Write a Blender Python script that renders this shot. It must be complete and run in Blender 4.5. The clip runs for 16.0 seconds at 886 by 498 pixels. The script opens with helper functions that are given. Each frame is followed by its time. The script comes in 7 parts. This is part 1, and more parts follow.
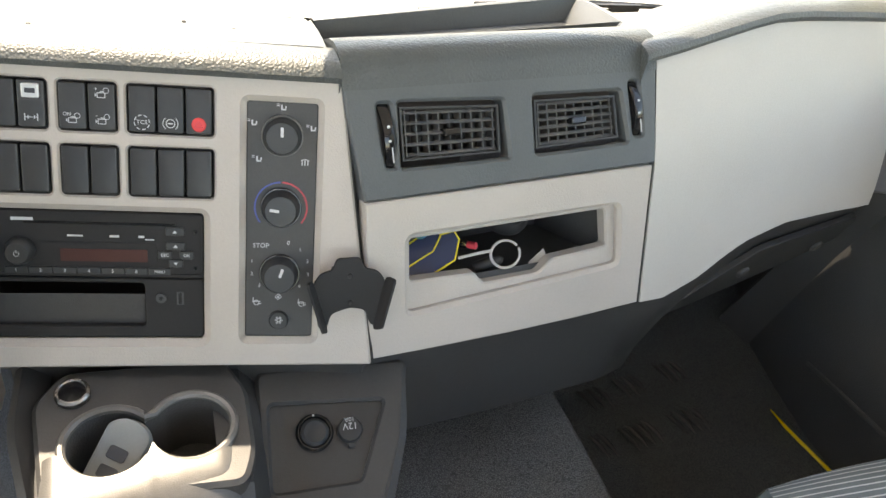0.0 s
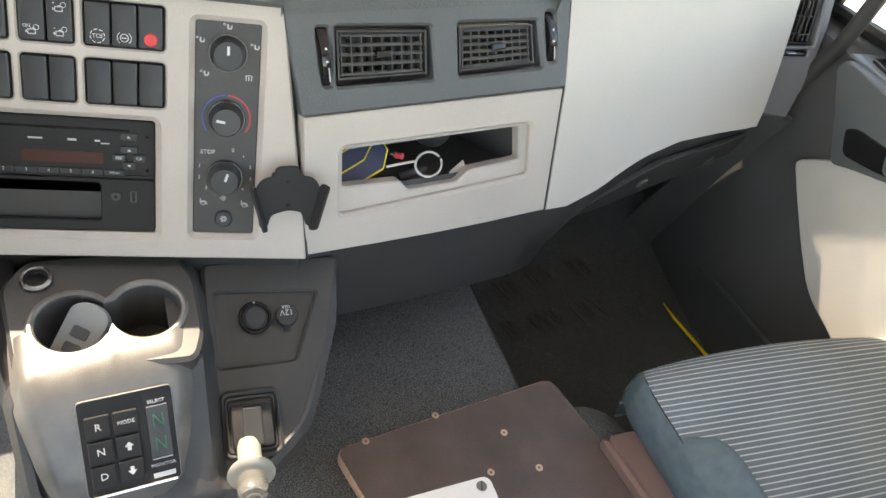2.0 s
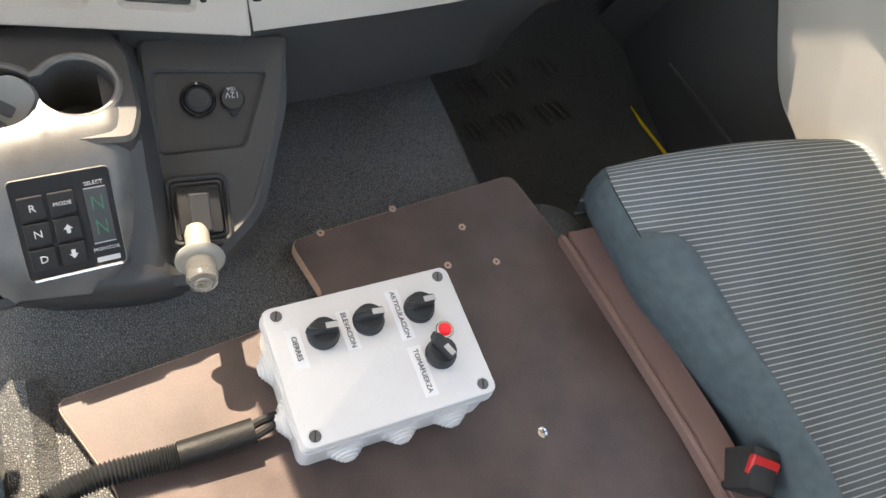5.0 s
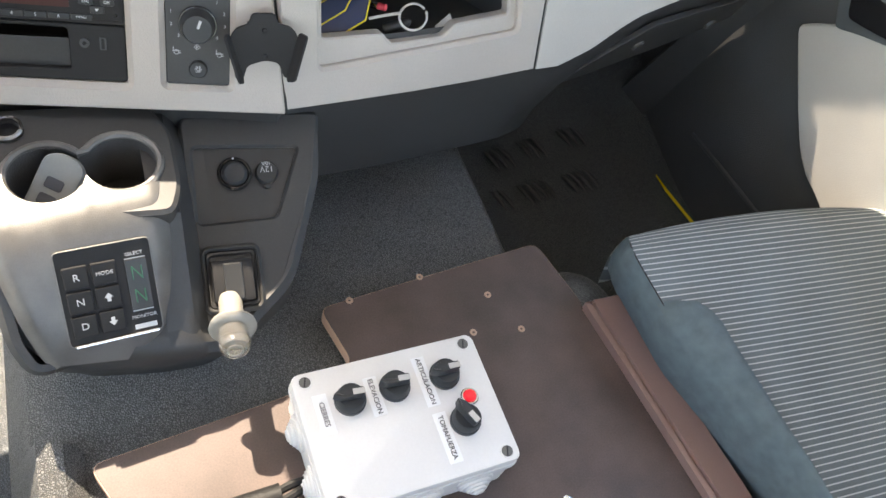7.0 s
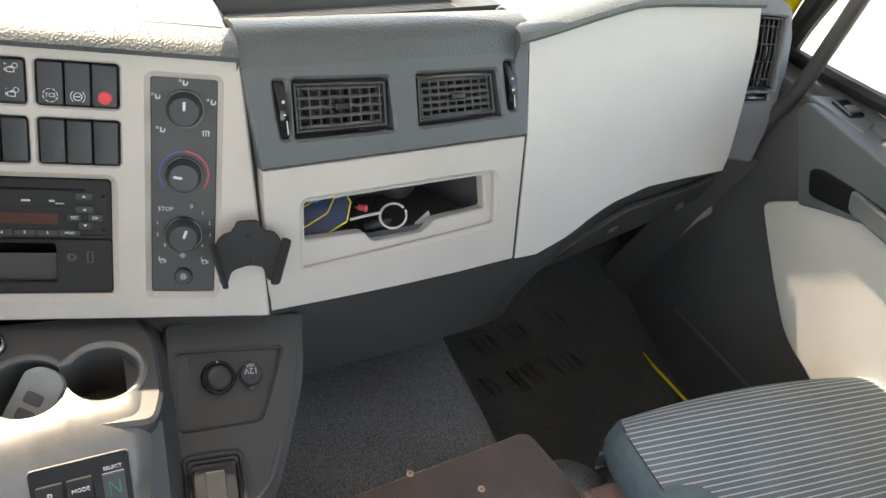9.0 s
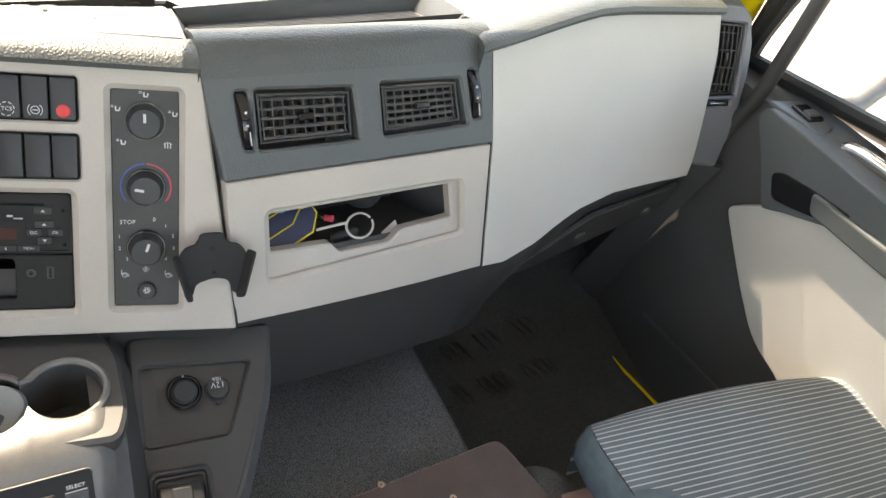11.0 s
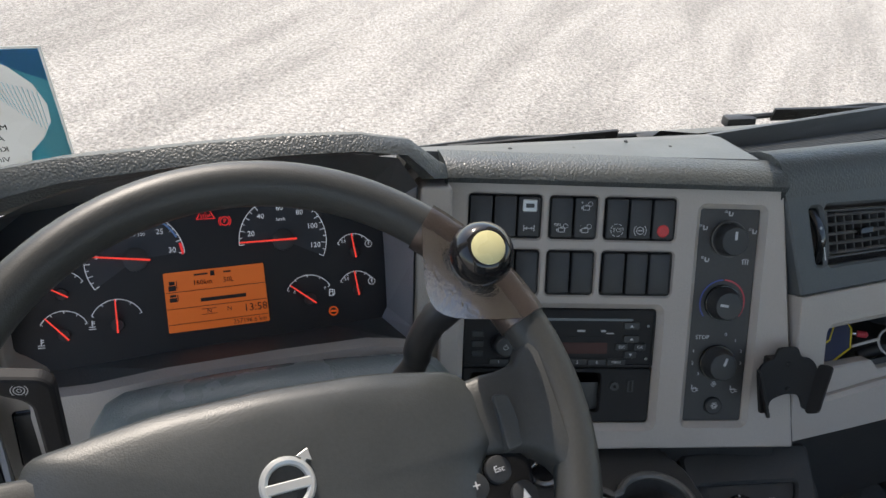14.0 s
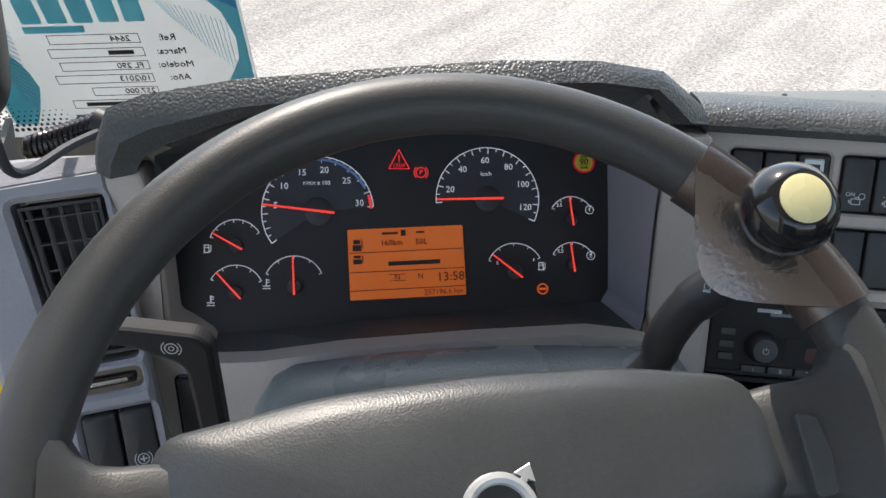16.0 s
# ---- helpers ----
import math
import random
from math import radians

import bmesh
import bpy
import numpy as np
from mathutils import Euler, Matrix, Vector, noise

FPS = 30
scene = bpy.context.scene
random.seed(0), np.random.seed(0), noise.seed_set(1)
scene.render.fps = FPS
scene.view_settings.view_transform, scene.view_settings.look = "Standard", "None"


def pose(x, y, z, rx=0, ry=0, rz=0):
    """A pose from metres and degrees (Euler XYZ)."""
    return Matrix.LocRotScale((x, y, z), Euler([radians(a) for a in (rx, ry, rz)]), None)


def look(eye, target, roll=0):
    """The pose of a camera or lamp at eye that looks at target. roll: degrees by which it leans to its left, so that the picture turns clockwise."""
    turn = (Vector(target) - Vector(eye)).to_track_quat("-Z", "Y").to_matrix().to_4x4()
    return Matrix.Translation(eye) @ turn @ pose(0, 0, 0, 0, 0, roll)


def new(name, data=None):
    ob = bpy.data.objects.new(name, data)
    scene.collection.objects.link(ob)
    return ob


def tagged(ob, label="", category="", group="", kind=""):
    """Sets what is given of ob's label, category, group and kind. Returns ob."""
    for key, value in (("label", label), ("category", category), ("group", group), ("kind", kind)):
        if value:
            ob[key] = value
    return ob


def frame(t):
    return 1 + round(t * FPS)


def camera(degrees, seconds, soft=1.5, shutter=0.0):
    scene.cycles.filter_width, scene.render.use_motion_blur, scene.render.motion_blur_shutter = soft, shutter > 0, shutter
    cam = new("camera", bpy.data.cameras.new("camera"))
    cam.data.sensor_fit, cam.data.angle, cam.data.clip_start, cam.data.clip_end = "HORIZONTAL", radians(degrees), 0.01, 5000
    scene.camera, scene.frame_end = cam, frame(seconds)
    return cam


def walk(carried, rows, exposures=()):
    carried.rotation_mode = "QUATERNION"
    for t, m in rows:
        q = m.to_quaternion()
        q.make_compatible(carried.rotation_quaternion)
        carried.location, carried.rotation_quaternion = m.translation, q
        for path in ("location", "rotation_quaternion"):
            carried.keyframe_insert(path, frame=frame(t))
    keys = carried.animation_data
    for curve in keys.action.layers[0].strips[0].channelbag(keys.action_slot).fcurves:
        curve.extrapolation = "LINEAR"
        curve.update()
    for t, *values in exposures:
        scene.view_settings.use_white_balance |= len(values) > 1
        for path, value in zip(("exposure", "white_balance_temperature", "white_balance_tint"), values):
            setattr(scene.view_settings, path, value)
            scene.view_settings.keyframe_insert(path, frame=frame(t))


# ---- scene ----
cam = camera(57.0, 16.0)
PATH = [
    (0, (0.056, -0.069, 1.479), (0.662, 1.366, 0.224), 9.7),
    (0.5, (0.055, -0.092, 1.494), (0.694, 1.295, 0.202), 11.5),
    (1, (0.039, -0.099, 1.531), (0.722, 1.237, 0.209), 13.5),
    (1.5, (0.031, -0.114, 1.566), (0.75, 1.149, 0.193), 15.9),
    (2, (0.029, -0.125, 1.569), (0.767, 1.063, 0.14), 17.7),
    (2.5, (0.032, -0.124, 1.559), (0.78, 0.969, 0.06), 19.9),
    (3, (0.043, -0.125, 1.546), (0.793, 0.877, -0.014), 21.8),
    (3.5, (0.048, -0.127, 1.535), (0.805, 0.788, -0.075), 24.0),
    (4, (0.054, -0.134, 1.529), (0.799, 0.705, -0.127), 25.8),
    (4.2, (0.048, -0.129, 1.52), (0.807, 0.673, -0.148), 27.5),
    (6.3, (0.052, -0.148, 1.526), (0.766, 0.674, -0.152), 26.1),
    (6.5, (0.052, -0.15, 1.526), (0.76, 0.717, -0.131), 24.5),
    (7, (0.048, -0.142, 1.546), (0.753, 0.819, -0.06), 21.8),
    (7.5, (0.052, -0.141, 1.549), (0.773, 0.944, 0.031), 18.7),
    (8, (0.051, -0.139, 1.554), (0.803, 1.043, 0.126), 17.0),
    (8.5, (0.052, -0.129, 1.555), (0.832, 1.116, 0.198), 16.3),
    (8.7, (0.052, -0.134, 1.555), (0.835, 1.14, 0.227), 15.7),
    (10.8, (0.06, -0.137, 1.556), (0.899, 1.148, 0.274), 15.4),
    (11, (0.058, -0.136, 1.556), (0.909, 1.138, 0.27), 15.9),
    (11.5, (0.058, -0.13, 1.553), (0.933, 1.131, 0.27), 16.8),
    (12, (0.037, -0.124, 1.561), (0.919, 1.171, 0.319), 16.6),
    (12.5, (-0.06, -0.093, 1.564), (0.832, 1.255, 0.386), 16.0),
    (12.7, (-0.108, -0.084, 1.563), (0.789, 1.283, 0.41), 15.7),
    (13, (-0.178, -0.074, 1.544), (0.71, 1.334, 0.436), 13.9),
    (13.2, (-0.206, -0.064, 1.532), (0.630, 1.383, 0.437), 12.6),
    (13.5, (-0.239, -0.057, 1.509), (0.455, 1.473, 0.424), 8.9),
    (14, (-0.322, -0.037, 1.5), (0.146, 1.571, 0.406), 4.7),
    (14.5, (-0.355, -0.035, 1.492), (-0.111, 1.63, 0.412), 1.2),
    (15, (-0.363, -0.036, 1.489), (-0.261, 1.659, 0.433), -0.3),
    (15.5, (-0.357, -0.022, 1.474), (-0.291, 1.661, 0.396), -0.3),
    (16, (-0.339, 0.078, 1.392), (-0.292, 1.738, 0.279), 0.1),
]
LIGHT = [(0, 2.92, 9000), (0.5, 3.02, 9000), (1.5, 3.08, 9000), (2.5, 3.1, 9000), (3.5, 2.9, 9000), (4.2, 2.84, 8800), (6.3, 2.87, 8500), (7.5, 3.1, 8300), (8.5, 2.94, 8700), (11, 2.85, 8900), (12.1, 2.75, 8900), (12.35, 2.3, 8800), (12.6, 1.9, 8800), (12.75, 1.4, 8700), (13.1, 1.03, 8200), (13.6, 1.1, 7700), (14.2, 1.25, 7200), (15, 1.27, 7500), (16, 1.4, 7100)]
walk(cam, [(t, look(eye, target, roll)) for t, eye, target, roll in PATH], [(t, stops, kelvin, 13) for t, stops, kelvin in LIGHT])

# ---- world and light ----
SUN_FROM = Vector((-0.18, 0.73, 1.0)).normalized()
world = bpy.data.worlds.new("sky")
scene.world = world
world.use_nodes = True
sky = world.node_tree.nodes.new("ShaderNodeTexSky")
sky.sky_type, sky.sun_disc = "NISHITA", False
sky.sun_elevation = math.asin(SUN_FROM.z)
sky.sun_rotation = math.atan2(SUN_FROM.x, SUN_FROM.y)
world.node_tree.links.new(sky.outputs[0], world.node_tree.nodes["Background"].inputs[0])
world.node_tree.nodes["Background"].inputs[1].default_value = 0.15
sun = new("sun", bpy.data.lights.new("sun", "SUN"))
sun.data.energy, sun.data.angle, sun.data.color = 2.1, radians(0.5), (1, 0.965, 0.91)
sun.matrix_world = look(SUN_FROM * 5, (0, 0, 0))


# ---- materials ----
def material(name, color, rough=0.5, metal=0.0, grain=None, vary=0.12, spec=0.5, coat=0.0, emit=None, patch=9.0):
    """A procedural surface. grain: (kind, pieces per metre, relief in metres). vary: how much stains and wear change the colour."""
    m = bpy.data.materials.new(name)
    m.use_nodes = True
    nt = m.node_tree
    b = nt.nodes["Principled BSDF"]
    b.inputs["Roughness"].default_value = rough
    b.inputs["Metallic"].default_value = metal
    b.inputs["Specular IOR Level"].default_value = spec
    b.inputs["Coat Weight"].default_value = coat
    tc = nt.nodes.new("ShaderNodeTexCoord")
    big, small = nt.nodes.new("ShaderNodeTexNoise"), nt.nodes.new("ShaderNodeTexNoise")
    big.inputs["Scale"].default_value, big.inputs["Detail"].default_value = patch, 5
    small.inputs["Scale"].default_value, small.inputs["Detail"].default_value = patch * 40, 3
    for n in (big, small):
        nt.links.new(tc.outputs["Object"], n.inputs["Vector"])
    add = nt.nodes.new("ShaderNodeMath")
    add.operation = "MULTIPLY_ADD"
    add.inputs[1].default_value = 0.45
    nt.links.new(small.outputs["Fac"], add.inputs[0])
    nt.links.new(big.outputs["Fac"], add.inputs[2])
    ramp = nt.nodes.new("ShaderNodeMapRange")
    ramp.inputs["From Min"].default_value, ramp.inputs["From Max"].default_value = 0.4, 1.05
    ramp.inputs["To Min"].default_value, ramp.inputs["To Max"].default_value = 1 - vary, 1 + vary
    nt.links.new(add.outputs[0], ramp.inputs["Value"])
    mix = nt.nodes.new("ShaderNodeVectorMath")
    mix.operation = "SCALE"
    mix.inputs[0].default_value = color
    nt.links.new(ramp.outputs[0], mix.inputs["Scale"])
    nt.links.new(mix.outputs[0], b.inputs["Base Color"])
    rr_ = nt.nodes.new("ShaderNodeMapRange")
    rr_.inputs["From Min"].default_value, rr_.inputs["From Max"].default_value = 0.3, 0.7
    rr_.inputs["To Min"].default_value, rr_.inputs["To Max"].default_value = max(rough - 0.08, 0.02), min(rough + 0.08, 1)
    nt.links.new(big.outputs["Fac"], rr_.inputs["Value"])
    nt.links.new(rr_.outputs[0], b.inputs["Roughness"])
    if grain:
        kind, scale, relief = grain
        bump = nt.nodes.new("ShaderNodeBump")
        bump.inputs["Distance"].default_value = relief
        bump.inputs["Strength"].default_value = 1.0
        if kind == "pebble":
            t = nt.nodes.new("ShaderNodeTexVoronoi")
            t.feature = "DISTANCE_TO_EDGE"
            t.inputs["Scale"].default_value = scale
            warp = nt.nodes.new("ShaderNodeTexNoise")
            warp.inputs["Scale"].default_value = scale * 0.5
            off = nt.nodes.new("ShaderNodeVectorMath")
            off.operation = "MULTIPLY_ADD"
            off.inputs[1].default_value = (1.6 / scale,) * 3
            nt.links.new(tc.outputs["Object"], warp.inputs["Vector"])
            nt.links.new(warp.outputs["Color"], off.inputs[0])
            nt.links.new(tc.outputs["Object"], off.inputs[2])
            nt.links.new(off.outputs[0], t.inputs["Vector"])
            dome = nt.nodes.new("ShaderNodeMapRange")
            dome.interpolation_type = "SMOOTHSTEP"
            dome.inputs["From Min"].default_value, dome.inputs["From Max"].default_value = 0.02, 0.3
            nt.links.new(t.outputs["Distance"], dome.inputs["Value"])
            nt.links.new(dome.outputs[0], bump.inputs["Height"])
            # highlights on the raised grain and shade between it, put into the colour
            grain_shading = nt.nodes.new("ShaderNodeMapRange")
            grain_shading.inputs["To Min"].default_value, grain_shading.inputs["To Max"].default_value = 0.45, 1.45
            nt.links.new(dome.outputs[0], grain_shading.inputs["Value"])
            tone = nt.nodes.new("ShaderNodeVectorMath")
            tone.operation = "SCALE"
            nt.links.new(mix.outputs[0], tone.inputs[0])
            nt.links.new(grain_shading.outputs[0], tone.inputs["Scale"])
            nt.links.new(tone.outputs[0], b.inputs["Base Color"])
        elif kind == "leather":
            t = nt.nodes.new("ShaderNodeTexVoronoi")
            t.feature = "SMOOTH_F1"
            t.inputs["Scale"].default_value = scale
            t.inputs["Smoothness"].default_value = 0.3
            warp = nt.nodes.new("ShaderNodeTexNoise")
            warp.inputs["Scale"].default_value = scale * 0.4
            off = nt.nodes.new("ShaderNodeVectorMath")
            off.operation = "MULTIPLY_ADD"
            off.inputs[1].default_value = (1.2 / scale,) * 3
            nt.links.new(tc.outputs["Object"], warp.inputs["Vector"])
            nt.links.new(warp.outputs["Color"], off.inputs[0])
            nt.links.new(tc.outputs["Object"], off.inputs[2])
            nt.links.new(off.outputs[0], t.inputs["Vector"])
            nt.links.new(t.outputs["Distance"], bump.inputs["Height"])
            bump.invert = True
        else:
            t = nt.nodes.new("ShaderNodeTexNoise")
            t.inputs["Scale"].default_value, t.inputs["Detail"].default_value = scale, 2
            nt.links.new(t.outputs["Fac"], bump.inputs["Height"])
            nt.links.new(tc.outputs["Object"], t.inputs["Vector"])
        nt.links.new(bump.outputs[0], b.inputs["Normal"])
    if emit:
        b.inputs["Emission Color"].default_value = (*emit[0], 1)
        b.inputs["Emission Strength"].default_value = emit[1]
    return m


def striped(name, dark, light, period, rough=0.95):
    """Woven seat cloth with fine raised lines across it."""
    m = material(name, dark, rough, grain=("noise", 900, 0.0006), vary=0.25, spec=0.2)
    nt = m.node_tree
    b = nt.nodes["Principled BSDF"]
    tc = next(n for n in nt.nodes if n.type == "TEX_COORD")
    wave = nt.nodes.new("ShaderNodeTexWave")
    wave.bands_direction = "Y"
    wave.inputs["Scale"].default_value = 0.31416 / period
    wave.inputs["Distortion"].default_value = 0.25
    wave.inputs["Detail Scale"].default_value = 3
    nt.links.new(tc.outputs["Object"], wave.inputs["Vector"])
    ramp = nt.nodes.new("ShaderNodeMapRange")
    ramp.inputs["From Min"].default_value, ramp.inputs["From Max"].default_value = 0.82, 0.97
    nt.links.new(wave.outputs["Fac"], ramp.inputs["Value"])
    mix = nt.nodes.new("ShaderNodeMix")
    mix.data_type = "RGBA"
    old = b.inputs["Base Color"].links[0].from_socket
    nt.links.new(ramp.outputs[0], mix.inputs["Factor"])
    nt.links.new(old, mix.inputs["A"])
    mix.inputs["B"].default_value = (*light, 1)
    nt.links.new(mix.outputs["Result"], b.inputs["Base Color"])
    return m


def glass_material(name, tint=(0.93, 0.96, 0.95)):
    m = bpy.data.materials.new(name)
    m.use_nodes = True
    nt = m.node_tree
    out = nt.nodes["Material Output"]
    clear, gloss, mix, fres = (nt.nodes.new("ShaderNode" + k) for k in ("BsdfTransparent", "BsdfGlossy", "MixShader", "Fresnel"))
    clear.inputs["Color"].default_value = (*tint, 1)
    gloss.inputs["Roughness"].default_value = 0.02
    fres.inputs["IOR"].default_value = 1.1
    nt.links.new(fres.outputs[0], mix.inputs[0])
    nt.links.new(clear.outputs[0], mix.inputs[1])
    nt.links.new(gloss.outputs[0], mix.inputs[2])
    nt.links.new(mix.outputs[0], out.inputs["Surface"])
    return m


def gravel_material():
    m = material("pale_gravel", (0.43, 0.39, 0.345), 0.95, grain=("noise", 42, 0.02), vary=0.1, spec=0.1, patch=0.35)
    nt = m.node_tree
    b = nt.nodes["Principled BSDF"]
    tc = next(n for n in nt.nodes if n.type == "TEX_COORD")
    old = b.inputs["Base Color"].links[0].from_socket
    speck = nt.nodes.new("ShaderNodeTexNoise")
    speck.inputs["Scale"].default_value, speck.inputs["Detail"].default_value, speck.inputs["Roughness"].default_value = 34, 9, 0.88
    turn = nt.nodes.new("ShaderNodeMapping")
    turn.vector_type = "TEXTURE"
    turn.inputs["Rotation"].default_value = (0, 0, radians(52))
    turn.inputs["Scale"].default_value = (3.4, 0.55, 1)
    lane = nt.nodes.new("ShaderNodeTexNoise")
    lane.inputs["Scale"].default_value, lane.inputs["Detail"].default_value = 1.3, 6
    nt.links.new(tc.outputs["Object"], speck.inputs["Vector"])
    nt.links.new(tc.outputs["Object"], turn.inputs["Vector"])
    nt.links.new(turn.outputs[0], lane.inputs["Vector"])
    col = old
    for src, lo, hi, frm, to in ((speck, 0.3, 1.6, 0.36, 0.64), (lane, 0.84, 1.13, 0.36, 0.64)):
        r = nt.nodes.new("ShaderNodeMapRange")
        r.inputs["From Min"].default_value, r.inputs["From Max"].default_value = frm, to
        r.inputs["To Min"].default_value, r.inputs["To Max"].default_value = lo, hi
        nt.links.new(src.outputs["Fac"], r.inputs["Value"])
        s = nt.nodes.new("ShaderNodeVectorMath")
        s.operation = "SCALE"
        nt.links.new(col, s.inputs[0])
        nt.links.new(r.outputs[0], s.inputs["Scale"])
        col = s.outputs[0]
    nt.links.new(col, b.inputs["Base Color"])
    return m


GREY = material("warm_grey_plastic", (0.42, 0.388, 0.355), 0.55, grain=("leather", 620, 0.0002), vary=0.07)
DECK = material("slate_deck_plastic", (0.095, 0.104, 0.108), 0.42, grain=("noise", 700, 0.00015), vary=0.12)
BADGE = material("badge_silver", (0.5, 0.51, 0.5), 0.35, metal=0.35, vary=0.06)
GREY2 = material("pale_grey_plastic", (0.47, 0.452, 0.42), 0.55, grain=("leather", 620, 0.00018), vary=0.07)
DARK = material("slate_plastic", (0.078, 0.088, 0.092), 0.5, grain=("leather", 480, 0.0002), vary=0.15)
PAD = material("slate_dash_pad", (0.068, 0.076, 0.076), 0.42, grain=("leather", 420, 0.0006), vary=0.2)
BLACK = material("black_plastic", (0.032, 0.032, 0.032), 0.45, grain=("noise", 900, 0.0002), vary=0.2)
LOWER = material("charcoal_lower_plastic", (0.072, 0.072, 0.072), 0.6, grain=("leather", 500, 0.0003), vary=0.2)
CONSOLE = material("charcoal_console_plastic", (0.038, 0.038, 0.038), 0.5, grain=("leather", 700, 0.0001), vary=0.25)
SWITCH = material("switch_black", (0.027, 0.029, 0.031), 0.42, grain=("noise", 1200, 0.0001), vary=0.15, spec=0.4)
MATT = material("matt_black_plastic", (0.02, 0.02, 0.021), 0.62, grain=("noise", 1100, 0.0001), vary=0.15, spec=0.25)
PODGREY = material("slate_pod_plastic", (0.15, 0.153, 0.165), 0.5, grain=("leather", 480, 0.0002), vary=0.12)
POD = material("pale_slate_pod_plastic", (0.30, 0.305, 0.33), 0.42, grain=("leather", 480, 0.0002), vary=0.1)
GLOSS = material("gloss_black", (0.012, 0.012, 0.013), 0.12, vary=0.15)
DIAL = material("dial_face", (0.02, 0.022, 0.026), 0.5, vary=0.1)
DIALHUB = material("dial_hub_grey", (0.05, 0.052, 0.056), 0.5, vary=0.1)
DIAL2 = material("dial_blue_grey", (0.045, 0.05, 0.06), 0.55, vary=0.1)
SILVER = material("silver_paint", (0.135, 0.132, 0.127), 0.42, metal=0.35, grain=("noise", 900, 0.0002), vary=0.3, patch=30)
CHROME = material("worn_chrome", (0.62, 0.6, 0.58), 0.18, metal=1.0, vary=0.15)
STEEL = material("scuffed_steel", (0.27, 0.25, 0.235), 0.27, metal=1.0, grain=("noise", 260, 0.0003), vary=0.25, patch=30)
COPPER = material("worn_brown_steel", (0.14, 0.115, 0.105), 0.38, metal=0.9, grain=("noise", 300, 0.0003), vary=0.25, patch=30)
LEATHER = material("brown_grey_leather", (0.038, 0.0395, 0.038), 0.46, grain=("leather", 900, 0.00008), vary=0.25)
PADLEATHER = material("hub_leather", (0.045, 0.050, 0.051), 0.38, grain=("leather", 800, 0.00008), vary=0.25)
COVER = material("grey_green_cover", (0.155, 0.182, 0.183), 0.26, grain=("noise", 520, 0.0005), vary=0.12)
BROWN = material("brown_laminate", (0.084, 0.057, 0.050), 0.45, spec=0.42, grain=("noise", 600, 0.00012), vary=0.5, patch=12)
BROWN2 = material("brown_pvc", (0.24, 0.145, 0.12), 0.4, grain=("noise", 700, 0.0001), vary=0.1)
PLY = material("board_edge", (0.5, 0.33, 0.24), 0.6, vary=0.2)
WHITE = material("white_box_plastic", (0.70, 0.68, 0.65), 0.42, grain=("noise", 1400, 0.00008), vary=0.06)
PAPER = material("white_label", (0.8, 0.8, 0.79), 0.5, vary=0.03)
INK = material("print_white", (0.5, 0.515, 0.53), 0.5, vary=0.06)
INKD = material("print_black", (0.02, 0.02, 0.022), 0.5, vary=0.05)
RED = material("red_plastic", (0.62, 0.03, 0.03), 0.35, vary=0.08)
# faint emission stands in for light reflected by the red lens
REDLAMP = material("red_lamp", (0.55, 0.012, 0.03), 0.15, vary=0.2, coat=0.5, emit=((1, 0.04, 0.05), 0.06))
REDNEEDLE = material("needle_red", (0.75, 0.05, 0.04), 0.4, vary=0.03, emit=((1, 0.07, 0.05), 0.25))
REDTELL = material("red_telltale", (0.5, 0.02, 0.02), 0.4, vary=0.03, emit=((1, 0.05, 0.06), 0.22))
AMBER = material("amber_screen", (0.5, 0.14, 0.03), 0.4, vary=0.08, emit=((1, 0.2, 0.025), 0.09), patch=20)
AMBERTELL = material("amber_telltale", (0.5, 0.1, 0.02), 0.4, vary=0.03, emit=((1, 0.15, 0.02), 0.14))
DIALINK = material("dial_print", (0.5, 0.56, 0.62), 0.5, vary=0.05, emit=((0.75, 0.85, 1), 0.13))
BLUEINK = material("dial_blue", (0.15, 0.3, 0.6), 0.5, vary=0.05)
YELLOW = material("yellow_paint", (0.86, 0.64, 0.014), 0.3, coat=0.4, vary=0.08)
YELLOWINK = material("yellow_print", (0.75, 0.6, 0.05), 0.5, vary=0.08)
ORANGE = material("orange_panel", (0.45, 0.13, 0.02), 0.5, vary=0.2)
BLUEINK2 = material("navy_card", (0.02, 0.035, 0.085), 0.35, vary=0.1)
TEAL = material("teal_print", (0.22, 0.62, 0.72), 0.4, vary=0.06)
TEALD = material("blue_print", (0.16, 0.48, 0.72), 0.4, vary=0.06)
SHEET = material("plastic_sheet", (0.56, 0.58, 0.58), 0.25, vary=0.04)
CREAM = material("cream_plastic", (0.75, 0.68, 0.36), 0.3, vary=0.05)
IVORY = material("ivory_plastic", (0.27, 0.255, 0.22), 0.4, vary=0.1)
CLEAR = material("smoky_clear_plastic", (0.72, 0.7, 0.66), 0.08, vary=0.1)
CLEAR.node_tree.nodes["Principled BSDF"].inputs["Transmission Weight"].default_value = 0.9
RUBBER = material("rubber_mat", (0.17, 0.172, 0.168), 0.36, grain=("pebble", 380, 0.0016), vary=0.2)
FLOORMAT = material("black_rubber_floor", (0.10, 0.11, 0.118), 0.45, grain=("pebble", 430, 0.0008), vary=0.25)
CLOTH = striped("striped_seat_cloth", (0.135, 0.158, 0.165), (0.46, 0.48, 0.47), 0.0077)
CLOTH2 = material("blue_grey_cloth", (0.112, 0.146, 0.156), 0.95, grain=("noise", 1000, 0.0014), vary=0.22, spec=0.2, patch=60)
PILLAR = material("grey_pillar_trim", (0.46, 0.46, 0.43), 0.6, grain=("noise", 900, 0.0002), vary=0.08)
FOB = material("blue_grey_fob", (0.19, 0.205, 0.21), 0.35, vary=0.1)
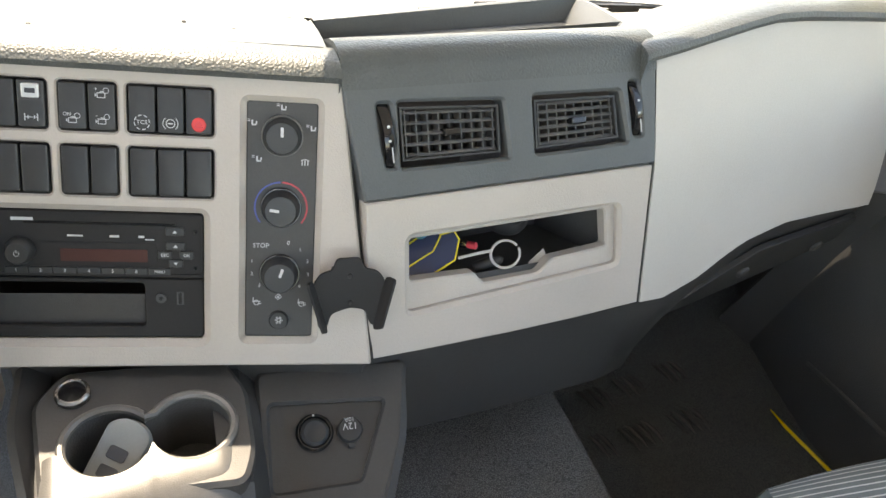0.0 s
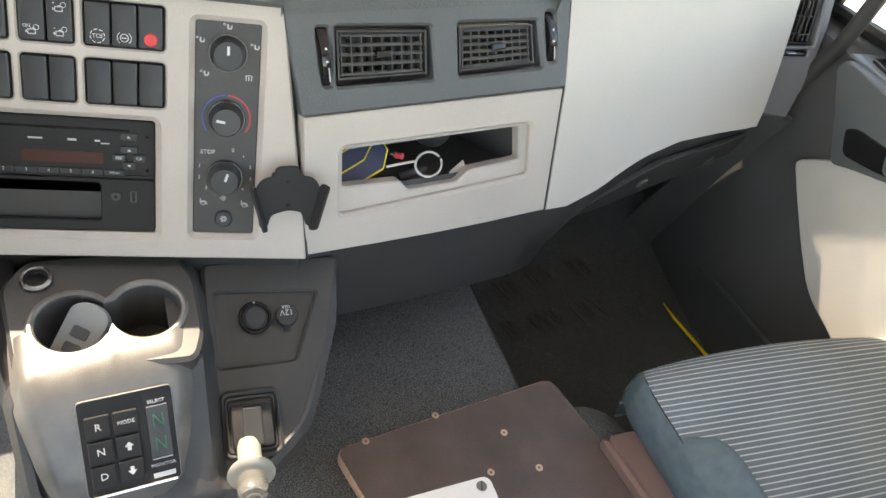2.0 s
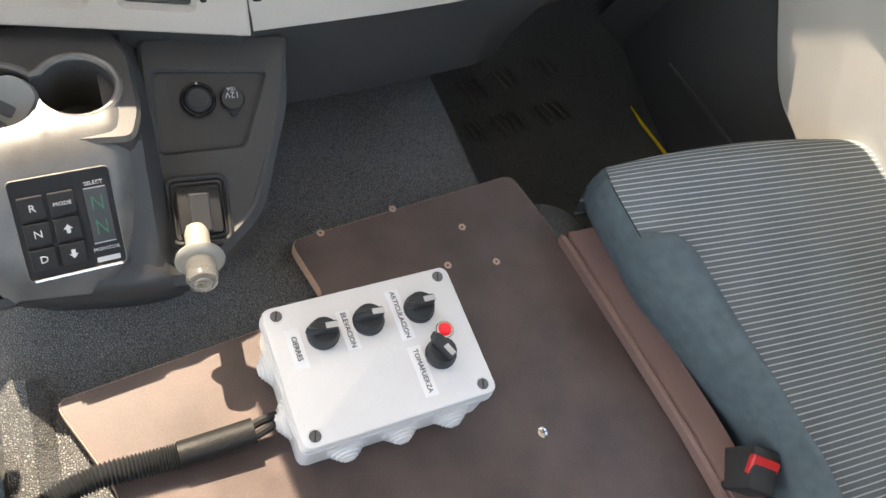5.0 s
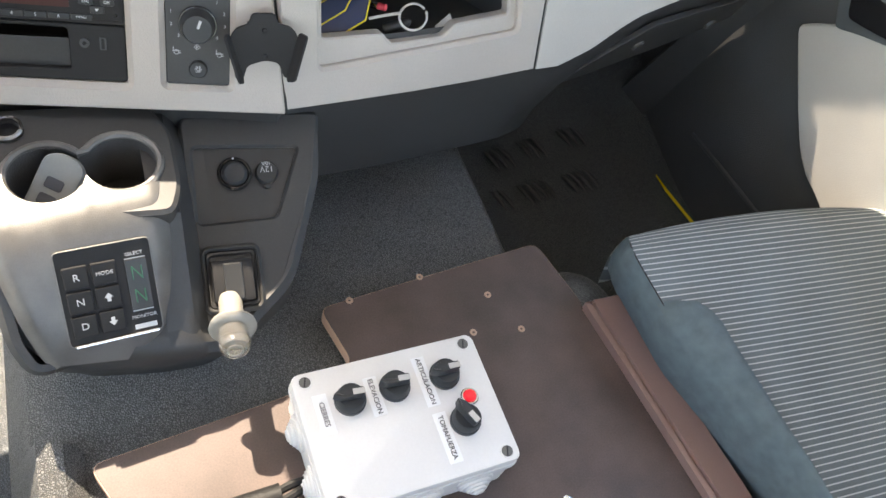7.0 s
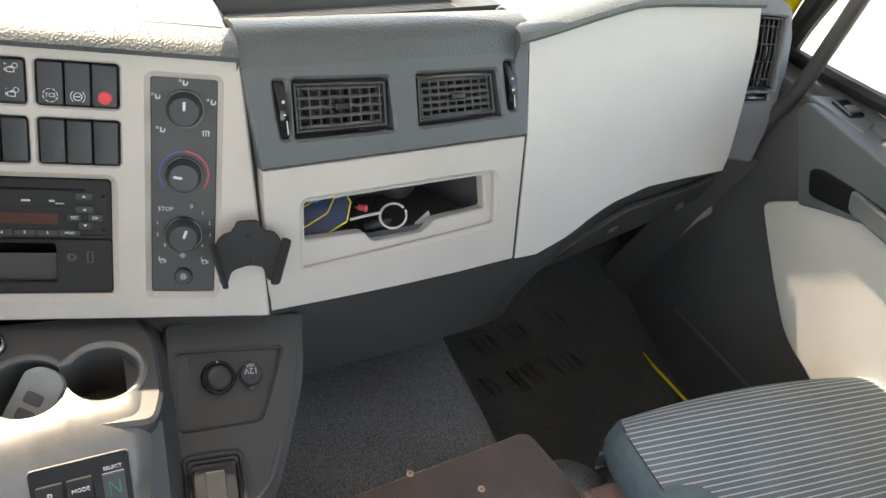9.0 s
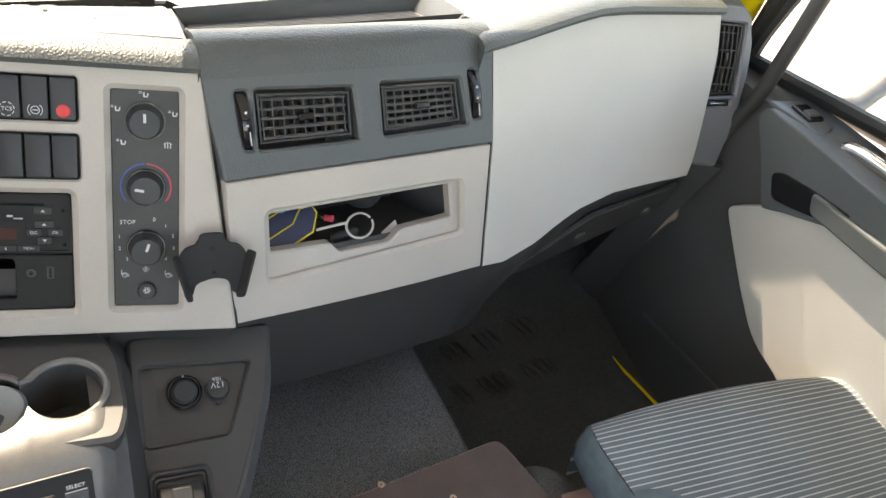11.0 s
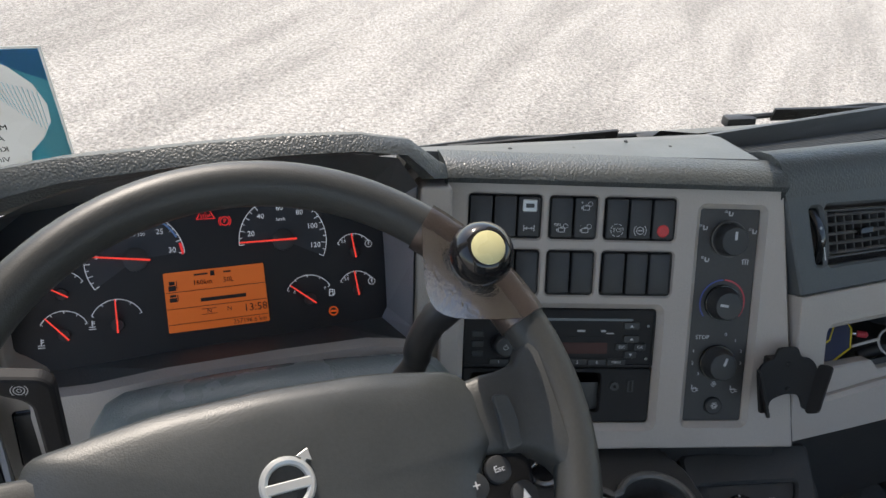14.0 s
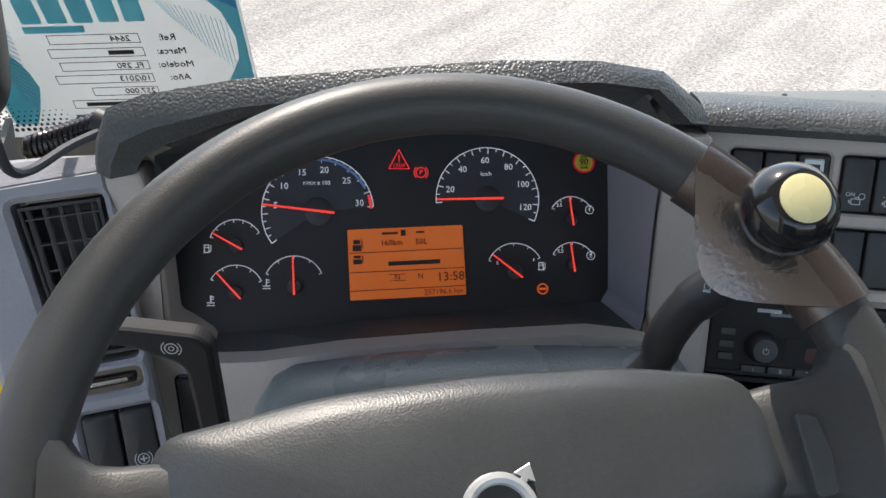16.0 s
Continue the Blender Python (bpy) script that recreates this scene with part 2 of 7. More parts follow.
LINER = material("pale_headliner", (0.7, 0.68, 0.64), 0.9, grain=("noise", 700, 0.0004), vary=0.06)
SEAL = material("black_rubber_seal", (0.015, 0.015, 0.015), 0.6, vary=0.2)
GREEN = material("green_segment", (0.02, 0.12, 0.06), 0.4, vary=0.05)
REDARC = material("red_print", (0.5, 0.04, 0.06), 0.5, vary=0.05)
BLUEARC = material("blue_arc_print", (0.04, 0.07, 0.3), 0.5, vary=0.05)
SMOKE = material("radio_window", (0.06, 0.022, 0.018), 0.45, vary=0.1, spec=0.25)
TAPE = material("black_tape", (0.012, 0.012, 0.012), 0.55, grain=("noise", 300, 0.0006), vary=0.2, spec=0.25)
GLASS = glass_material("windscreen_glass")
for thin in (SHEET, TEAL, TEALD):
    # thin plastic film lets daylight through
    film_nodes = thin.node_tree
    film_bsdf, film_out = film_nodes.nodes["Principled BSDF"], film_nodes.nodes["Material Output"]
    through_light, film_mix = film_nodes.nodes.new("ShaderNodeBsdfTranslucent"), film_nodes.nodes.new("ShaderNodeMixShader")
    film_nodes.links.new(film_bsdf.inputs["Base Color"].links[0].from_socket, through_light.inputs["Color"])
    film_mix.inputs[0].default_value = 0.7
    film_nodes.links.new(film_bsdf.outputs[0], film_mix.inputs[1])
    film_nodes.links.new(through_light.outputs[0], film_mix.inputs[2])
    film_nodes.links.new(film_mix.outputs[0], film_out.inputs["Surface"])
GRAVEL = gravel_material()


# ---- mesh tools ----
def frame_of(o, u, v):
    """A pose whose x runs along u, y along v and z out of the surface."""
    u = Vector(u).normalized()
    n = u.cross(Vector(v)).normalized()
    v = n.cross(u)
    m = Matrix((u, v, n)).transposed().to_4x4()
    m.translation = Vector(o)
    return m


def thing(name, m, label, category, group="", kind=""):
    ob = tagged(new(name), label, category, group, kind)
    ob.empty_display_size = 0.02
    ob.matrix_world = m
    return ob


def part(name, bm, mat, parent, label="", m=None, smooth=False):
    """Links a bmesh as one mesh object under a thing or a part, in the parent's own axes (moved by m)."""
    if m is not None:
        bm.transform(m)
    bmesh.ops.recalc_face_normals(bm, faces=bm.faces)
    me = bpy.data.meshes.new(name)
    bm.to_mesh(me)
    bm.free()
    me.materials.append(mat)
    if smooth:
        me.polygons.foreach_set("use_smooth", [True] * len(me.polygons))
        me.set_sharp_from_angle(angle=radians(40))
    ob = new(name, me)
    if parent is not None:
        ob.parent = parent
    if label:
        ob["label"] = label
    return ob


def rr(cx, cy, w, h, r=0.004, n=4):
    """Outline of a rectangle with rounded corners."""
    r = min(r, w / 2 - 1e-5, h / 2 - 1e-5)
    out = []
    for sx, sy, a0 in ((1, -1, -90), (1, 1, 0), (-1, 1, 90), (-1, -1, 180)):
        for k in range(n + 1):
            a = radians(a0 + 90 * k / n)
            out.append((cx + sx * (w / 2 - r) + r * math.cos(a), cy + sy * (h / 2 - r) + r * math.sin(a)))
    return out


def ring(cx, cy, r, n=24, a0=0, a1=360):
    full = abs(a1 - a0) >= 360
    return [(cx + r * math.cos(radians(a0 + (a1 - a0) * k / (n if full else n - 1))), cy + r * math.sin(radians(a0 + (a1 - a0) * k / (n if full else n - 1)))) for k in range(n)]


def soft(points, r=0.01, n=4):
    """Rounds the corners of an outline."""
    out = []
    for i, p in enumerate(points):
        a, p, b = Vector(points[i - 1]), Vector(p), Vector(points[(i + 1) % len(points)])
        da, db = (a - p), (b - p)
        d = min(r, da.length * 0.45, db.length * 0.45)
        s, e = p + da.normalized() * d, p + db.normalized() * d
        out += [tuple(s.lerp(p, t).lerp(p.lerp(e, t), t)) for t in (k / n for k in range(n + 1))]
    return out


def inset(pts, d):
    """An outline moved inwards by d."""
    area = sum(a[0] * b[1] - b[0] * a[1] for a, b in zip(pts, pts[1:] + pts[:1]))
    s = 1 if area > 0 else -1
    out = []
    for i, p in enumerate(pts):
        a, b = Vector(pts[i - 1]), Vector(pts[(i + 1) % len(pts)])
        t = (b - a)
        t = t.normalized() if t.length > 1e-9 else Vector((1, 0))
        out.append((p[0] - s * t.y * d, p[1] + s * t.x * d))
    return out


def prism(bm, pts, z0, z1, bevel=0.0, taper=0.0):
    """A solid on an outline, with its front edge rounded."""
    if bevel:
        levels = [(z0, -taper), (z1 - bevel, 0), (z1 - bevel * 0.3, bevel * 0.3), (z1, bevel)]
    else:
        levels = [(z0, -taper), (z1, 0)]
    rings = [[bm.verts.new((x, y, z)) for x, y in (inset(pts, d) if d else pts)] for z, d in levels]
    n = len(pts)
    for a, b in zip(rings, rings[1:]):
        for i in range(n):
            bm.faces.new((a[i], a[(i + 1) % n], b[(i + 1) % n], b[i]))
    bm.faces.new(rings[0][::-1])
    bm.faces.new(rings[-1])
    return bm


def solid(pts, z0, z1, bevel=0.0, taper=0.0):
    return prism(bmesh.new(), pts, z0, z1, bevel, taper)


def plate(outer, holes, z0, z1, bevel=0.0, hole_bevel=0.0):
    """A slab with openings through it; hole_bevel slopes the openings' front edges."""
    bm = bmesh.new()
    loops = []
    for k, pts in enumerate([outer] + list(holes)):
        d = bevel if k == 0 else -(hole_bevel[k - 1] if isinstance(hole_bevel, list) else hole_bevel)
        front = [bm.verts.new((x, y, z1)) for x, y in (inset(pts, d) if d else pts)]
        mid = [bm.verts.new((x, y, z1 - abs(d))) for x, y in pts] if d else front
        back = [bm.verts.new((x, y, z0)) for x, y in pts]
        loops.append((front, back))
        n = len(pts)
        for a, b in ((front, mid), (mid, back)):
            if a is not b:
                for i in range(n):
                    bm.faces.new((a[i], a[(i + 1) % n], b[(i + 1) % n], b[i]))
    for which in (0, 1):
        edges = []
        for pair in loops:
            vs = pair[which]
            for i in range(len(vs)):
                e = bm.edges.get((vs[i], vs[(i + 1) % len(vs)])) or bm.edges.new((vs[i], vs[(i + 1) % len(vs)]))
                edges.append(e)
        bmesh.ops.triangle_fill(bm, use_beauty=True, use_dissolve=False, edges=edges)
    return bm


def block(x0, x1, y0, y1, z0, z1, bevel=0.0, bm=None):
    bm = bm or bmesh.new()
    made = bmesh.ops.create_cube(bm, size=1, matrix=Matrix.LocRotScale(((x0 + x1) / 2, (y0 + y1) / 2, (z0 + z1) / 2), None, (x1 - x0, y1 - y0, z1 - z0)))
    if bevel:
        es = list({e for v in made["verts"] for e in v.link_edges})
        bmesh.ops.bevel(bm, geom=es, offset=bevel, segments=2, affect="EDGES", profile=0.6)
    return bm


def lathe(profile, n=28, bm=None, m=None):
    """A turned solid: profile of (radius, height) about z."""
    bm = bm or bmesh.new()
    rows = []
    for r, z in profile:
        rows.append([bm.verts.new((r * math.cos(2 * math.pi * k / n), r * math.sin(2 * math.pi * k / n), z)) for k in range(n)] if r > 1e-6 else [bm.verts.new((0, 0, z))])
    for a, b in zip(rows, rows[1:]):
        for k in range(n):
            q = (a[k % len(a)], a[(k + 1) % len(a)], b[(k + 1) % len(b)], b[k % len(b)])
            q = tuple(dict.fromkeys(q))
            if len(q) > 2:
                bm.faces.new(q)
    for r in (rows[0], rows[-1]):
        if len(r) > 1:
            bm.faces.new(r)
    if m is not None:
        bm.transform(m)
    return bm


def spline(points, steps=8):
    """A smooth line through points."""
    pts = [Vector(p) for p in points]
    out = []
    for i in range(len(pts) - 1):
        p0, p1, p2, p3 = pts[max(i - 1, 0)], pts[i], pts[i + 1], pts[min(i + 2, len(pts) - 1)]
        for k in range(steps):
            t = k / steps
            out.append(0.5 * (2 * p1 + (p2 - p0) * t + (2 * p0 - 5 * p1 + 4 * p2 - p3) * t * t + (3 * p1 - p0 - 3 * p2 + p3) * t ** 3))
    return out + [pts[-1]]


def tube(path, r, n=12, bm=None, squash=1.0, closed=False):
    """A round bar along a path; r is a number or one for each point."""
    bm = bm or bmesh.new()
    pts = [Vector(p) for p in path]
    rows, up = [], None
    for i, p in enumerate(pts):
        a = pts[i - 1] if (i or closed) else p
        b = pts[(i + 1) % len(pts)] if (i < len(pts) - 1 or closed) else p
        t = (b - a).normalized()
        up = (up - t * up.dot(t)).normalized() if up is not None else t.orthogonal().normalized()
        side = t.cross(up)
        rad = r[i] if isinstance(r, (list, tuple)) else r
        rows.append([bm.verts.new(p + (up * math.cos(2 * math.pi * k / n) + side * squash * math.sin(2 * math.pi * k / n)) * rad) for k in range(n)])
    pairs = list(zip(rows, rows[1:])) + ([(rows[-1], rows[0])] if closed else [])
    for a, b in pairs:
        for k in range(n):
            bm.faces.new((a[k], a[(k + 1) % n], b[(k + 1) % n], b[k]))
    if not closed:
        bm.faces.new(rows[0][::-1])
        bm.faces.new(rows[-1])
    return bm


def sheet(grid, thick=0.0):
    """A surface through rows of points, with thickness."""
    bm = bmesh.new()
    rows = [[bm.verts.new(p) for p in row] for row in grid]
    for a, b in zip(rows, rows[1:]):
        for i in range(len(a) - 1):
            bm.faces.new((a[i], a[i + 1], b[i + 1], b[i]))
    bmesh.ops.recalc_face_normals(bm, faces=bm.faces)
    if thick:
        bmesh.ops.solidify(bm, geom=bm.faces[:], thickness=thick)
    return bm


def letters(s, size, x=0, y=0, z=0, depth=0.0003, turn=0, mirror=False, align="CENTER"):
    """Words in the built-in font, as a thin mesh."""
    cu = bpy.data.curves.new("words", "FONT")
    cu.body, cu.size, cu.extrude, cu.align_x, cu.align_y, cu.resolution_u = s, size, depth, align, "CENTER", 2
    ob = bpy.data.objects.new("words", cu)
    me = bpy.data.meshes.new_from_object(ob)
    bm = bmesh.new()
    bm.from_mesh(me)
    bpy.data.objects.remove(ob)
    bpy.data.curves.remove(cu)
    bpy.data.meshes.remove(me)
    if mirror:
        bm.transform(Matrix.Diagonal((-1, 1, 1, 1)))
    bm.transform(pose(x, y, z, 0, 0, turn))
    return bm


def bars(rows, z, bm=None, thick=0.0003):
    """Flat bars: rows of (x, y, width, height)."""
    bm = bm or bmesh.new()
    for x, y, w, h in rows:
        block(x - w / 2, x + w / 2, y - h / 2, y + h / 2, z, z + thick, bm=bm)
    return bm


def arc(cx, cy, r, w, a0, a1, z, n=24, bm=None):
    """A flat arc band."""
    bm = bm or bmesh.new()
    rows = []
    for k in range(n + 1):
        a = radians(a0 + (a1 - a0) * k / n)
        c, s = math.cos(a), math.sin(a)
        rows.append([bm.verts.new((cx + q * c, cy + q * s, z)) for q in (r - w / 2, r + w / 2)])
    for a, b in zip(rows, rows[1:]):
        bm.faces.new((a[0], a[1], b[1], b[0]))
    return bm

# ---- the ground and the cab's shell ----
WS_Y, WS_Z, WS_LEAN = 0.915, 1.02, 0.37


def ws(x, z, out=0.0):
    """A point of the windscreen, which bows forwards in the middle."""
    return Vector((x, WS_Y - WS_LEAN * (z - WS_Z) - 0.05 * ((x - 0.13) / 0.93) ** 2 + out, z))


def edge_right(z):
    """The windscreen's edge along the passenger's pillar."""
    return Vector((1.006 - 0.08 * (z - 1.13), 0.853 - 0.17 * (z - 1.13) - 0.1 * max(0, z - 1.3), z))


I4 = Matrix.Identity(4)
ground = part("ground", sheet([[(x, y, -1.065) for x in (-300, -40, -12, 0, 12, 40, 300)] for y in (-300, -40, -10, 4, 14, 40, 300)]), GRAVEL, None)
tagged(ground, "pale gravel yard with faint wheel tracks", "ground", kind="structure")


def structure(name, bm, mat, label, category, smooth=False):
    return tagged(part(name, bm, mat, None, smooth=smooth), label, category, kind="structure")


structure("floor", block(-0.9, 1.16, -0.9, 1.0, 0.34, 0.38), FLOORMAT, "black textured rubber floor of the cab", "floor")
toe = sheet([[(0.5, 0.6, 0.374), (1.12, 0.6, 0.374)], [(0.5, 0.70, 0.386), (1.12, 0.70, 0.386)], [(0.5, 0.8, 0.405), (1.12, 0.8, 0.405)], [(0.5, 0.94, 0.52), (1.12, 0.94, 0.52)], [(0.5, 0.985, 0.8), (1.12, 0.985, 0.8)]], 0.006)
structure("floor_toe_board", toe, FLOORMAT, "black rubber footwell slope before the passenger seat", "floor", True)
structure("wall_front", block(-0.9, 1.16, 0.985, 1.02, 0.3, 0.955), LOWER, "dark bulkhead behind the dashboard", "wall")
rear = plate([(-0.9, 0.3), (1.16, 0.3), (1.16, 1.95), (-0.9, 1.95)], [rr(0.13, 1.42, 1.7, 0.8, 0.06)], 0.0, 0.05)
rear.transform(Matrix(((1, 0, 0, 0), (0, 0, -1, -0.9), (0, 1, 0, 0), (0, 0, 0, 1))))
structure("wall_back", rear, LINER, "pale trim on the cab's rear wall with a wide window", "wall")
structure("ceiling", block(-0.76, 1.16, -0.95, 0.58, 1.95, 1.99), LINER, "pale cloth headliner of the cab", "ceiling")
structure("wall_left", block(-0.93, -0.88, -0.9, -0.68, 0.3, 1.98), LINER, "pale trim beside the driver's seat", "wall")
structure("wall_right", block(1.16, 1.2, -0.9, -0.25, 0.3, 1.98), LINER, "pale trim behind the passenger door", "wall")
structure("header_trim", block(-0.74, 1.10, 0.52, 0.60, 1.80, 1.955, 0.012), LINER, "pale roof trim above the windscreen", "trim")

# unseen sheet added inside the glass to keep sun off the passenger's side
sun_block = sheet([[ws(x, z, -0.025) for x in (x0, 0.3, 0.55, 0.8, 0.95)] for x0, z in ((0.18, 1.335), (0.12, 1.42), (0.025, 1.44), (0.025, 1.6), (0.025, 1.8), (0.025, 1.92))], 0.012)
structure("trim_sun_block", sun_block, LINER, "pale unseen sheet added to shade the passenger's side", "trim", True)

# windscreen with its dark border
wind = tagged(new("window_1"), "large clear windscreen with a dark dotted border", "windscreen", kind="structure")
xs = [-0.82 + 1.9 * k / 16 for k in range(17)]
pane = part("pane", sheet([[ws(x, z) for x in xs] for z in (0.99, 1.1, 1.3, 1.6, 1.93)]), GLASS, wind, smooth=True)
pane.visible_shadow = False
edge = bmesh.new()
tube([(0.91, 0.888, 1.060), (0.958, 0.885, 1.068), (0.990, 0.879, 1.074), (1.004, 0.866, 1.098)] + [edge_right(z) for z in (1.15, 1.23, 1.4, 1.6, 1.92)], 0.008, 8, edge)
part("seal", edge, SEAL, wind, "black rubber edge", smooth=True)
edge = bmesh.new()
tube([ws(-0.79, z, -0.004) for z in (1.0, 1.1, 1.3, 1.6, 1.92)], 0.008, 8, edge)
part("seal", edge, SEAL, wind, "black rubber edge", smooth=True)
dots = bmesh.new()
for side, x0 in ((1, 0), (-1, -0.78)):
    for row in range(5):
        for k in range(46):
            z = 1.03 + 0.006 * k + 0.003 * (row % 2)
            p = edge_right(z + 0.07) + Vector((-0.008 - 0.006 * row, 0, 0)) if side > 0 else ws(x0 + 0.006 * row, z, -0.002)
            s = 0.0022 - 0.00035 * row
            dots.faces.new([dots.verts.new(p + Vector((s * math.cos(a), 0, s * math.sin(a)))) for a in (0.0, 1.05, 2.09, 3.14, 4.19, 5.24)])
for row in range(5):
    for k in range(20):
        p = ws(-0.78 + 0.006 * k + 0.003 * (row % 2), 1.02 + 0.006 * row, -0.002)
        s = 0.0022 - 0.00035 * row
        dots.faces.new([dots.verts.new(p + Vector((s * math.cos(a), 0, s * math.sin(a)))) for a in (0.0, 1.05, 2.09, 3.14, 4.19, 5.24)])
part("dotted_border", dots, SEAL, wind)

# pillars
rows = []
for z in (1.06, 1.12, 1.2, 1.3, 1.6, 1.93):
    a = edge_right(z)
    rows.append([a, a + Vector((0.022, -0.014, 0)), a + Vector((0.05, -0.028, 0)), a + Vector((0.075, -0.036, 0)), a + Vector((0.090, -0.03, 0)), a + Vector((0.10, 0.03, 0))])
structure("pillar_right", sheet(rows, 0.012), PILLAR, "pale grey trim of the windscreen pillar", "pillar", True)
rows = []
for z in (0.97, 1.06, 1.12, 1.25, 1.4, 1.6, 1.93):
    a, y = ws(-0.785, z, -0.006), 0.64 - 0.10 * (z - 1.1) - 0.25 * max(0, z - 1.25)
    rows.append([a, Vector((-0.70, y + 0.07, z)), Vector((-0.669, y, z)), Vector((-0.661, y - 0.025, z)), Vector((-0.670, y - 0.05, z)), Vector((-0.72, y - 0.065, z)), Vector((-0.86, y - 0.06, z))])
structure("pillar_left", sheet(rows, 0.012), PILLAR, "pale grey trim of the driver's windscreen pillar", "pillar", True)

# engine tunnel under a grained rubber mat
tunnel = bmesh.new()
section = [(-0.13, 0.40), (-0.115, 0.56), (-0.085, 0.615), (-0.04, 0.636), (0.2, 0.64), (0.5, 0.636), (0.538, 0.628), (0.556, 0.60), (0.565, 0.40)]
grid = []
for y in (-0.88, -0.3, 0.1, 0.3, 0.45, 0.6, 0.72, 0.82, 0.98):
    dz = 0.0 if y < 0.4 else -0.03 * (y - 0.4) / 0.4
    grid.append([(x, y, z + (dz if z > 0.5 else 0)) for x, z in section])
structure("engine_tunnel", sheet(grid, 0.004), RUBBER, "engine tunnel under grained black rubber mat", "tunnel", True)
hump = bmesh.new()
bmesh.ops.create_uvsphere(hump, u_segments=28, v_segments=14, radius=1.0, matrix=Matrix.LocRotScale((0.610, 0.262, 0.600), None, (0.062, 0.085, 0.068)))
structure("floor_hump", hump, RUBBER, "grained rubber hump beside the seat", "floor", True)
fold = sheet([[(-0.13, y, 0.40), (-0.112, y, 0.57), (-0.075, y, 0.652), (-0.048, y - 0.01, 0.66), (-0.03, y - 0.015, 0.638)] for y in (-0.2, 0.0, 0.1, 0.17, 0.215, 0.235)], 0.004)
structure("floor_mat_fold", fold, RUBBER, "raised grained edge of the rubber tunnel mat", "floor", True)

# ribs of the footwell mat
ribs = tagged(new("footwell_rib_pad"), "black moulded rib pattern on the footwell mat", "floor mat", kind="structure")
RIB = None
for x, y, n in ((0.682, 0.656, 2), (0.742, 0.661, 4), (0.842, 0.672, 4), (0.70, 0.745, 3), (0.775, 0.76, 3), (0.87, 0.775, 3)):
    for k in range(n):
        if RIB is None:
            b = tube([(0, 0, 0), (0.006, -0.012, 0.004), (0.014, -0.03, 0.005), (0.022, -0.048, 0.0)], [0.0006, 0.0042, 0.0042, 0.0006], 6)
            bmesh.ops.recalc_face_normals(b, faces=b.faces)
            RIB = bpy.data.meshes.new("rib")
            b.to_mesh(RIB)
            b.free()
            RIB.materials.append(LOWER)
        o = new("rib", RIB)
        o.parent = ribs
        o.matrix_basis = pose(x + 0.017 * k, y + 0.002 * k, 0.390 + (0.02 * max(0, y - 0.6) / 0.2), 5, 0, 0)

# ---- passenger door ----
door = tagged(new("door_1"), "passenger door with grey lower panel and dark armrest", "door", kind="structure")
DX = 1.075
MX = Matrix(((0, 0, -1, DX), (1, 0, 0, 0), (0, 1, 0, 0), (0, 0, 0, 1)))
skin = soft([(-0.28, 0.36), (0.98, 0.36), (0.98, 1.0), (-0.28, 1.02)], 0.02)
part("inner_skin", solid(skin, -0.08, -0.022), LOWER, door, m=MX)
low = soft([(-0.28, 0.60), (0.30, 0.648), (0.362, 0.669), (0.412, 0.678), (0.445, 0.693), (0.498, 0.735), (0.556, 0.787), (0.600, 0.829), (0.507, 0.907), (0.44, 0.945), (0.31, 0.978), (-0.28, 0.978)], 0.016)
part("lower_panel", solid(low, -0.024, 0.0, 0.004), GREY2, door, "pale grey grained plastic", m=MX)
arm = soft([(-0.28, 0.945), (0.30, 0.958), (0.42, 0.934), (0.50, 0.897), (0.538, 0.876), (0.585, 0.940), (0.628, 0.994), (0.618, 1.014), (0.49, 1.018), (-0.28, 1.03)], 0.010)
part("armrest", solid(arm, -0.05, 0.006, 0.003), DARK, door, "dark slate plastic armrest", m=MX)
cup = part("pull_recess", solid(soft([(0.530, 0.902), (0.552, 0.936), (0.535, 0.950), (0.472, 0.963), (0.40, 0.972), (0.43, 0.937), (0.48, 0.918)], 0.012), 0.004, 0.0075, 0.002), GLOSS, door, "black finger recess", m=MX)
part("pull_grip", solid(soft([(0.458, 0.932), (0.472, 0.962), (0.2, 0.985), (0.2, 0.945)], 0.01), 0.006, 0.014, 0.004), DARK, door, "slate grip insert", m=MX)
part("switch_plate", solid(soft([(0.628, 0.004), (0.622, 0.068), (0.555, 0.082), (0.528, 0.026)], 0.006), 0, 0.006, 0.002), DECK, door, m=Matrix(((0, 1, 0, DX), (1, 0, 0, 0), (0, 0, 1, 1.012), (0, 0, 0, 1))))
sw = part("window_switch", block(DX + 0.030, DX + 0.062, 0.565, 0.607, 1.014, 1.023, 0.003), GLOSS, door, "black rocker for the window")
part("rocker", block(DX + 0.035, DX + 0.057, 0.572, 0.588, 1.021, 1.0265, 0.002), SILVER, sw)
part("release_handle", tube(spline([(DX + 0.045, 0.50, 1.008), (DX + 0.048, 0.47, 1.024), (DX + 0.052, 0.30, 1.032), (DX + 0.052, 0.1, 1.03)], 6), 0.013, 12), CHROME, door, "satin chrome pull handle", smooth=True)
part("handle_well", block(DX + 0.022, DX + 0.080, 0.05, 0.518, 1.000, 1.0125, 0.008), BLACK, door)
part("arm_top", block(DX + 0.002, DX + 0.085, -0.28, 0.60, 0.985, 1.010, 0.006), DECK, door, "slate top of the armrest")
part("belt_ledge", sheet([[(DX + 0.050, y, 1.006 - 0.05 * max(0, y - 0.60)), (DX + 0.066, y, 1.022 - 0.10 * max(0, y - 0.55)), (DX + 0.085, y, 1.030 - 0.13 * max(0, y - 0.55))] for y in (-0.28, 0.2, 0.45, 0.6, 0.7, 0.82, 0.95)], 0.01), DARK, door, smooth=True)
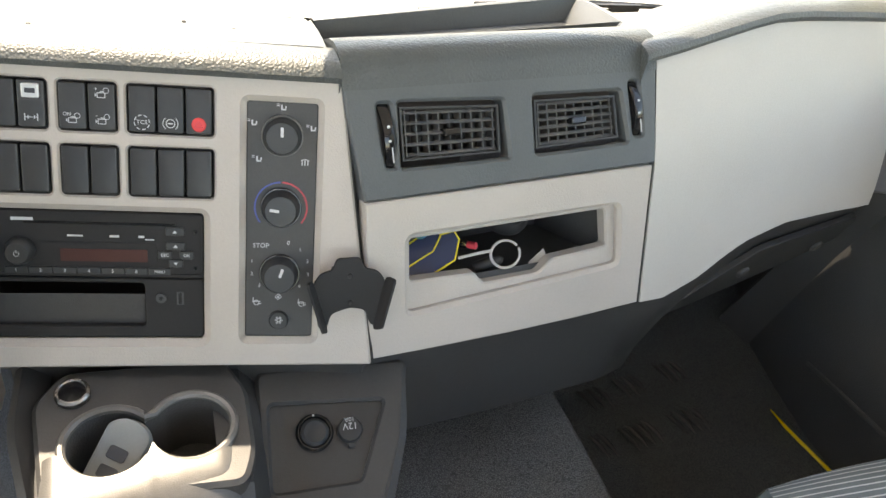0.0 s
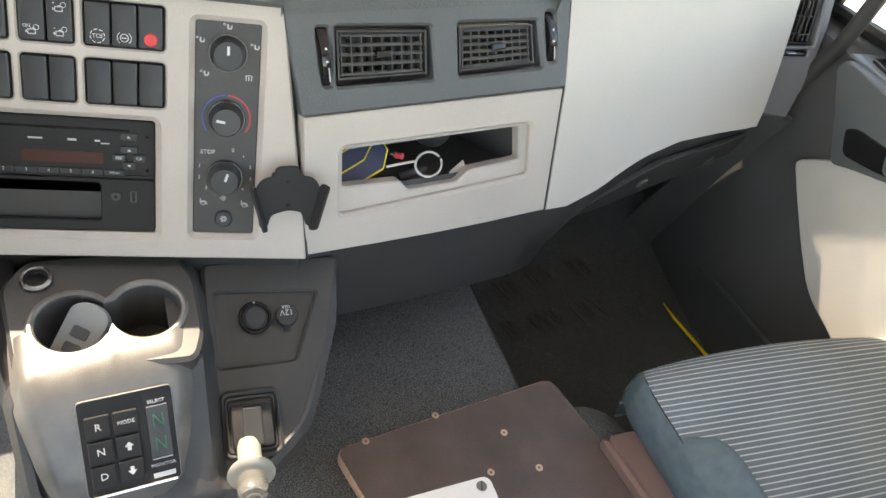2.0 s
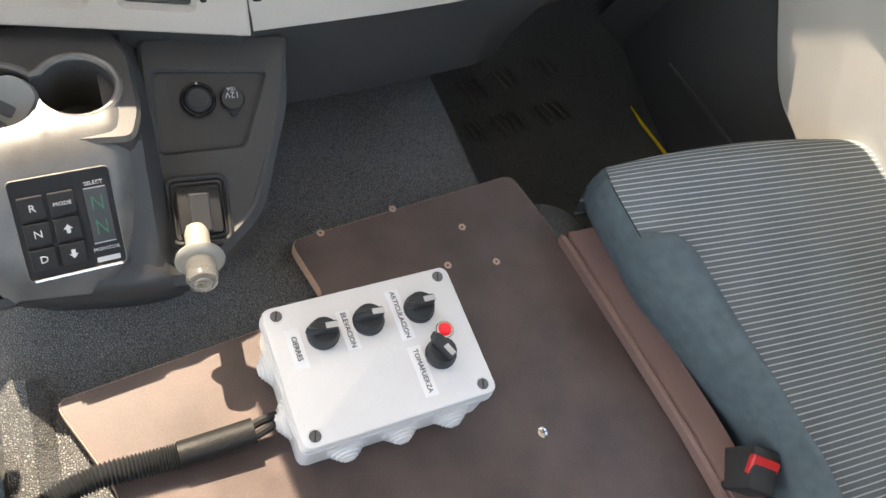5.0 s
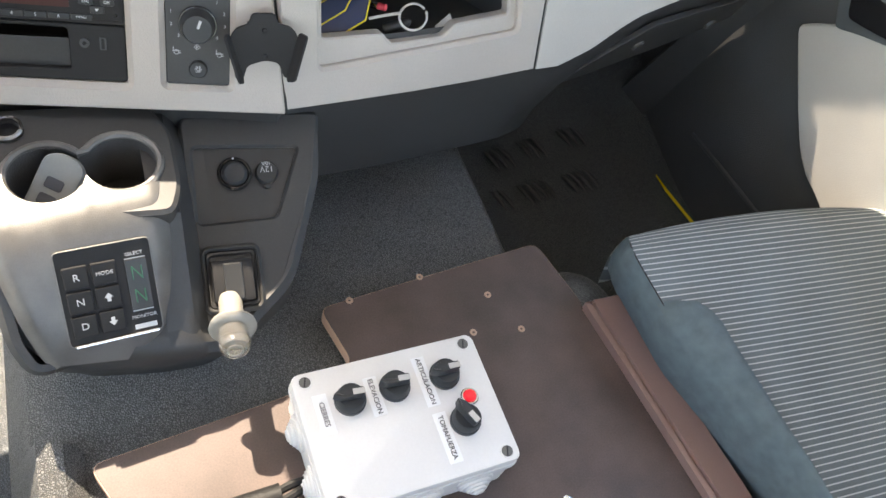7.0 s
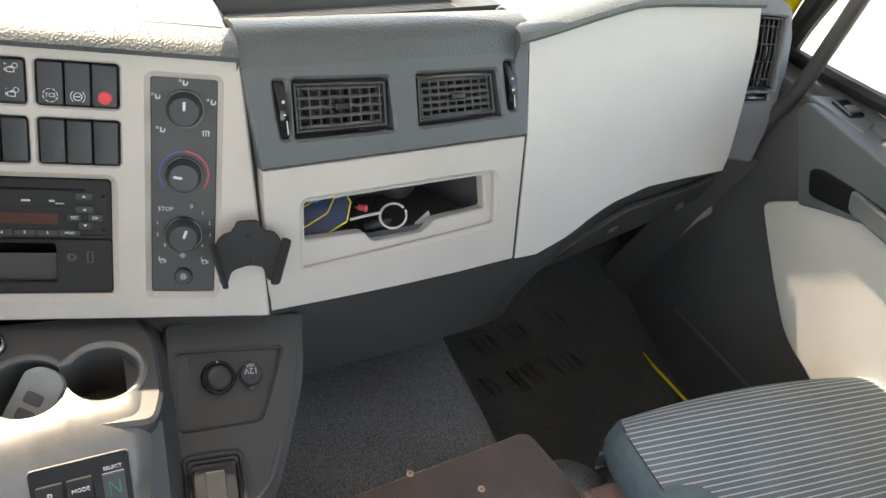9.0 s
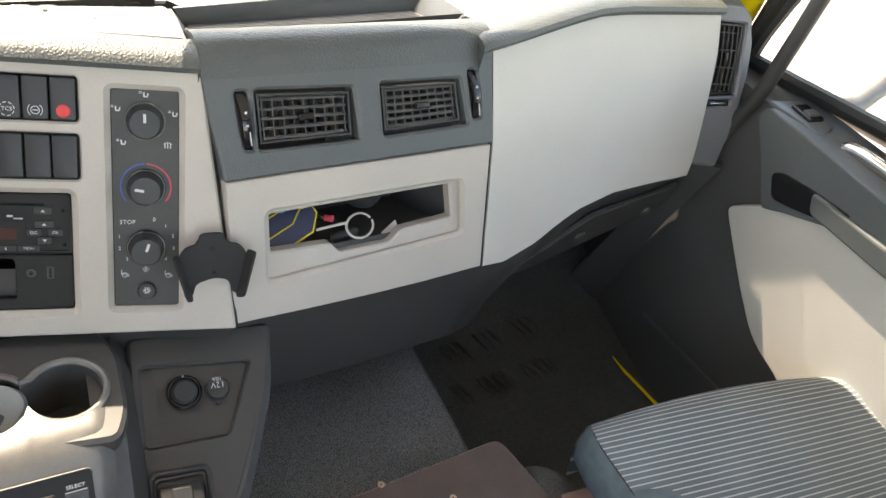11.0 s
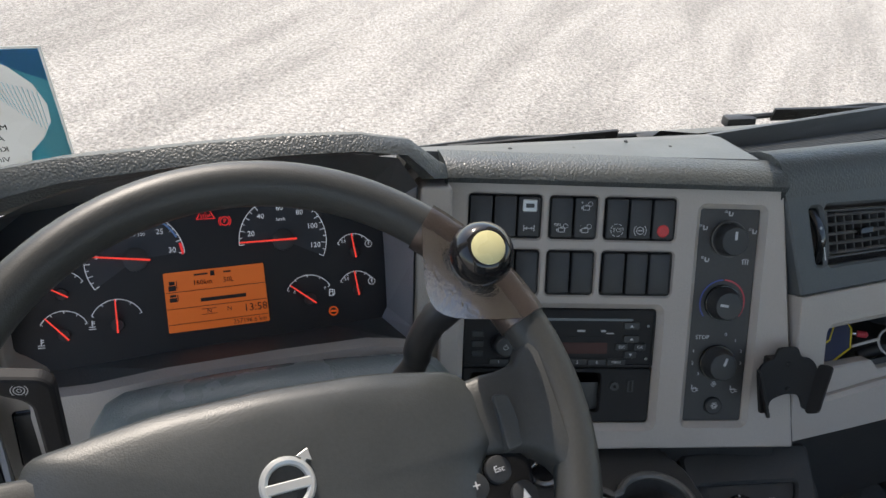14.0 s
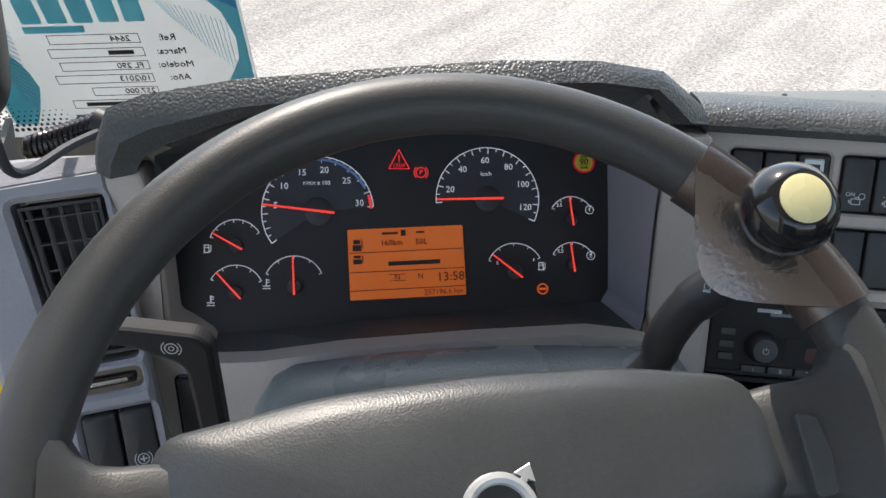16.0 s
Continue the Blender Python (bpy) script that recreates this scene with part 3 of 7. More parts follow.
beltline = [(DX + 0.08, -0.3, 1.15), (DX + 0.08, 0.2, 1.098), (DX + 0.08, 0.49, 1.054), (DX + 0.08, 0.70, 1.020), (DX + 0.08, 0.752, 1.014), (DX + 0.08, 0.762, 1.03), (DX + 0.08, 0.742, 1.13), (DX + 0.08, 0.66, 1.4), (DX + 0.08, 0.55, 1.8)]
part("window_seal", tube(spline(beltline, 4), 0.012, 8, squash=1.6), SEAL, door, "black window seal", smooth=True)
part("window_frame", tube(spline([(p[0] + 0.022, p[1] + (0.03 if p[1] > 0.5 and p[2] > 1.0 else 0), p[2] - 0.015) for p in beltline], 4), 0.012, 8, squash=1.5), COPPER, door, smooth=True)
win = part("pane", sheet([[(DX + 0.09, 0.74, 1.0), (DX + 0.09, -0.3, 1.1)], [(DX + 0.09, 0.72, 1.15), (DX + 0.09, -0.3, 1.2)], [(DX + 0.09, 0.55, 1.8), (DX + 0.09, -0.3, 1.8)]]), GLASS, door)
win.visible_shadow = False
part("yellow_frame", tube(spline([(DX + 0.075, 0.825, 0.98), (DX + 0.075, 0.815, 1.07), (DX + 0.075, 0.798, 1.19), (DX + 0.075, 0.735, 1.4), (DX + 0.075, 0.62, 1.82)], 6), 0.022, 10), YELLOW, door, "bright yellow painted door frame", smooth=True)
part("outer_strip", tube(spline([(DX + 0.085, 0.775, 1.0), (DX + 0.085, 0.768, 1.1), (DX + 0.085, 0.745, 1.22), (DX + 0.085, 0.68, 1.42), (DX + 0.085, 0.57, 1.8)], 6), 0.017, 8), SEAL, door, "black rubber strip", smooth=True)
part("pillar_seal", tube(spline([(DX + 0.045, 0.835, 0.95), (DX + 0.045, 0.835, 1.08), (DX + 0.045, 0.818, 1.2), (DX + 0.03, 0.76, 1.4), (DX + 0.03, 0.64, 1.8)], 6), 0.012, 8), SEAL, door, smooth=True)
part("inner_seal", tube(spline([(DX + 0.018, 0.835, 0.95), (DX + 0.018, 0.835, 1.08), (DX + 0.018, 0.818, 1.2), (DX + 0.0, 0.76, 1.4), (DX + 0.0, 0.64, 1.8)], 6), 0.010, 8), LOWER, door, smooth=True)
part("lower_seal", tube([(1.098, 0.66, 0.495), (1.096, 0.54, 0.515), (1.096, 0.40, 0.535)], 0.005, 8), LOWER, door, "worn rubber edge", smooth=True)
part("sill_edge", tube([(1.061, 0.650, 0.386), (1.063, 0.608, 0.388), (1.090, 0.48, 0.388), (1.118, 0.33, 0.388)], [0.0012, 0.0032, 0.0036, 0.0036], 8), YELLOW, door, "thin yellow painted sill edge", smooth=True)

grab = thing("grab_handle", I4, "dark grey grab handle beside the door", "handle")
part("bar", tube(spline([(1.085, 0.70, 0.86), (1.088, 0.675, 0.95), (1.092, 0.66, 1.01), (1.092, 0.65, 1.10), (1.096, 0.638, 1.25), (1.11, 0.61, 1.42), (1.14, 0.58, 1.5)], 6), 0.0125, 14), CONSOLE, grab, smooth=True)
part("foot", lathe([(0.02, 0), (0.019, 0.012), (0.014, 0.02)], 16, m=Matrix.Translation((1.085, 0.70, 0.85))), DARK, grab, smooth=True)

mirror = thing("side_mirror", Matrix.Translation((1.62, 0.77, 1.30)), "grey door mirror on a tubular arm", "mirror")
part("housing", block(-0.05, 0.07, -0.04, 0.04, -0.16, 0.2, 0.03), DARK, mirror, smooth=True)
part("arm", tube([(0.0, 0, -0.12), (-0.03, -0.03, -0.26), (-0.20, -0.06, -0.36), (-0.445, -0.05, -0.38)], 0.02, 10), SILVER, mirror, smooth=True)

# ---- driver's open doorway ----
at_ = Matrix.Translation
way = tagged(new("door_2"), "driver's doorway with yellow painted jamb", "door", kind="structure")
jamb = []
for z, dy in ((1.075, 0.012), (1.04, 0.01), (0.92, 0.0), (0.75, -0.005), (0.4, -0.02)):
    jamb.append([Vector((x, y + dy, z)) for x, y in ((-0.655, 0.60), (-0.672, 0.578), (-0.69, 0.572), (-0.705, 0.556), (-0.74, 0.55), (-0.755, 0.575), (-0.80, 0.58), (-0.815, 0.54), (-0.88, 0.54))])
part("jamb", sheet(jamb, 0.006), YELLOW, way, "bright yellow paint")
rows = [[Vector((x, y - 0.37 * (z - 1.13), z)) for x, y in ((-0.692, 0.575), (-0.71, 0.562), (-0.74, 0.555), (-0.80, 0.55), (-0.88, 0.55))] for z in (1.12, 1.2, 1.4, 1.7, 1.93)]
structure("pillar_door", sheet(rows, 0.01), BLACK, "black inner side of the driver's door pillar", "pillar", True)
part("hinge", block(-0.715, -0.650, 0.532, 0.562, 0.955, 0.992, 0.008), YELLOW, way, smooth=True)
part("hinge", block(-0.716, -0.662, 0.530, 0.562, 0.925, 0.948, 0.007), YELLOW, way, smooth=True)
part("hinge_pin", lathe([(0.0, 0.0), (0.010, 0.0), (0.010, 0.07), (0.0, 0.07)], 12, m=at_((-0.668, 0.534, 0.885))), YELLOW, way, smooth=True)
part("hinge_plate", block(-0.73, -0.655, 0.543, 0.565, 0.998, 1.035, 0.006), YELLOW, way)
part("bolt", lathe([(0.009, 0.0), (0.009, 0.008), (0.006, 0.011), (0.0, 0.011)], 6, m=at_((-0.704, 0.545, 1.007)) @ pose(0, 0, 0, 90, 0, 0)), YELLOW, way)
part("lower_recess", block(-0.72, -0.668, 0.536, 0.57, 0.80, 0.918, 0.010), ORANGE, way, "orange primed lower plate")
part("inner_seal", tube(spline([(-0.69, 0.56, 1.26), (-0.678, 0.55, 1.187), (-0.672, 0.55, 1.150), (-0.662, 0.55, 1.094), (-0.654, 0.55, 1.039), (-0.646, 0.55, 0.986), (-0.639, 0.55, 0.914), (-0.635, 0.55, 0.85), (-0.63, 0.54, 0.6)], 6), 0.011, 10), SEAL, way, "black rubber door seal", smooth=True)
part("outer_seal", tube(spline([(-0.73, 0.53, 1.12), (-0.709, 0.53, 1.027), (-0.70, 0.53, 0.97), (-0.685, 0.53, 0.907), (-0.672, 0.53, 0.866), (-0.66, 0.53, 0.6)], 6), 0.0125, 10), SEAL, way, "black rubber edge of the open door", smooth=True)

# ---- dashboard ----
FP1 = frame_of((-0.11, 0.614, 1.12), (0.988, -0.157, -0.008), (0.071, 0.398, 0.915))
FT = frame_of((0.22, 0.513, 1.034), (0.991, 0.136, -0.003), (-0.04, 0.31, 0.95))
FV = frame_of((0.22, 0.513, 1.034), (0.991, 0.136, -0.005), (-0.066, 0.512, 0.856))
FG = frame_of((0.548, 0.555, 1.028), (0.958, 0.286, -0.006), (-0.101, 0.359, 0.928))
FC = frame_of((-0.401, 0.646, 1.03), (0.997, 0.063, -0.049), (0.0, 0.62, 0.785))
FF = frame_of((-0.535, 0.548, 0.88), (1, 0, 0), (0, 0.18, 0.984))
FL = frame_of((-0.644, 0.572, 1.116), (0.96, 0.26, 0), (-0.1, 0.4, 0.9))
at = Matrix.Translation

dash = thing("dashboard", I4, "grey and slate moulded truck dashboard", "dashboard")


def slab(name, outer, holes, mat, f, thick=0.02, bevel=0.0015, hole_bevel=0.0015, label="", lift=0.0):
    return part(name, plate(outer, holes, lift - thick, lift, bevel, hole_bevel), mat, dash, label, m=f)


ROW1, ROW2 = (-0.022, 0.0425), (-0.0768, 0.0445)
GROUPS = ((0.035, 0.0715), (0.1025, 0.0475), (0.170, 0.0725))
holes = [rr(u, v, w, h, 0.004) for v, h in (ROW1, ROW2) for u, w in GROUPS]
centre = soft([(-0.0245, 0.0145), (-0.0245, -0.262), (0.3553, -0.2605), (0.3163, 0.012)], 0.003)
radio_bay, clim_bay = rr(0.0985, -0.1745, 0.1965, 0.1215, 0.004), rr(0.265, -0.1215, 0.0627, 0.2227, 0.003)
slab("centre_panel", centre, holes + [radio_bay, clim_bay], GREY, FP1, 0.024, 0.002, [0.0022] * 6 + [0.0062, 0.0056], "warm grey grained plastic facia")
part("centre_panel_edge", solid([(-0.02, -0.262), (0.35, -0.2608), (0.34, -0.245), (-0.02, -0.245)], -0.07, -0.02), LOWER, dash, m=FP1)

# lower storage panel
recess = soft([(0.040, -0.041), (0.288, -0.0465), (0.2925, -0.1165), (0.0385, -0.123)], 0.008)
mouth = soft([(0.0455, -0.0475), (0.2755, -0.0525), (0.2815, -0.097), (0.2105, -0.0995), (0.194, -0.1127), (0.128, -0.1110), (0.1175, -0.0975), (0.045, -0.0925)], 0.004)
slab("storage_panel", [(-0.0043, -0.1640), (0.08, -0.1685), (0.16, -0.1715), (0.24, -0.1728), (0.3255, -0.1715), (0.3275, -0.0075), (-0.0013, -0.0012)], [recess], GREY, FT, 0.02, 0.0015, 0.004, "warm grey grained plastic panel")
part("storage_reveal", plate(inset(recess, -0.002), [mouth], -0.024, -0.0095, 0, 0.002), GREY, dash, m=FT)
inside = bmesh.new()
w0, w1 = [(0.040, -0.044), (0.285, -0.048), (0.29, -0.118), (0.038, -0.118)], [(0.05, -0.05), (0.27, -0.054), (0.27, -0.114), (0.05, -0.112)]
ra = [inside.verts.new((x, y, -0.0235)) for x, y in w0]
rb = [inside.verts.new((x, y, -0.14)) for x, y in w1]
for i in range(4):
    inside.faces.new((ra[i], ra[(i + 1) % 4], rb[(i + 1) % 4], rb[i]))
inside.faces.new(rb)
part("storage_well", inside, LOWER, dash, "black inside of the storage slot", m=FT)

# vent panel and its rounded top
vent_l = soft([(0.0375, 0.0262), (0.153, 0.0226), (0.1505, 0.0800), (0.0405, 0.0876)], 0.004)
vent_r = soft([(0.1832, 0.0222), (0.2965, 0.0216), (0.2895, 0.0765), (0.1842, 0.0806)], 0.004)
wheel_l = soft([(0.0225, 0.0285), (0.0325, 0.0275), (0.0335, 0.087), (0.0195, 0.088)], 0.004)
wheel_r = soft([(0.3045, 0.0270), (0.3165, 0.0265), (0.3140, 0.084), (0.3010, 0.085)], 0.004)
slab("vent_panel", soft([(-0.0018, 0.0005), (0.3315, -0.0045), (0.3385, 0.106), (-0.0118, 0.112)], 0.003), [vent_l, vent_r, wheel_l, wheel_r], DARK, FV, 0.02, 0.002, 0.003, "slate grained plastic vent panel")


def cap(name, line, profile, mat, label=""):
    """A moulding swept along a line; profile of (back, up) steps."""
    grid = []
    for p, d in line:
        grid.append([Vector(p) + Vector(d) * a + Vector((0, 0, b)) for a, b in profile])
    grid = [[p + Vector((0.003, 0.01, -0.035)) for p in grid[0]]] + grid + [[p + Vector((-0.003, 0.01, -0.035)) for p in grid[-1]]]
    return part(name, sheet(grid), mat, dash, label, smooth=True)


top = [FV @ Vector((u, 0.1085 - 0.008 * (u / 0.33), 0.0)) for u in (-0.0105, 0.03, 0.1, 0.17, 0.24, 0.3, 0.338)]
cap("vent_panel_top", [(p, (-0.07, 0.99, 0)) for p in top], [(-0.004, -0.006), (0.0035, 0.006), (0.010, 0.0165), (0.020, 0.0225), (0.034, 0.0235), (0.05, 0.019), (0.066, 0.010), (0.068, -0.01)], PAD, "slate padded top of the vent panel")
top = [FP1 @ Vector((u, 0.0125, 0.001)) for u in (-0.0245, 0.06, 0.14, 0.22, 0.29, 0.314)]
cap("centre_pad", [(p, (0.0, 1, 0)) for p in top], [(0.006, -0.006), (-0.007, 0.0), (-0.0085, 0.006), (-0.003, 0.012), (0.010, 0.0155), (0.024, 0.0150), (0.036, 0.0130), (0.041, 0.004)], PAD, "slate padded edge above the switches")
g_top = [(0.003, 0.1097), (0.018, 0.1105), (0.05, 0.113), (0.115, 0.1195), (0.165, 0.124), (0.2033, 0.126), (0.26, 0.122), (0.36, 0.110), (0.489, 0.0935)]
pad_edge = [FG @ Vector((u, v, 0.003 - 0.0148 * max(0, 1 - u / 0.40))) for u, v in g_top]
grid = []
for p in pad_edge:
    grid.append([p + Vector((0, a, b)) for a, b in ((0.008, -0.008), (-0.005, 0.0), (-0.0065, 0.005), (-0.0035, 0.0105), (0.005, 0.0135), (0.016, 0.0135), (0.024, 0.0125), (0.027, 0.004))])
grid = [[q + Vector((-0.010, -0.002, -0.03)) for q in grid[0]], [q + Vector((-0.008, -0.002, -0.003)) for q in grid[0]]] + grid
part("passenger_pad", sheet(grid), PAD, dash, "slate padded edge above the glove panel", smooth=True)
# deck that runs to the windscreen
deck = []
for x in (-0.145, -0.05, 0.05, 0.13, 0.192):
    y0 = 0.615 - 0.159 * (x + 0.11) + 0.034
    deck.append([Vector((x, y0, 1.136)), Vector((x, y0 + 0.004, 1.1435)), Vector((x, 0.68, 1.133)), Vector((x, 0.706, 1.124)), Vector((x, 0.716, 1.114)), Vector((x, 0.76, 1.07)), ws(x, 0.985, -0.01)])
part("deck_left", sheet(deck), DECK, dash, "slate deck behind the windscreen", smooth=True)
for x, y in ((-0.055, 0.668), (0.012, 0.662), (0.075, 0.672), (0.118, 0.655)):
    part("deck_screw", lathe([(0.0024, 0.0), (0.0018, 0.0012), (0.0, 0.0014)], 8, m=at((x, y, 1.1365))), SEAL, dash)
deck = [[Vector((x, 0.755 + 0.10 * (x - 0.2), 1.100)), Vector((x, 0.83 + 0.04 * x, 1.065)), ws(x, 0.992, -0.01)] for x in (0.215, 0.3, 0.42, 0.535)]
part("deck_middle", sheet(deck), PAD, dash, smooth=True)
deck = []
for p, (xb, yb, zb) in zip(pad_edge, ((0.556, 0.705, 1.116), (0.57, 0.72, 1.115), (0.60, 0.745, 1.113), (0.66, 0.775, 1.113), (0.71, 0.79, 1.113), (0.75, 0.80, 1.113), (0.81, 0.80, 1.112), (0.90, 0.80, 1.112), (1.055, 0.80, 1.108))):
    a, b = p + Vector((0, 0.023, 0.0128)), Vector((xb, yb, zb))
    deck.append([a + Vector((0, -0.004, -0.01)), a, a.lerp(b, 0.5) + Vector((0, 0, 0.003)), b, b + Vector((0, 0.018, -0.012)), b + Vector((0, 0.05, -0.05)), Vector((b.x, 0.90, 1.0))])
deck = [[q + Vector((-0.001, 0, -0.03)) for q in deck[0]]] + deck + [[q + Vector((0.05, 0.02, -0.012)) for q in deck[-1]]]
part("deck_right", sheet(deck), DECK, dash, "smooth slate deck before the passenger", smooth=True)
# open tray in the deck
tray = part("top_tray", sheet([[(0.200, 0.640, 1.128), (0.538, 0.682, 1.132)], [(0.205, 0.646, 1.110), (0.528, 0.686, 1.112)], [(0.214, 0.714, 1.098), (0.510, 0.758, 1.096)]]), DECK, dash, "shallow ribbed tray")
part("tray_back", sheet([[(0.212, 0.716, 1.096), (0.512, 0.760, 1.094)], [(0.203, 0.717, 1.117), (0.525, 0.770, 1.122)], [(0.203, 0.723, 1.116), (0.528, 0.776, 1.123)], [(0.205, 0.745, 1.080), (0.540, 0.79, 1.100)]]), DARK, tray)
part("tray_left", sheet([[(0.1935, 0.610, 1.10), (0.1935, 0.66, 1.10), (0.1935, 0.712, 1.08)], [(0.1935, 0.608, 1.139), (0.1935, 0.664, 1.1325), (0.1935, 0.707, 1.1205)], [(0.197, 0.610, 1.1385), (0.1975, 0.664, 1.132), (0.199, 0.710, 1.1205)], [(0.206, 0.646, 1.108), (0.210, 0.68, 1.103), (0.214, 0.716, 1.096)]]), DECK, tray, "sloping end of the tray")
part("tray_right", sheet([[(0.524, 0.680, 1.108), (0.506, 0.754, 1.096)], [(0.542, 0.684, 1.130), (0.526, 0.768, 1.123)], [(0.556, 0.688, 1.128), (0.560, 0.80, 1.104)]]), DECK, tray, "sloping end of the tray")
rib = bmesh.new()
for k in range(14):
    t = (k + 0.5) / 14
    a, b = Vector((0.206, 0.646, 1.110)).lerp(Vector((0.214, 0.714, 1.098)), t), Vector((0.528, 0.686, 1.112)).lerp(Vector((0.510, 0.758, 1.096)), t)
    tube([a.lerp(b, 0.01), a.lerp(b, 0.97)], 0.0012, 5, rib)
part("tray_ribs", rib, DECK, tray)

# glove panel
glove = [(-0.0120, -0.1655), (0.03, -0.172), (0.0895, -0.1625), (0.13, -0.148), (0.1712, -0.1375), (0.2473, -0.132), (0.34, -0.141), (0.434, -0.1525), (0.4615, -0.10), (0.4805, -0.0536), (0.4875, 0.02), (0.489, 0.0915), (0.36, 0.1085), (0.26, 0.1205), (0.2033, 0.1250), (0.165, 0.1228), (0.115, 0.1182), (0.05, 0.1115), (-0.0005, 0.1090), (-0.0045, -0.003)]
def at_u(line, u):
    """Height of an outline's edge at u."""
    for (a, va), (c, vc) in zip(line, line[1:]):
        if min(a, c) <= u <= max(a, c):
            return va + (vc - va) * (u - a) / (c - a) if c != a else va
    return line[-1][1]


bottom, upper, side = glove[:8], glove[11:19][::-1], glove[7:12]
grid = []
for k in range(25):
    t = k / 24
    row = []
    for j in range(13):
        s_ = j / 12
        u = -0.0075 + 0.4415 * t
        vb, vt = at_u(bottom, max(u, -0.0119)), at_u(upper, max(min(u + (0.0549 if t > 0.99 else 0.055 * t ** 6), 0.489), -0.0004))
        v = vb + (vt - vb) * s_
        u2 = u + t ** 6 * (0.055 * min(1, 1.35 * s_) ** 0.7)
        bend = -0.0015 - (0.0112 * -v / 0.165 if v < 0 else 0.0148 * v / 0.109)
        row.append(FG @ Vector((u2 + (1 - t) ** 2 * (0.0085 + (0.057 if v < 0 else 0.155) * v), v, bend * max(0, 1 - u / 0.40))))
    grid.append(row)
back_ = (FG.to_3x3() @ Vector((0, 0, -0.012)))
grid = [[p + back_ for p in grid[0]]] + grid + [[p + back_ for p in grid[-1]]]
grid = [[row[0] + back_] + row + [row[-1] + back_] for row in grid]
part("glove_panel", sheet(grid), GREY2, dash, "pale grey grained plastic panel", smooth=True)
for line in ([FT @ Vector((0.3273, -0.172, -0.004)), FT @ Vector((0.3295, -0.006, -0.004)), FV @ Vector((0.3405, 0.108, -0.004))], [FP1 @ Vector((0.3555, -0.262, -0.006)), FP1 @ Vector((0.336, -0.13, -0.006)), FP1 @ Vector((0.3165, 0.014, -0.006))]):
    seam = tube(line, 0.003, 6)
    part("seam_backing", seam, SEAL, dash)

# dark lower cover with two turn locks
line = [FP1 @ Vector((0.02, -0.262, -0.012)), FP1 @ Vector((0.35, -0.260, -0.012)), FT @ Vector((0.0, -0.165, -0.012)), FT @ Vector((0.16, -0.172, -0.012)), FT @ Vector((0.325, -0.172, -0.012)), FG @ Vector((0.03, -0.170, -0.012)), FG @ Vector((0.0895, -0.161, -0.012)), FG @ Vector((0.1712, -0.136, -0.012)), FG @ Vector((0.2473, -0.13, -0.012)), FG @ Vector((0.434, -0.151, -0.012)), FG @ Vector((0.47, -0.15, -0.012)), Vector((1.08, 0.72, 0.87))]
grid = []
for p in line:
    k = min(max((p.x - 0.56) / 0.10, 0), 1)
    hang = ((0.03, 0.06), (0.010, 0.016), (0.008, -0.004), (0.006, -0.04), (0.005, -0.10), (0.006, -0.148), (0.03, -0.165))
    back_off = ((0.03, 0.06), (0.010, 0.016), (0.008, -0.004), (0.015, -0.04), (0.032, -0.10), (0.06, -0.15), (0.14, -0.22))
    grid.append([p + Vector((0, a[0] * (1 - k) + b[0] * k, a[1] * (1 - k) + b[1] * k)) for a, b in zip(hang, back_off)] + [Vector((p.x, 0.985, 0.70 - 0.15 * k))])
low = part("lower_cover", sheet(grid), CONSOLE, dash, "charcoal plastic lower cover", smooth=True)
FK = frame_of((0.798, 0.613, 0.80), (0.972, 0.235, 0.0), (0, -0.30, 0.95))
part("fuse_lid", solid(soft([(-0.135, -0.075), (-0.06, -0.07), (0.11, -0.04), (0.215, -0.012), (0.205, 0.050), (-0.005, 0.047)], 0.012), -0.006, 0.0025, 0.0015), CONSOLE, low, m=FK)
for x, y in ((0.0, -0.008), (0.16, -0.008)):
    part("turn_lock", lathe([(0.0105, 0), (0.0105, 0.003), (0.008, 0.005), (0.0, 0.0045)], 18, m=FK @ at((x, y, 0.003))), LOWER, low, smooth=True)

# end column by the passenger door
FE = frame_of((1.018, 0.742, 1.109), (1, -0.05, 0), (0, 0.387, 0.922))
part("end_column", plate(soft([(-0.03, -0.24), (0.045, -0.25), (0.062, -0.20), (0.072, -0.150), (0.080, -0.10), (0.078, -0.05), (0.066, -0.006), (0.046, 0.010), (-0.012, 0.014)], 0.008), [soft([(0.0, -0.132), (0.060, -0.132), (0.058, -0.018), (-0.006, -0.016)], 0.004), soft([(0.004, -0.150), (0.052, -0.147), (0.052, -0.137), (0.004, -0.138)], 0.003)], -0.03, 0.0, 0.004, 0.003), PODGREY, dash, "slate plastic end column", m=FE)
part("end_column_side", sheet([[FE @ Vector((0.07, -0.19, -0.004)), FE @ Vector((0.078, -0.10, -0.004)), FE @ Vector((0.070, -0.012, -0.004))], [(1.118, 0.78, 0.92), (1.125, 0.81, 1.0), (1.118, 0.83, 1.085)]], 0.006), PODGREY, dash)
grid = []
for u, v in ((-0.03, 0.012), (0.01, 0.012), (0.044, 0.008), (0.062, -0.006), (0.076, -0.046)):
    p = FE @ Vector((u, v, -0.002))
    grid.append([p, p + Vector((0, 0.012, 0.005)), p + Vector((0, 0.04, 0.002)), p + Vector((0.005, 0.09, -0.03))])
part("end_column_top", sheet(grid), PAD, dash, smooth=True)
part("side_knee_panel", sheet([[(1.04, 0.68, 0.87), (1.09, 0.66, 0.87)], [(1.05, 0.76, 0.70), (1.095, 0.72, 0.70)], [(1.05, 0.86, 0.40), (1.10, 0.80, 0.40)]], 0.01), LOWER, dash, smooth=True)
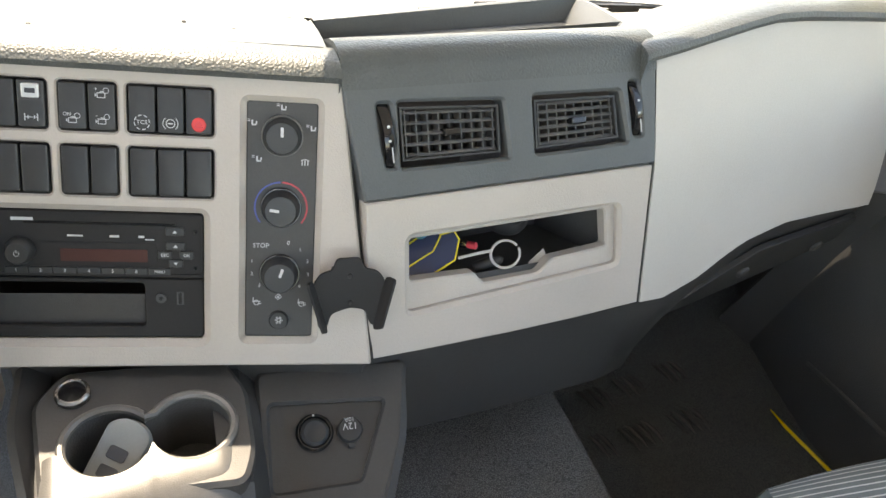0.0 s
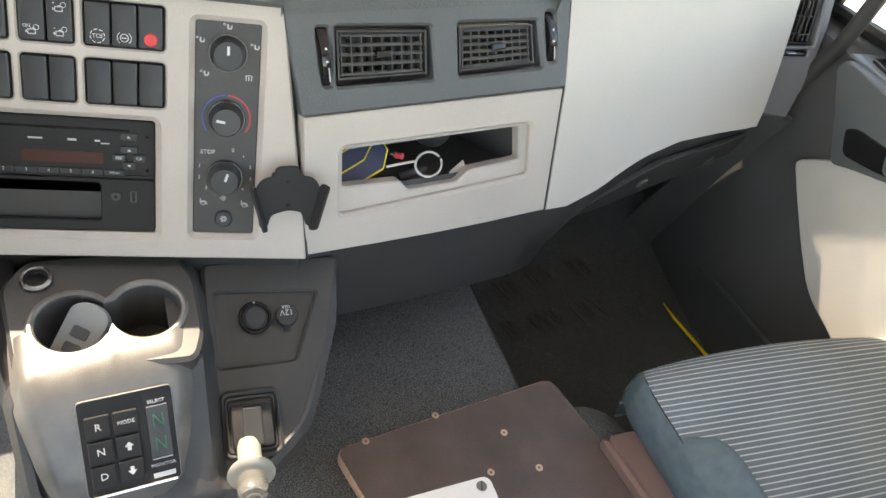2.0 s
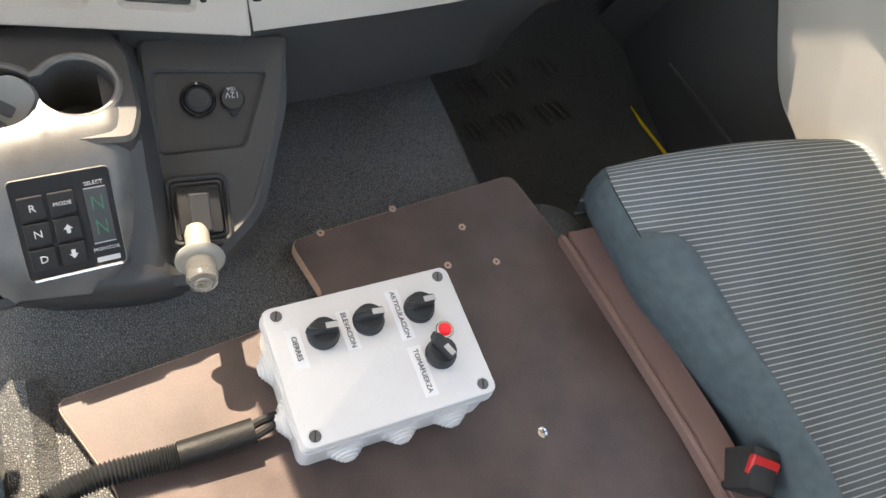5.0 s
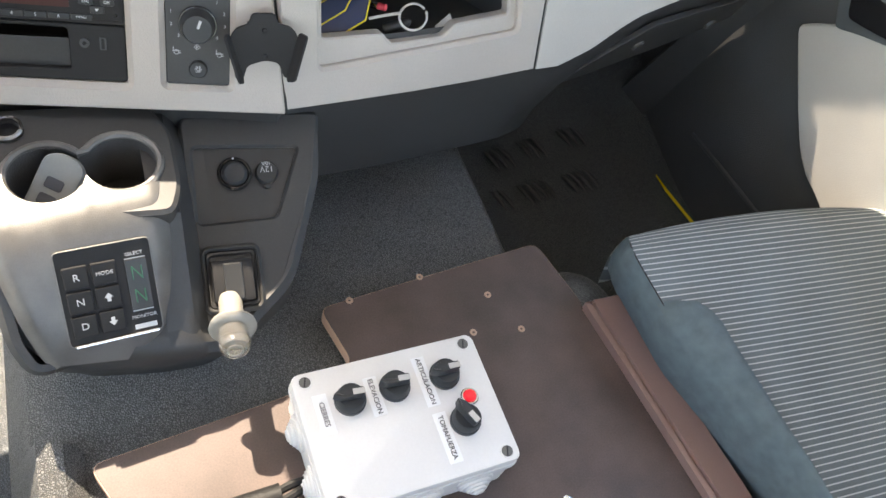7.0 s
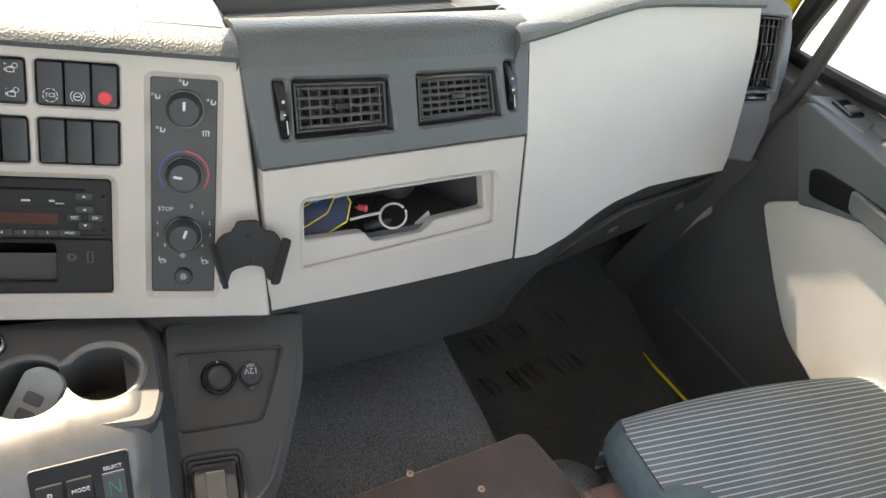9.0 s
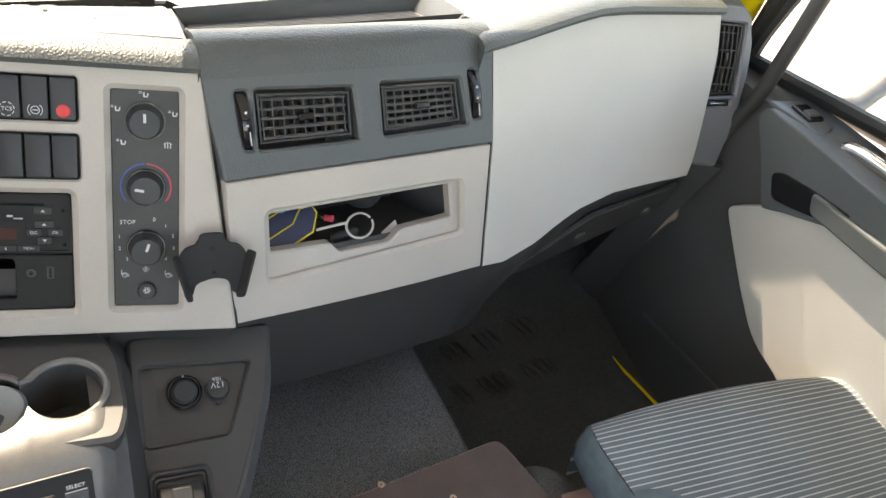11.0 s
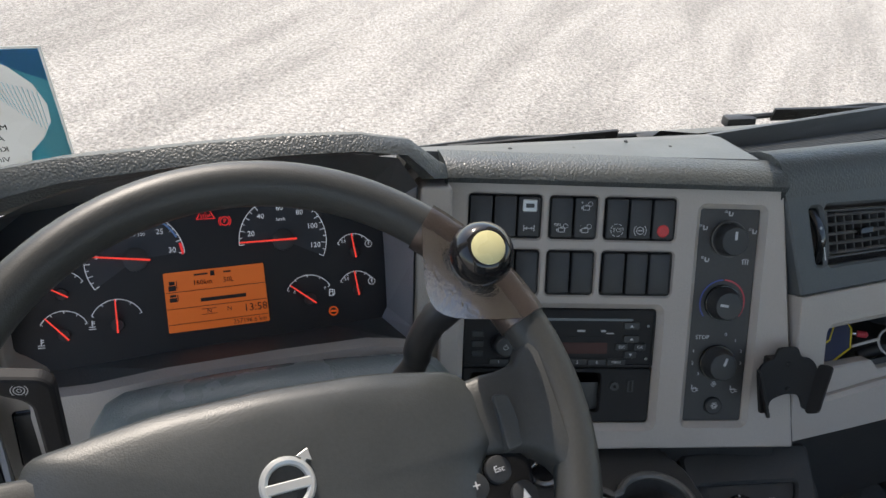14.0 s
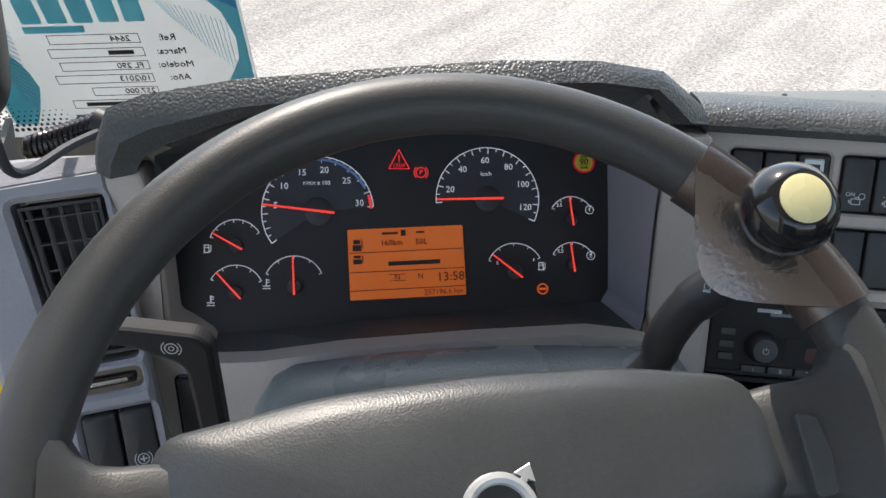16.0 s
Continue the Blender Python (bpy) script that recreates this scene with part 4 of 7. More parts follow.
part("footwell_pipe", tube(spline([(1.06, 0.70, 0.86), (1.035, 0.735, 0.78), (0.99, 0.80, 0.70), (0.95, 0.87, 0.62)], 6), 0.012, 10), LOWER, dash, smooth=True)

# ---- instrument binnacle ----
front = [(-0.536, 0.562, 0.995), (-0.533, 0.585, 1.08), (-0.528, 0.598, 1.126), (-0.490, 0.60, 1.143), (-0.445, 0.60, 1.156), (-0.368, 0.60, 1.166), (-0.286, 0.60, 1.172), (-0.225, 0.60, 1.174), (-0.185, 0.60, 1.168), (-0.166, 0.596, 1.140), (-0.168, 0.583, 1.07), (-0.169, 0.567, 1.0), (-0.172, 0.561, 0.988), (-0.216, 0.561, 0.996), (-0.30, 0.561, 0.992), (-0.40, 0.561, 0.984), (-0.465, 0.561, 0.974), (-0.52, 0.561, 0.974)]
back2 = [(-0.146, -0.055), (-0.146, 0.0), (-0.146, 0.045), (-0.12, 0.066), (-0.07, 0.074), (0.02, 0.083), (0.10, 0.083), (0.16, 0.08), (0.20, 0.072), (0.2215, 0.055), (0.2205, 0.0), (0.2185, -0.05), (0.212, -0.0605), (0.16, -0.0645), (0.08, -0.069), (0.0, -0.074), (-0.08, -0.08), (-0.135, -0.083)]
grid = [[Vector(f) for f in front + front[:1]], [FC @ Vector((u, v, 0.0)) for u, v in back2 + back2[:1]]]
part("binnacle_well", sheet(grid), DARK, dash, "dark well round the instruments")
# paler sheet laid over the dark well: sun's glow on this side as colour
part("well_side", sheet([[Vector(front[i]) + Vector((-0.0015, 0, 0)) for i in (9, 10, 11, 12)], [FC @ Vector((back2[i][0] - 0.001, back2[i][1], 0.001)) for i in (9, 10, 11, 12)]]), POD, dash, "side of the instrument well, paler grey for sunlit glow")
lip = [(-0.570, 0.59, 1.119), (-0.566, 0.592, 1.137), (-0.555, 0.595, 1.159), (-0.530, 0.599, 1.167), (-0.465, 0.60, 1.177), (-0.368, 0.60, 1.184), (-0.286, 0.60, 1.189), (-0.219, 0.60, 1.188), (-0.173, 0.60, 1.180), (-0.158, 0.60, 1.168), (-0.143, 0.602, 1.155), (-0.136, 0.612, 1.148)]
low_lip = [(-0.540, 0.588, 1.117), (-0.539, 0.592, 1.120), (-0.535, 0.596, 1.126), (-0.515, 0.599, 1.136), (-0.460, 0.60, 1.154), (-0.368, 0.60, 1.166), (-0.286, 0.60, 1.172), (-0.223, 0.60, 1.174), (-0.185, 0.60, 1.171), (-0.172, 0.599, 1.158), (-0.162, 0.598, 1.146), (-0.138, 0.608, 1.141)]
grid = []
for a, b in zip(low_lip, lip):
    a, b = Vector(a), Vector(b)
    m_ = a.lerp(b, 0.5) + Vector((0, -0.010, 0))
    drop = max(0.0, b.z - 1.09)
    grid.append([a, a.lerp(m_, 0.6), m_, b.lerp(m_, 0.3), b + Vector((0, 0.006, 0.002)), b + Vector((0, 0.03, -0.007)), b + Vector((0, 0.06, -0.022)), Vector((b.x, 0.74, 1.085 + drop * 0.4 - 0.30 * max(0, -0.46 - b.x))), Vector((b.x, 0.84, 1.06 - 0.5 * max(0, -0.46 - b.x)))])
grid.append([p + Vector((0.001, 0.003, -0.06)) for p in grid[-1]])
part("binnacle_hood", sheet(grid), PAD, dash, "slate padded hood over the instruments", smooth=True)
# grey surround as three pieces: two side posts and the ledge below
part("post_left", solid(soft([(-0.030, 0.239), (-0.004, 0.241), (0.0045, 0.208), (0.002, 0.118), (0.030, 0.10), (0.055, -0.09), (-0.004, -0.09)], 0.005), -0.03, 0.0, 0.003), GREY, dash, "warm grey grained post", m=FF)
part("post_right", solid(soft([(0.368, 0.212), (0.366, 0.123), (0.372, 0.105), (0.372, -0.09), (0.408, -0.09), (0.402, 0.262), (0.372, 0.264)], 0.005), -0.03, 0.0, 0.003), GREY, dash, "warm grey grained post", m=FF)
part("ledge", sheet([[Vector((x, 0.562, z)), Vector((x, 0.548, z + 0.001)), Vector((x, 0.540, z - 0.012)), Vector((x, 0.545, 0.79))] for x, z in ((-0.515, 0.974), (-0.465, 0.975), (-0.40, 0.985), (-0.30, 0.993), (-0.216, 0.997), (-0.185, 0.992), (-0.16, 0.985))]), GREY, dash, "warm grey ledge under the instruments", smooth=True)

# left end pod
part("vent_pod", plate(soft([(0.0, 0.0), (0.084, 0.004), (0.092, -0.30), (-0.015, -0.30), (-0.012, -0.1)], 0.006), [soft([(0.0165, -0.014), (0.079, -0.014), (0.083, -0.138), (0.030, -0.138)], 0.006), rr(0.057, -0.152, 0.05, 0.016, 0.005), rr(0.060, -0.200, 0.052, 0.052, 0.004)], -0.03, 0.0, 0.004, 0.004), POD, dash, "slate plastic pod with a vent", m=FL)
part("pod_top", sheet([[FL @ Vector((0.0, -0.002, -0.001)), FL @ Vector((0.042, 0.0, -0.001)), FL @ Vector((0.085, 0.002, -0.001))], [(-0.650, 0.590, 1.122), (-0.606, 0.598, 1.124), (-0.56, 0.604, 1.124)], [(-0.665, 0.625, 1.108), (-0.61, 0.63, 1.11), (-0.55, 0.635, 1.11)], [(-0.69, 0.70, 1.05), (-0.61, 0.70, 1.05), (-0.55, 0.70, 1.05)], [(-0.74, 0.84, 0.985), (-0.65, 0.85, 0.985), (-0.55, 0.86, 0.985)]]), POD, dash, smooth=True)
part("pod_side", sheet([[FL @ Vector((0.0, 0.0, 0)), (-0.675, 0.66, 1.10), (-0.75, 0.83, 1.05)], [FL @ Vector((-0.012, -0.3, 0)), (-0.68, 0.6, 0.82), (-0.76, 0.78, 0.8)]], 0.006), DARK, dash)

# ---- switches, radio, heater controls ----
def ring_icon(bm, r, z, w=0.0006, a0=0, a1=360, cx=0, cy=0):
    return arc(cx, cy, r, w, a0, a1, z, 20, bm)


def rocker(u, v, h, icon="", w=0.0222, two=False):
    label = {"": "blank black rocker switch in the grey facia", "hazard": "black rocker switch with a red hazard lens", "lock": "black rocker switch with a silver top"}.get(icon, "black rocker switch with a white symbol")
    ob = thing("rocker_switch", FP1 @ at((u, v, -0.008)), label, "switch", "dashboard switches")
    bm = bmesh.new()
    grid = []
    for k in range(9):
        y = -h / 2 + h * k / 8
        z = 0.0075 + 0.0022 * (2 * k / 8 - 1) ** 2 * (1 if icon else 0.25)
        grid.append((y, z))
    pts = rr(0, 0, w - 0.001, h - 0.0015, 0.002, 3)
    prism(bm, pts, -0.004, 0.0085, 0.0018)
    for vtx in bm.verts:
        if vtx.co.z > 0.006:
            vtx.co.z += 0.0018 * (2 * vtx.co.y / h) ** 2 - 0.0005
    part("cap", bm, SWITCH, ob, smooth=True)
    z = 0.0098
    y0 = -h * 0.27
    bm = bmesh.new()
    if icon == "hazard":
        part("lens", lathe([(0.0062, 0), (0.0062, 0.0012), (0.005, 0.0018), (0, 0.0019)], 22, m=at((0, y0, 0.0082))), RED, ob, "red hazard lens")
        tri_ = bmesh.new()
        tube([(-0.0032, y0 - 0.002, 0.0102), (0.0032, y0 - 0.002, 0.0102), (0, y0 + 0.0035, 0.0102)], 0.0003, 5, tri_, closed=True)
        part("triangle", tri_, REDARC, ob)
        return ob
    if icon == "tcs":
        for k in range(8):
            ring_icon(bm, 0.0062, z, 0.0008, 45 * k, 45 * k + 30, 0, y0)
        part("symbol", bm, INK, ob)
        part("lettering", letters("TCS", 0.0052, 0, y0, z), INK, ob)
        return ob
    if icon == "brake":
        ring_icon(bm, 0.0036, z, 0.0007, 0, 360, 0, y0)
        ring_icon(bm, 0.0062, z, 0.0006, 130, 230, 0, y0)
        ring_icon(bm, 0.0062, z, 0.0006, -50, 50, 0, y0)
        bars([(0, y0, 0.0044, 0.0009)], z, bm)
    if icon == "lock":
        bars([(-0.005, y0, 0.0008, 0.006), (0.005, y0, 0.0008, 0.006), (0, y0, 0.010, 0.0006), (-0.0025, y0, 0.0008, 0.003), (0.0025, y0, 0.0008, 0.003)], z, bm)
        part("silver_top", solid(rr(0, h * 0.27, w * 0.62, h * 0.3, 0.0015), 0.006, 0.0106, 0.001), BADGE, ob, "pale lens")
        part("silver_notch", bars([(0, h * 0.27, w * 0.36, h * 0.1)], 0.0106), SWITCH, ob)
    for s, yy in ((("ON", y0),) if icon == "engine" else (("+", -y0), ("-", y0)) if icon == "engine2" else ()):
        bars([(0.0, yy + 0.0010, 0.0062, 0.0006), (0.0, yy - 0.0030, 0.0062, 0.0006), (-0.0031, yy - 0.001, 0.0006, 0.0045), (0.0031, yy - 0.001, 0.0006, 0.0045), (-0.0046, yy - 0.001, 0.0008, 0.0024), (-0.0038, yy - 0.001, 0.0012, 0.0005), (0.0005, yy + 0.0020, 0.0026, 0.0007)], z, bm)
        ring_icon(bm, 0.0022, z, 0.0005, 0, 360, 0.0040, yy + 0.0030)
        part("lettering", letters(s, 0.0042, -0.0042, yy + 0.004, z), INK, ob)
    if len(bm.verts):
        part("symbol", bm, INK, ob)
    else:
        bm.free()
    return ob


ICONS = {(0, 2): "lock", (1, 0): "engine", (1, 1): "engine2", (2, 0): "tcs", (2, 1): "brake", (2, 2): "hazard"}
for r_, (v, h) in enumerate((ROW1, ROW2)):
    for g, (uc, w) in enumerate(GROUPS):
        n = 2 if g == 1 else 3
        for k in range(n):
            rocker(uc + (k - (n - 1) / 2) * 0.0235, v, h - 0.0015, ICONS.get((g, k), "") if r_ == 0 else "", 0.0228)
    for uc, w in GROUPS:
        part("switch_frame", plate(rr(uc, v, w + 0.004, h + 0.004, 0.005), [rr(uc, v, w - 0.0012, h - 0.0012, 0.003)], -0.016, -0.0018, 0, 0.0006), BLACK, dash, m=FP1)
        part("switch_backing", solid(rr(uc, v, w, h, 0.004), -0.02, -0.013), BLACK, dash, m=FP1)

radio = thing("car_radio", FP1 @ at((0.0985, -0.1450, -0.012)), "black car radio with a dim red display", "radio")
part("face", solid(rr(0, 0, 0.194, 0.057, 0.003), -0.01, 0.006, 0.002), MATT, radio)
part("trim_ring", plate(rr(0, 0, 0.1955, 0.0605, 0.003), [rr(0, 0, 0.191, 0.054, 0.002)], -0.004, 0.0075, 0.001), MATT, radio)
part("display", solid(rr(0.008, -0.0075, 0.098, 0.019, 0.001), 0.005, 0.0066), MATT, radio)
part("display_window", solid(rr(0.012, -0.010, 0.074, 0.0115, 0.0008), 0.006, 0.0070), SMOKE, radio, "dim red lit window")
part("disc_slot", solid(rr(0.01, 0.0195, 0.128, 0.0026, 0.001), 0.005, 0.0064), GLOSS, radio)
kn = part("volume_knob", lathe([(0.0125, 0), (0.0125, 0.004), (0.0105, 0.012), (0.009, 0.0135), (0, 0.0138)], 28, m=at((-0.0575, -0.0065, 0.005))), SWITCH, radio, smooth=True)
b = ring_icon(bmesh.new(), 0.0022, 0.0192, 0.0005, 120, 420, -0.0575, -0.0065)
part("power_mark", bars([(-0.0575, -0.0045, 0.0006, 0.0025)], 0.0192, b), INK, kn)
for k in range(7):
    bt = part("preset_button", solid(rr(-0.062 + 0.0202 * k, -0.0245, 0.0192, 0.0062, 0.001), 0.004, 0.0078, 0.0008), SWITCH, radio)
    part("lettering", letters("123456"[k] if k < 6 else "MENU", 0.0045 if k < 6 else 0.0034, -0.062 + 0.0202 * k, -0.0245, 0.0079), INK, bt)
for k, (x, y, s) in enumerate(((0.073, 0.0135, "up"), (0.0735, 0.0, "up"), (0.0735, -0.0165, "down"), (0.064, -0.0085, "ESC"), (0.083, -0.0085, "OK"))):
    bt = part("arrow_button", solid(rr(x, y, 0.0165 if len(s) < 4 and s.isupper() is False else 0.0125, 0.0075, 0.0015), 0.004, 0.0078, 0.0008), SWITCH, radio)
    if s.isupper():
        part("lettering", letters(s, 0.0042, x, y, 0.0079), INK, bt)
    else:
        t = bmesh.new()
        d = 1 if s == "up" else -1
        t.faces.new([t.verts.new(p) for p in ((x - 0.002, y - 0.0012 * d, 0.0080), (x + 0.002, y - 0.0012 * d, 0.0080), (x, y + 0.0014 * d, 0.0080))])
        part("arrow", t, INK, bt)
for x, y in ((0.0905, 0.0135), (0.0905, -0.021)):
    part("release_hole", lathe([(0.0016, 0), (0.0016, 0.0022)], 10, m=at((x, y, 0.0045))), GLOSS, radio)
part("maker_mark", bars([(-0.055, 0.0222, 0.018, 0.0028)], 0.0063), INK, radio)
for x, y, w_, h_ in ((-0.012, 0.008, 0.013, 0.0016), (0.021, 0.008, 0.008, 0.002), (0.044, 0.008, 0.005, 0.002), (0.051, 0.0055, 0.008, 0.0012)):
    part("small_print", bars([(x, y, w_, h_)], 0.0068), INK, radio)
for y in (0.004, -0.006, -0.016):
    part("side_button", solid(rr(-0.084, y, 0.012, 0.0062, 0.001), 0.004, 0.0075, 0.0008), SWITCH, radio)

pocket = thing("radio_pocket", FP1 @ at((0.0985, -0.2055, -0.012)), "gloss black storage pocket with sockets below the radio", "pocket")
part("frame", plate(rr(0, 0, 0.1955, 0.0575, 0.003), [rr(-0.022, 0.003, 0.135, 0.042, 0.004)], -0.006, 0.005, 0.0012, 0.001), MATT, pocket)
well = bmesh.new()
block(-0.0895, 0.0455, -0.018, 0.024, -0.10, -0.096, bm=well)
for x0, x1, y0, y1 in ((-0.0935, -0.0895, -0.022, 0.028), (0.0455, 0.0495, -0.022, 0.028), (-0.0895, 0.0455, 0.024, 0.028), (-0.0895, 0.0455, -0.022, -0.018)):
    block(x0, x1, y0, y1, -0.10, -0.0065, bm=well)
part("back", well, BLACK, pocket)
part("lip", solid([(-0.0895, -0.0195), (0.0455, -0.0195), (0.0455, -0.008), (0.02, -0.006), (-0.01, -0.009), (-0.045, -0.010), (-0.0895, -0.002)], -0.014, -0.004, 0.001), MATT, pocket, "curved black lip")
part("jack_socket", plate(ring(0.0598, 0.010, 0.0046, 18), [ring(0.0598, 0.010, 0.002, 18)], 0.004, 0.0068), DIALHUB, pocket)
part("usb_port", plate(rr(0.0767, 0.010, 0.0062, 0.0125, 0.0006), [rr(0.0767, 0.010, 0.003, 0.0108, 0.0004)], 0.003, 0.0062), DIALHUB, pocket)

heater = thing("heater_panel", FP1 @ at((0.265, -0.1215, -0.011)), "slate heater control panel with three knobs", "control panel")
part("plate", solid(rr(0, 0, 0.0625, 0.223, 0.002), -0.01, 0.0045, 0.001), CONSOLE, heater)


def seat_icon(bm, x, y, s=1.0):
    bars([(x - 0.001 * s, y + 0.001, 0.0014 * s, 0.004), (x + 0.0006 * s, y - 0.0012, 0.004, 0.0013), (x + 0.0026 * s, y + 0.0008, 0.0012, 0.0024)], 0.0046, bm)
    bars([(x - 0.0042 * s, y + 0.002, 0.003, 0.0006), (x - 0.0042 * s, y + 0.0034, 0.0024, 0.0006)], 0.0046, bm)


def heater_mark(bm):
    part("symbol", bm, INK, heater)


for x, y in ((0.0, 0.106), (-0.0255, 0.0915), (0.0265, 0.0885), (-0.021, 0.059)):
    ink = bmesh.new()
    seat_icon(ink, x, y)
    heater_mark(ink)
ink = arc(0.0206, 0.0545, 0.006, 0.0007, 50, 130, 0.0047, 10)
for k in range(3):
    bars([(0.018 + 0.0026 * k, 0.0575, 0.0009, 0.005)], 0.0046, ink)
heater_mark(ink)
for x, y in ((-0.021, -0.0765), (0.021, -0.0775)):
    ink = bars([(x, y, 0.0075, 0.0008), (x - 0.003, y + 0.002, 0.0008, 0.0045), (x + 0.003, y - 0.002, 0.003, 0.0008)], 0.0046)
    heater_mark(arc(x, y - 0.001, 0.0024, 0.0007, 0, 360, 0.0047, 14, ink))
ink = bmesh.new()
for k in range(4):
    arc(-0.0008 + 0.0016 * math.cos(k * 1.57), -0.0715 + 0.0016 * math.sin(k * 1.57), 0.0012, 0.0005, 0, 360, 0.0047, 10, ink)
heater_mark(ink)
for s, x, y, sz in (("STOP", -0.0175, -0.0215, 0.0062), ("0", 0.0075, -0.0185, 0.006), ("1", -0.0255, -0.0365, 0.005), ("2", -0.0255, -0.049, 0.005), ("3", -0.0185, -0.0605, 0.005), ("1", 0.0185, -0.025, 0.005), ("2", 0.0255, -0.036, 0.005), ("3", 0.0262, -0.049, 0.005), ("4", 0.0185, -0.0608, 0.005)):
    part("lettering", letters(s, sz, x, y, 0.0046), INK, heater)
part("red_arc", arc(0, 0.0153, 0.0235, 0.0016, -38, 88, 0.0049, 24), REDARC, heater, "red arc")
part("blue_arc", arc(0, 0.0153, 0.0235, 0.0014, 92, 218, 0.0049, 24), BLUEARC, heater, "blue arc")
for y, turn, metal in ((0.0813, 0, True), (0.0153, 82, False), (-0.0479, -18, False)):
    k = part("knob", lathe([(0.0183, 0), (0.0183, 0.003), (0.0168, 0.005), (0.0158, 0.0065), (0.0150, 0.0155), (0.0135, 0.0180), (0, 0.0184)], 36, m=at((-0.0002, y, 0.0045))), SWITCH, heater, smooth=True)
    p = bars([(0, 0.0055, 0.0026, 0.0085)], 0.0228)
    part("pointer", p, INK, k, "white pointer", m=at((-0.0002, y, 0)) @ pose(0, 0, 0, 0, 0, turn))
    part("skirt_ring", plate(ring(0, y, 0.0187, 36), [ring(0, y, 0.0171, 36)], 0.0045, 0.0085, 0.0006, 0.0003), SILVER if metal else GLOSS, k)
bt = part("round_button", lathe([(0.0092, 0), (0.0092, 0.003), (0.0078, 0.0045), (0, 0.0042)], 26, m=at((0, -0.0945, 0.0042))), SWITCH, heater, smooth=True)
b = bmesh.new()
for k in range(6):
    c, s = math.cos(k * math.pi / 3), math.sin(k * math.pi / 3)
    arc(0.0028 * c, -0.0935 + 0.0028 * s, 0.0008, 0.0005, 0, 360, 0.0090, 8, b)
arc(0, -0.0935, 0.0016, 0.0006, 0, 360, 0.0090, 14, b)
part("snow_mark", b, INK, bt)


# ---- air vents ----
def air_vent(m, corners, slats, vanes, label, upright=False, depth=0.016):
    """A louvred vent in a four-cornered opening, with slats across it."""
    ob = thing("air_vent", m, label, "vent", "dashboard vents")
    bl, br, tr, tl = (Vector((*c, 0)) for c in corners)
    part("frame", plate([tuple(p.xy) for p in (bl, br, tr, tl)], [[tuple(p.xy) for p in (bl + Vector((0.0025, 0.0025, 0)), br + Vector((-0.0025, 0.0025, 0)), tr + Vector((-0.0025, -0.0025, 0)), tl + Vector((0.0025, -0.0025, 0)))]], -depth - 0.012, -0.004, 0, 0.001), BLACK, ob)
    part("duct", solid([tuple(p.xy) for p in (bl, br, tr, tl)], -depth - 0.03, -depth - 0.022), BLACK, ob)
    for k in range(slats):
        t = (k + 0.5) / slats
        a, c = (bl.lerp(br, t), tl.lerp(tr, t)) if upright else (bl.lerp(tl, t), br.lerp(tr, t))
        d = (c - a).normalized()
        part("slat", tube([a + Vector((0, 0, -0.010)), a.lerp(c, 0.5) + Vector((0, 0, -0.0055)), c + Vector((0, 0, -0.010))], 0.0011, 6, squash=2.2), LOWER, ob)
    for k in range(vanes):
        t = (k + 0.5) / vanes
        a, c = (bl.lerp(tl, t), br.lerp(tr, t)) if upright else (bl.lerp(br, t), tl.lerp(tr, t))
        s = Vector((0, 0.0006, 0)) if upright else Vector((0.0006, 0, 0))
        bm = bmesh.new()
        vs = [bm.verts.new(p) for p in (a - s + Vector((0, 0, -0.0068)), a + s + Vector((0, 0, -0.0068)), c + s + Vector((0, 0, -0.0068)), c - s + Vector((0, 0, -0.0068)))]
        ws_ = [bm.verts.new(v.co + Vector((0, 0, -0.014))) for v in vs]
        bm.faces.new(vs)
        for i in range(4):
            bm.faces.new((vs[i], ws_[i], ws_[(i + 1) % 4], vs[(i + 1) % 4]))
        part("vane", bm, LOWER, ob)
    mid = (bl + br + tr + tl) / 4
    part("tab", block(mid.x - (0.003 if upright else 0.009), mid.x + (0.003 if upright else 0.009), mid.y - (0.011 if upright else 0.0035), mid.y + (0.011 if upright else 0.0035), -0.012, 0.0005, 0.0015), GLOSS, ob, "gloss black finger tab")
    return ob


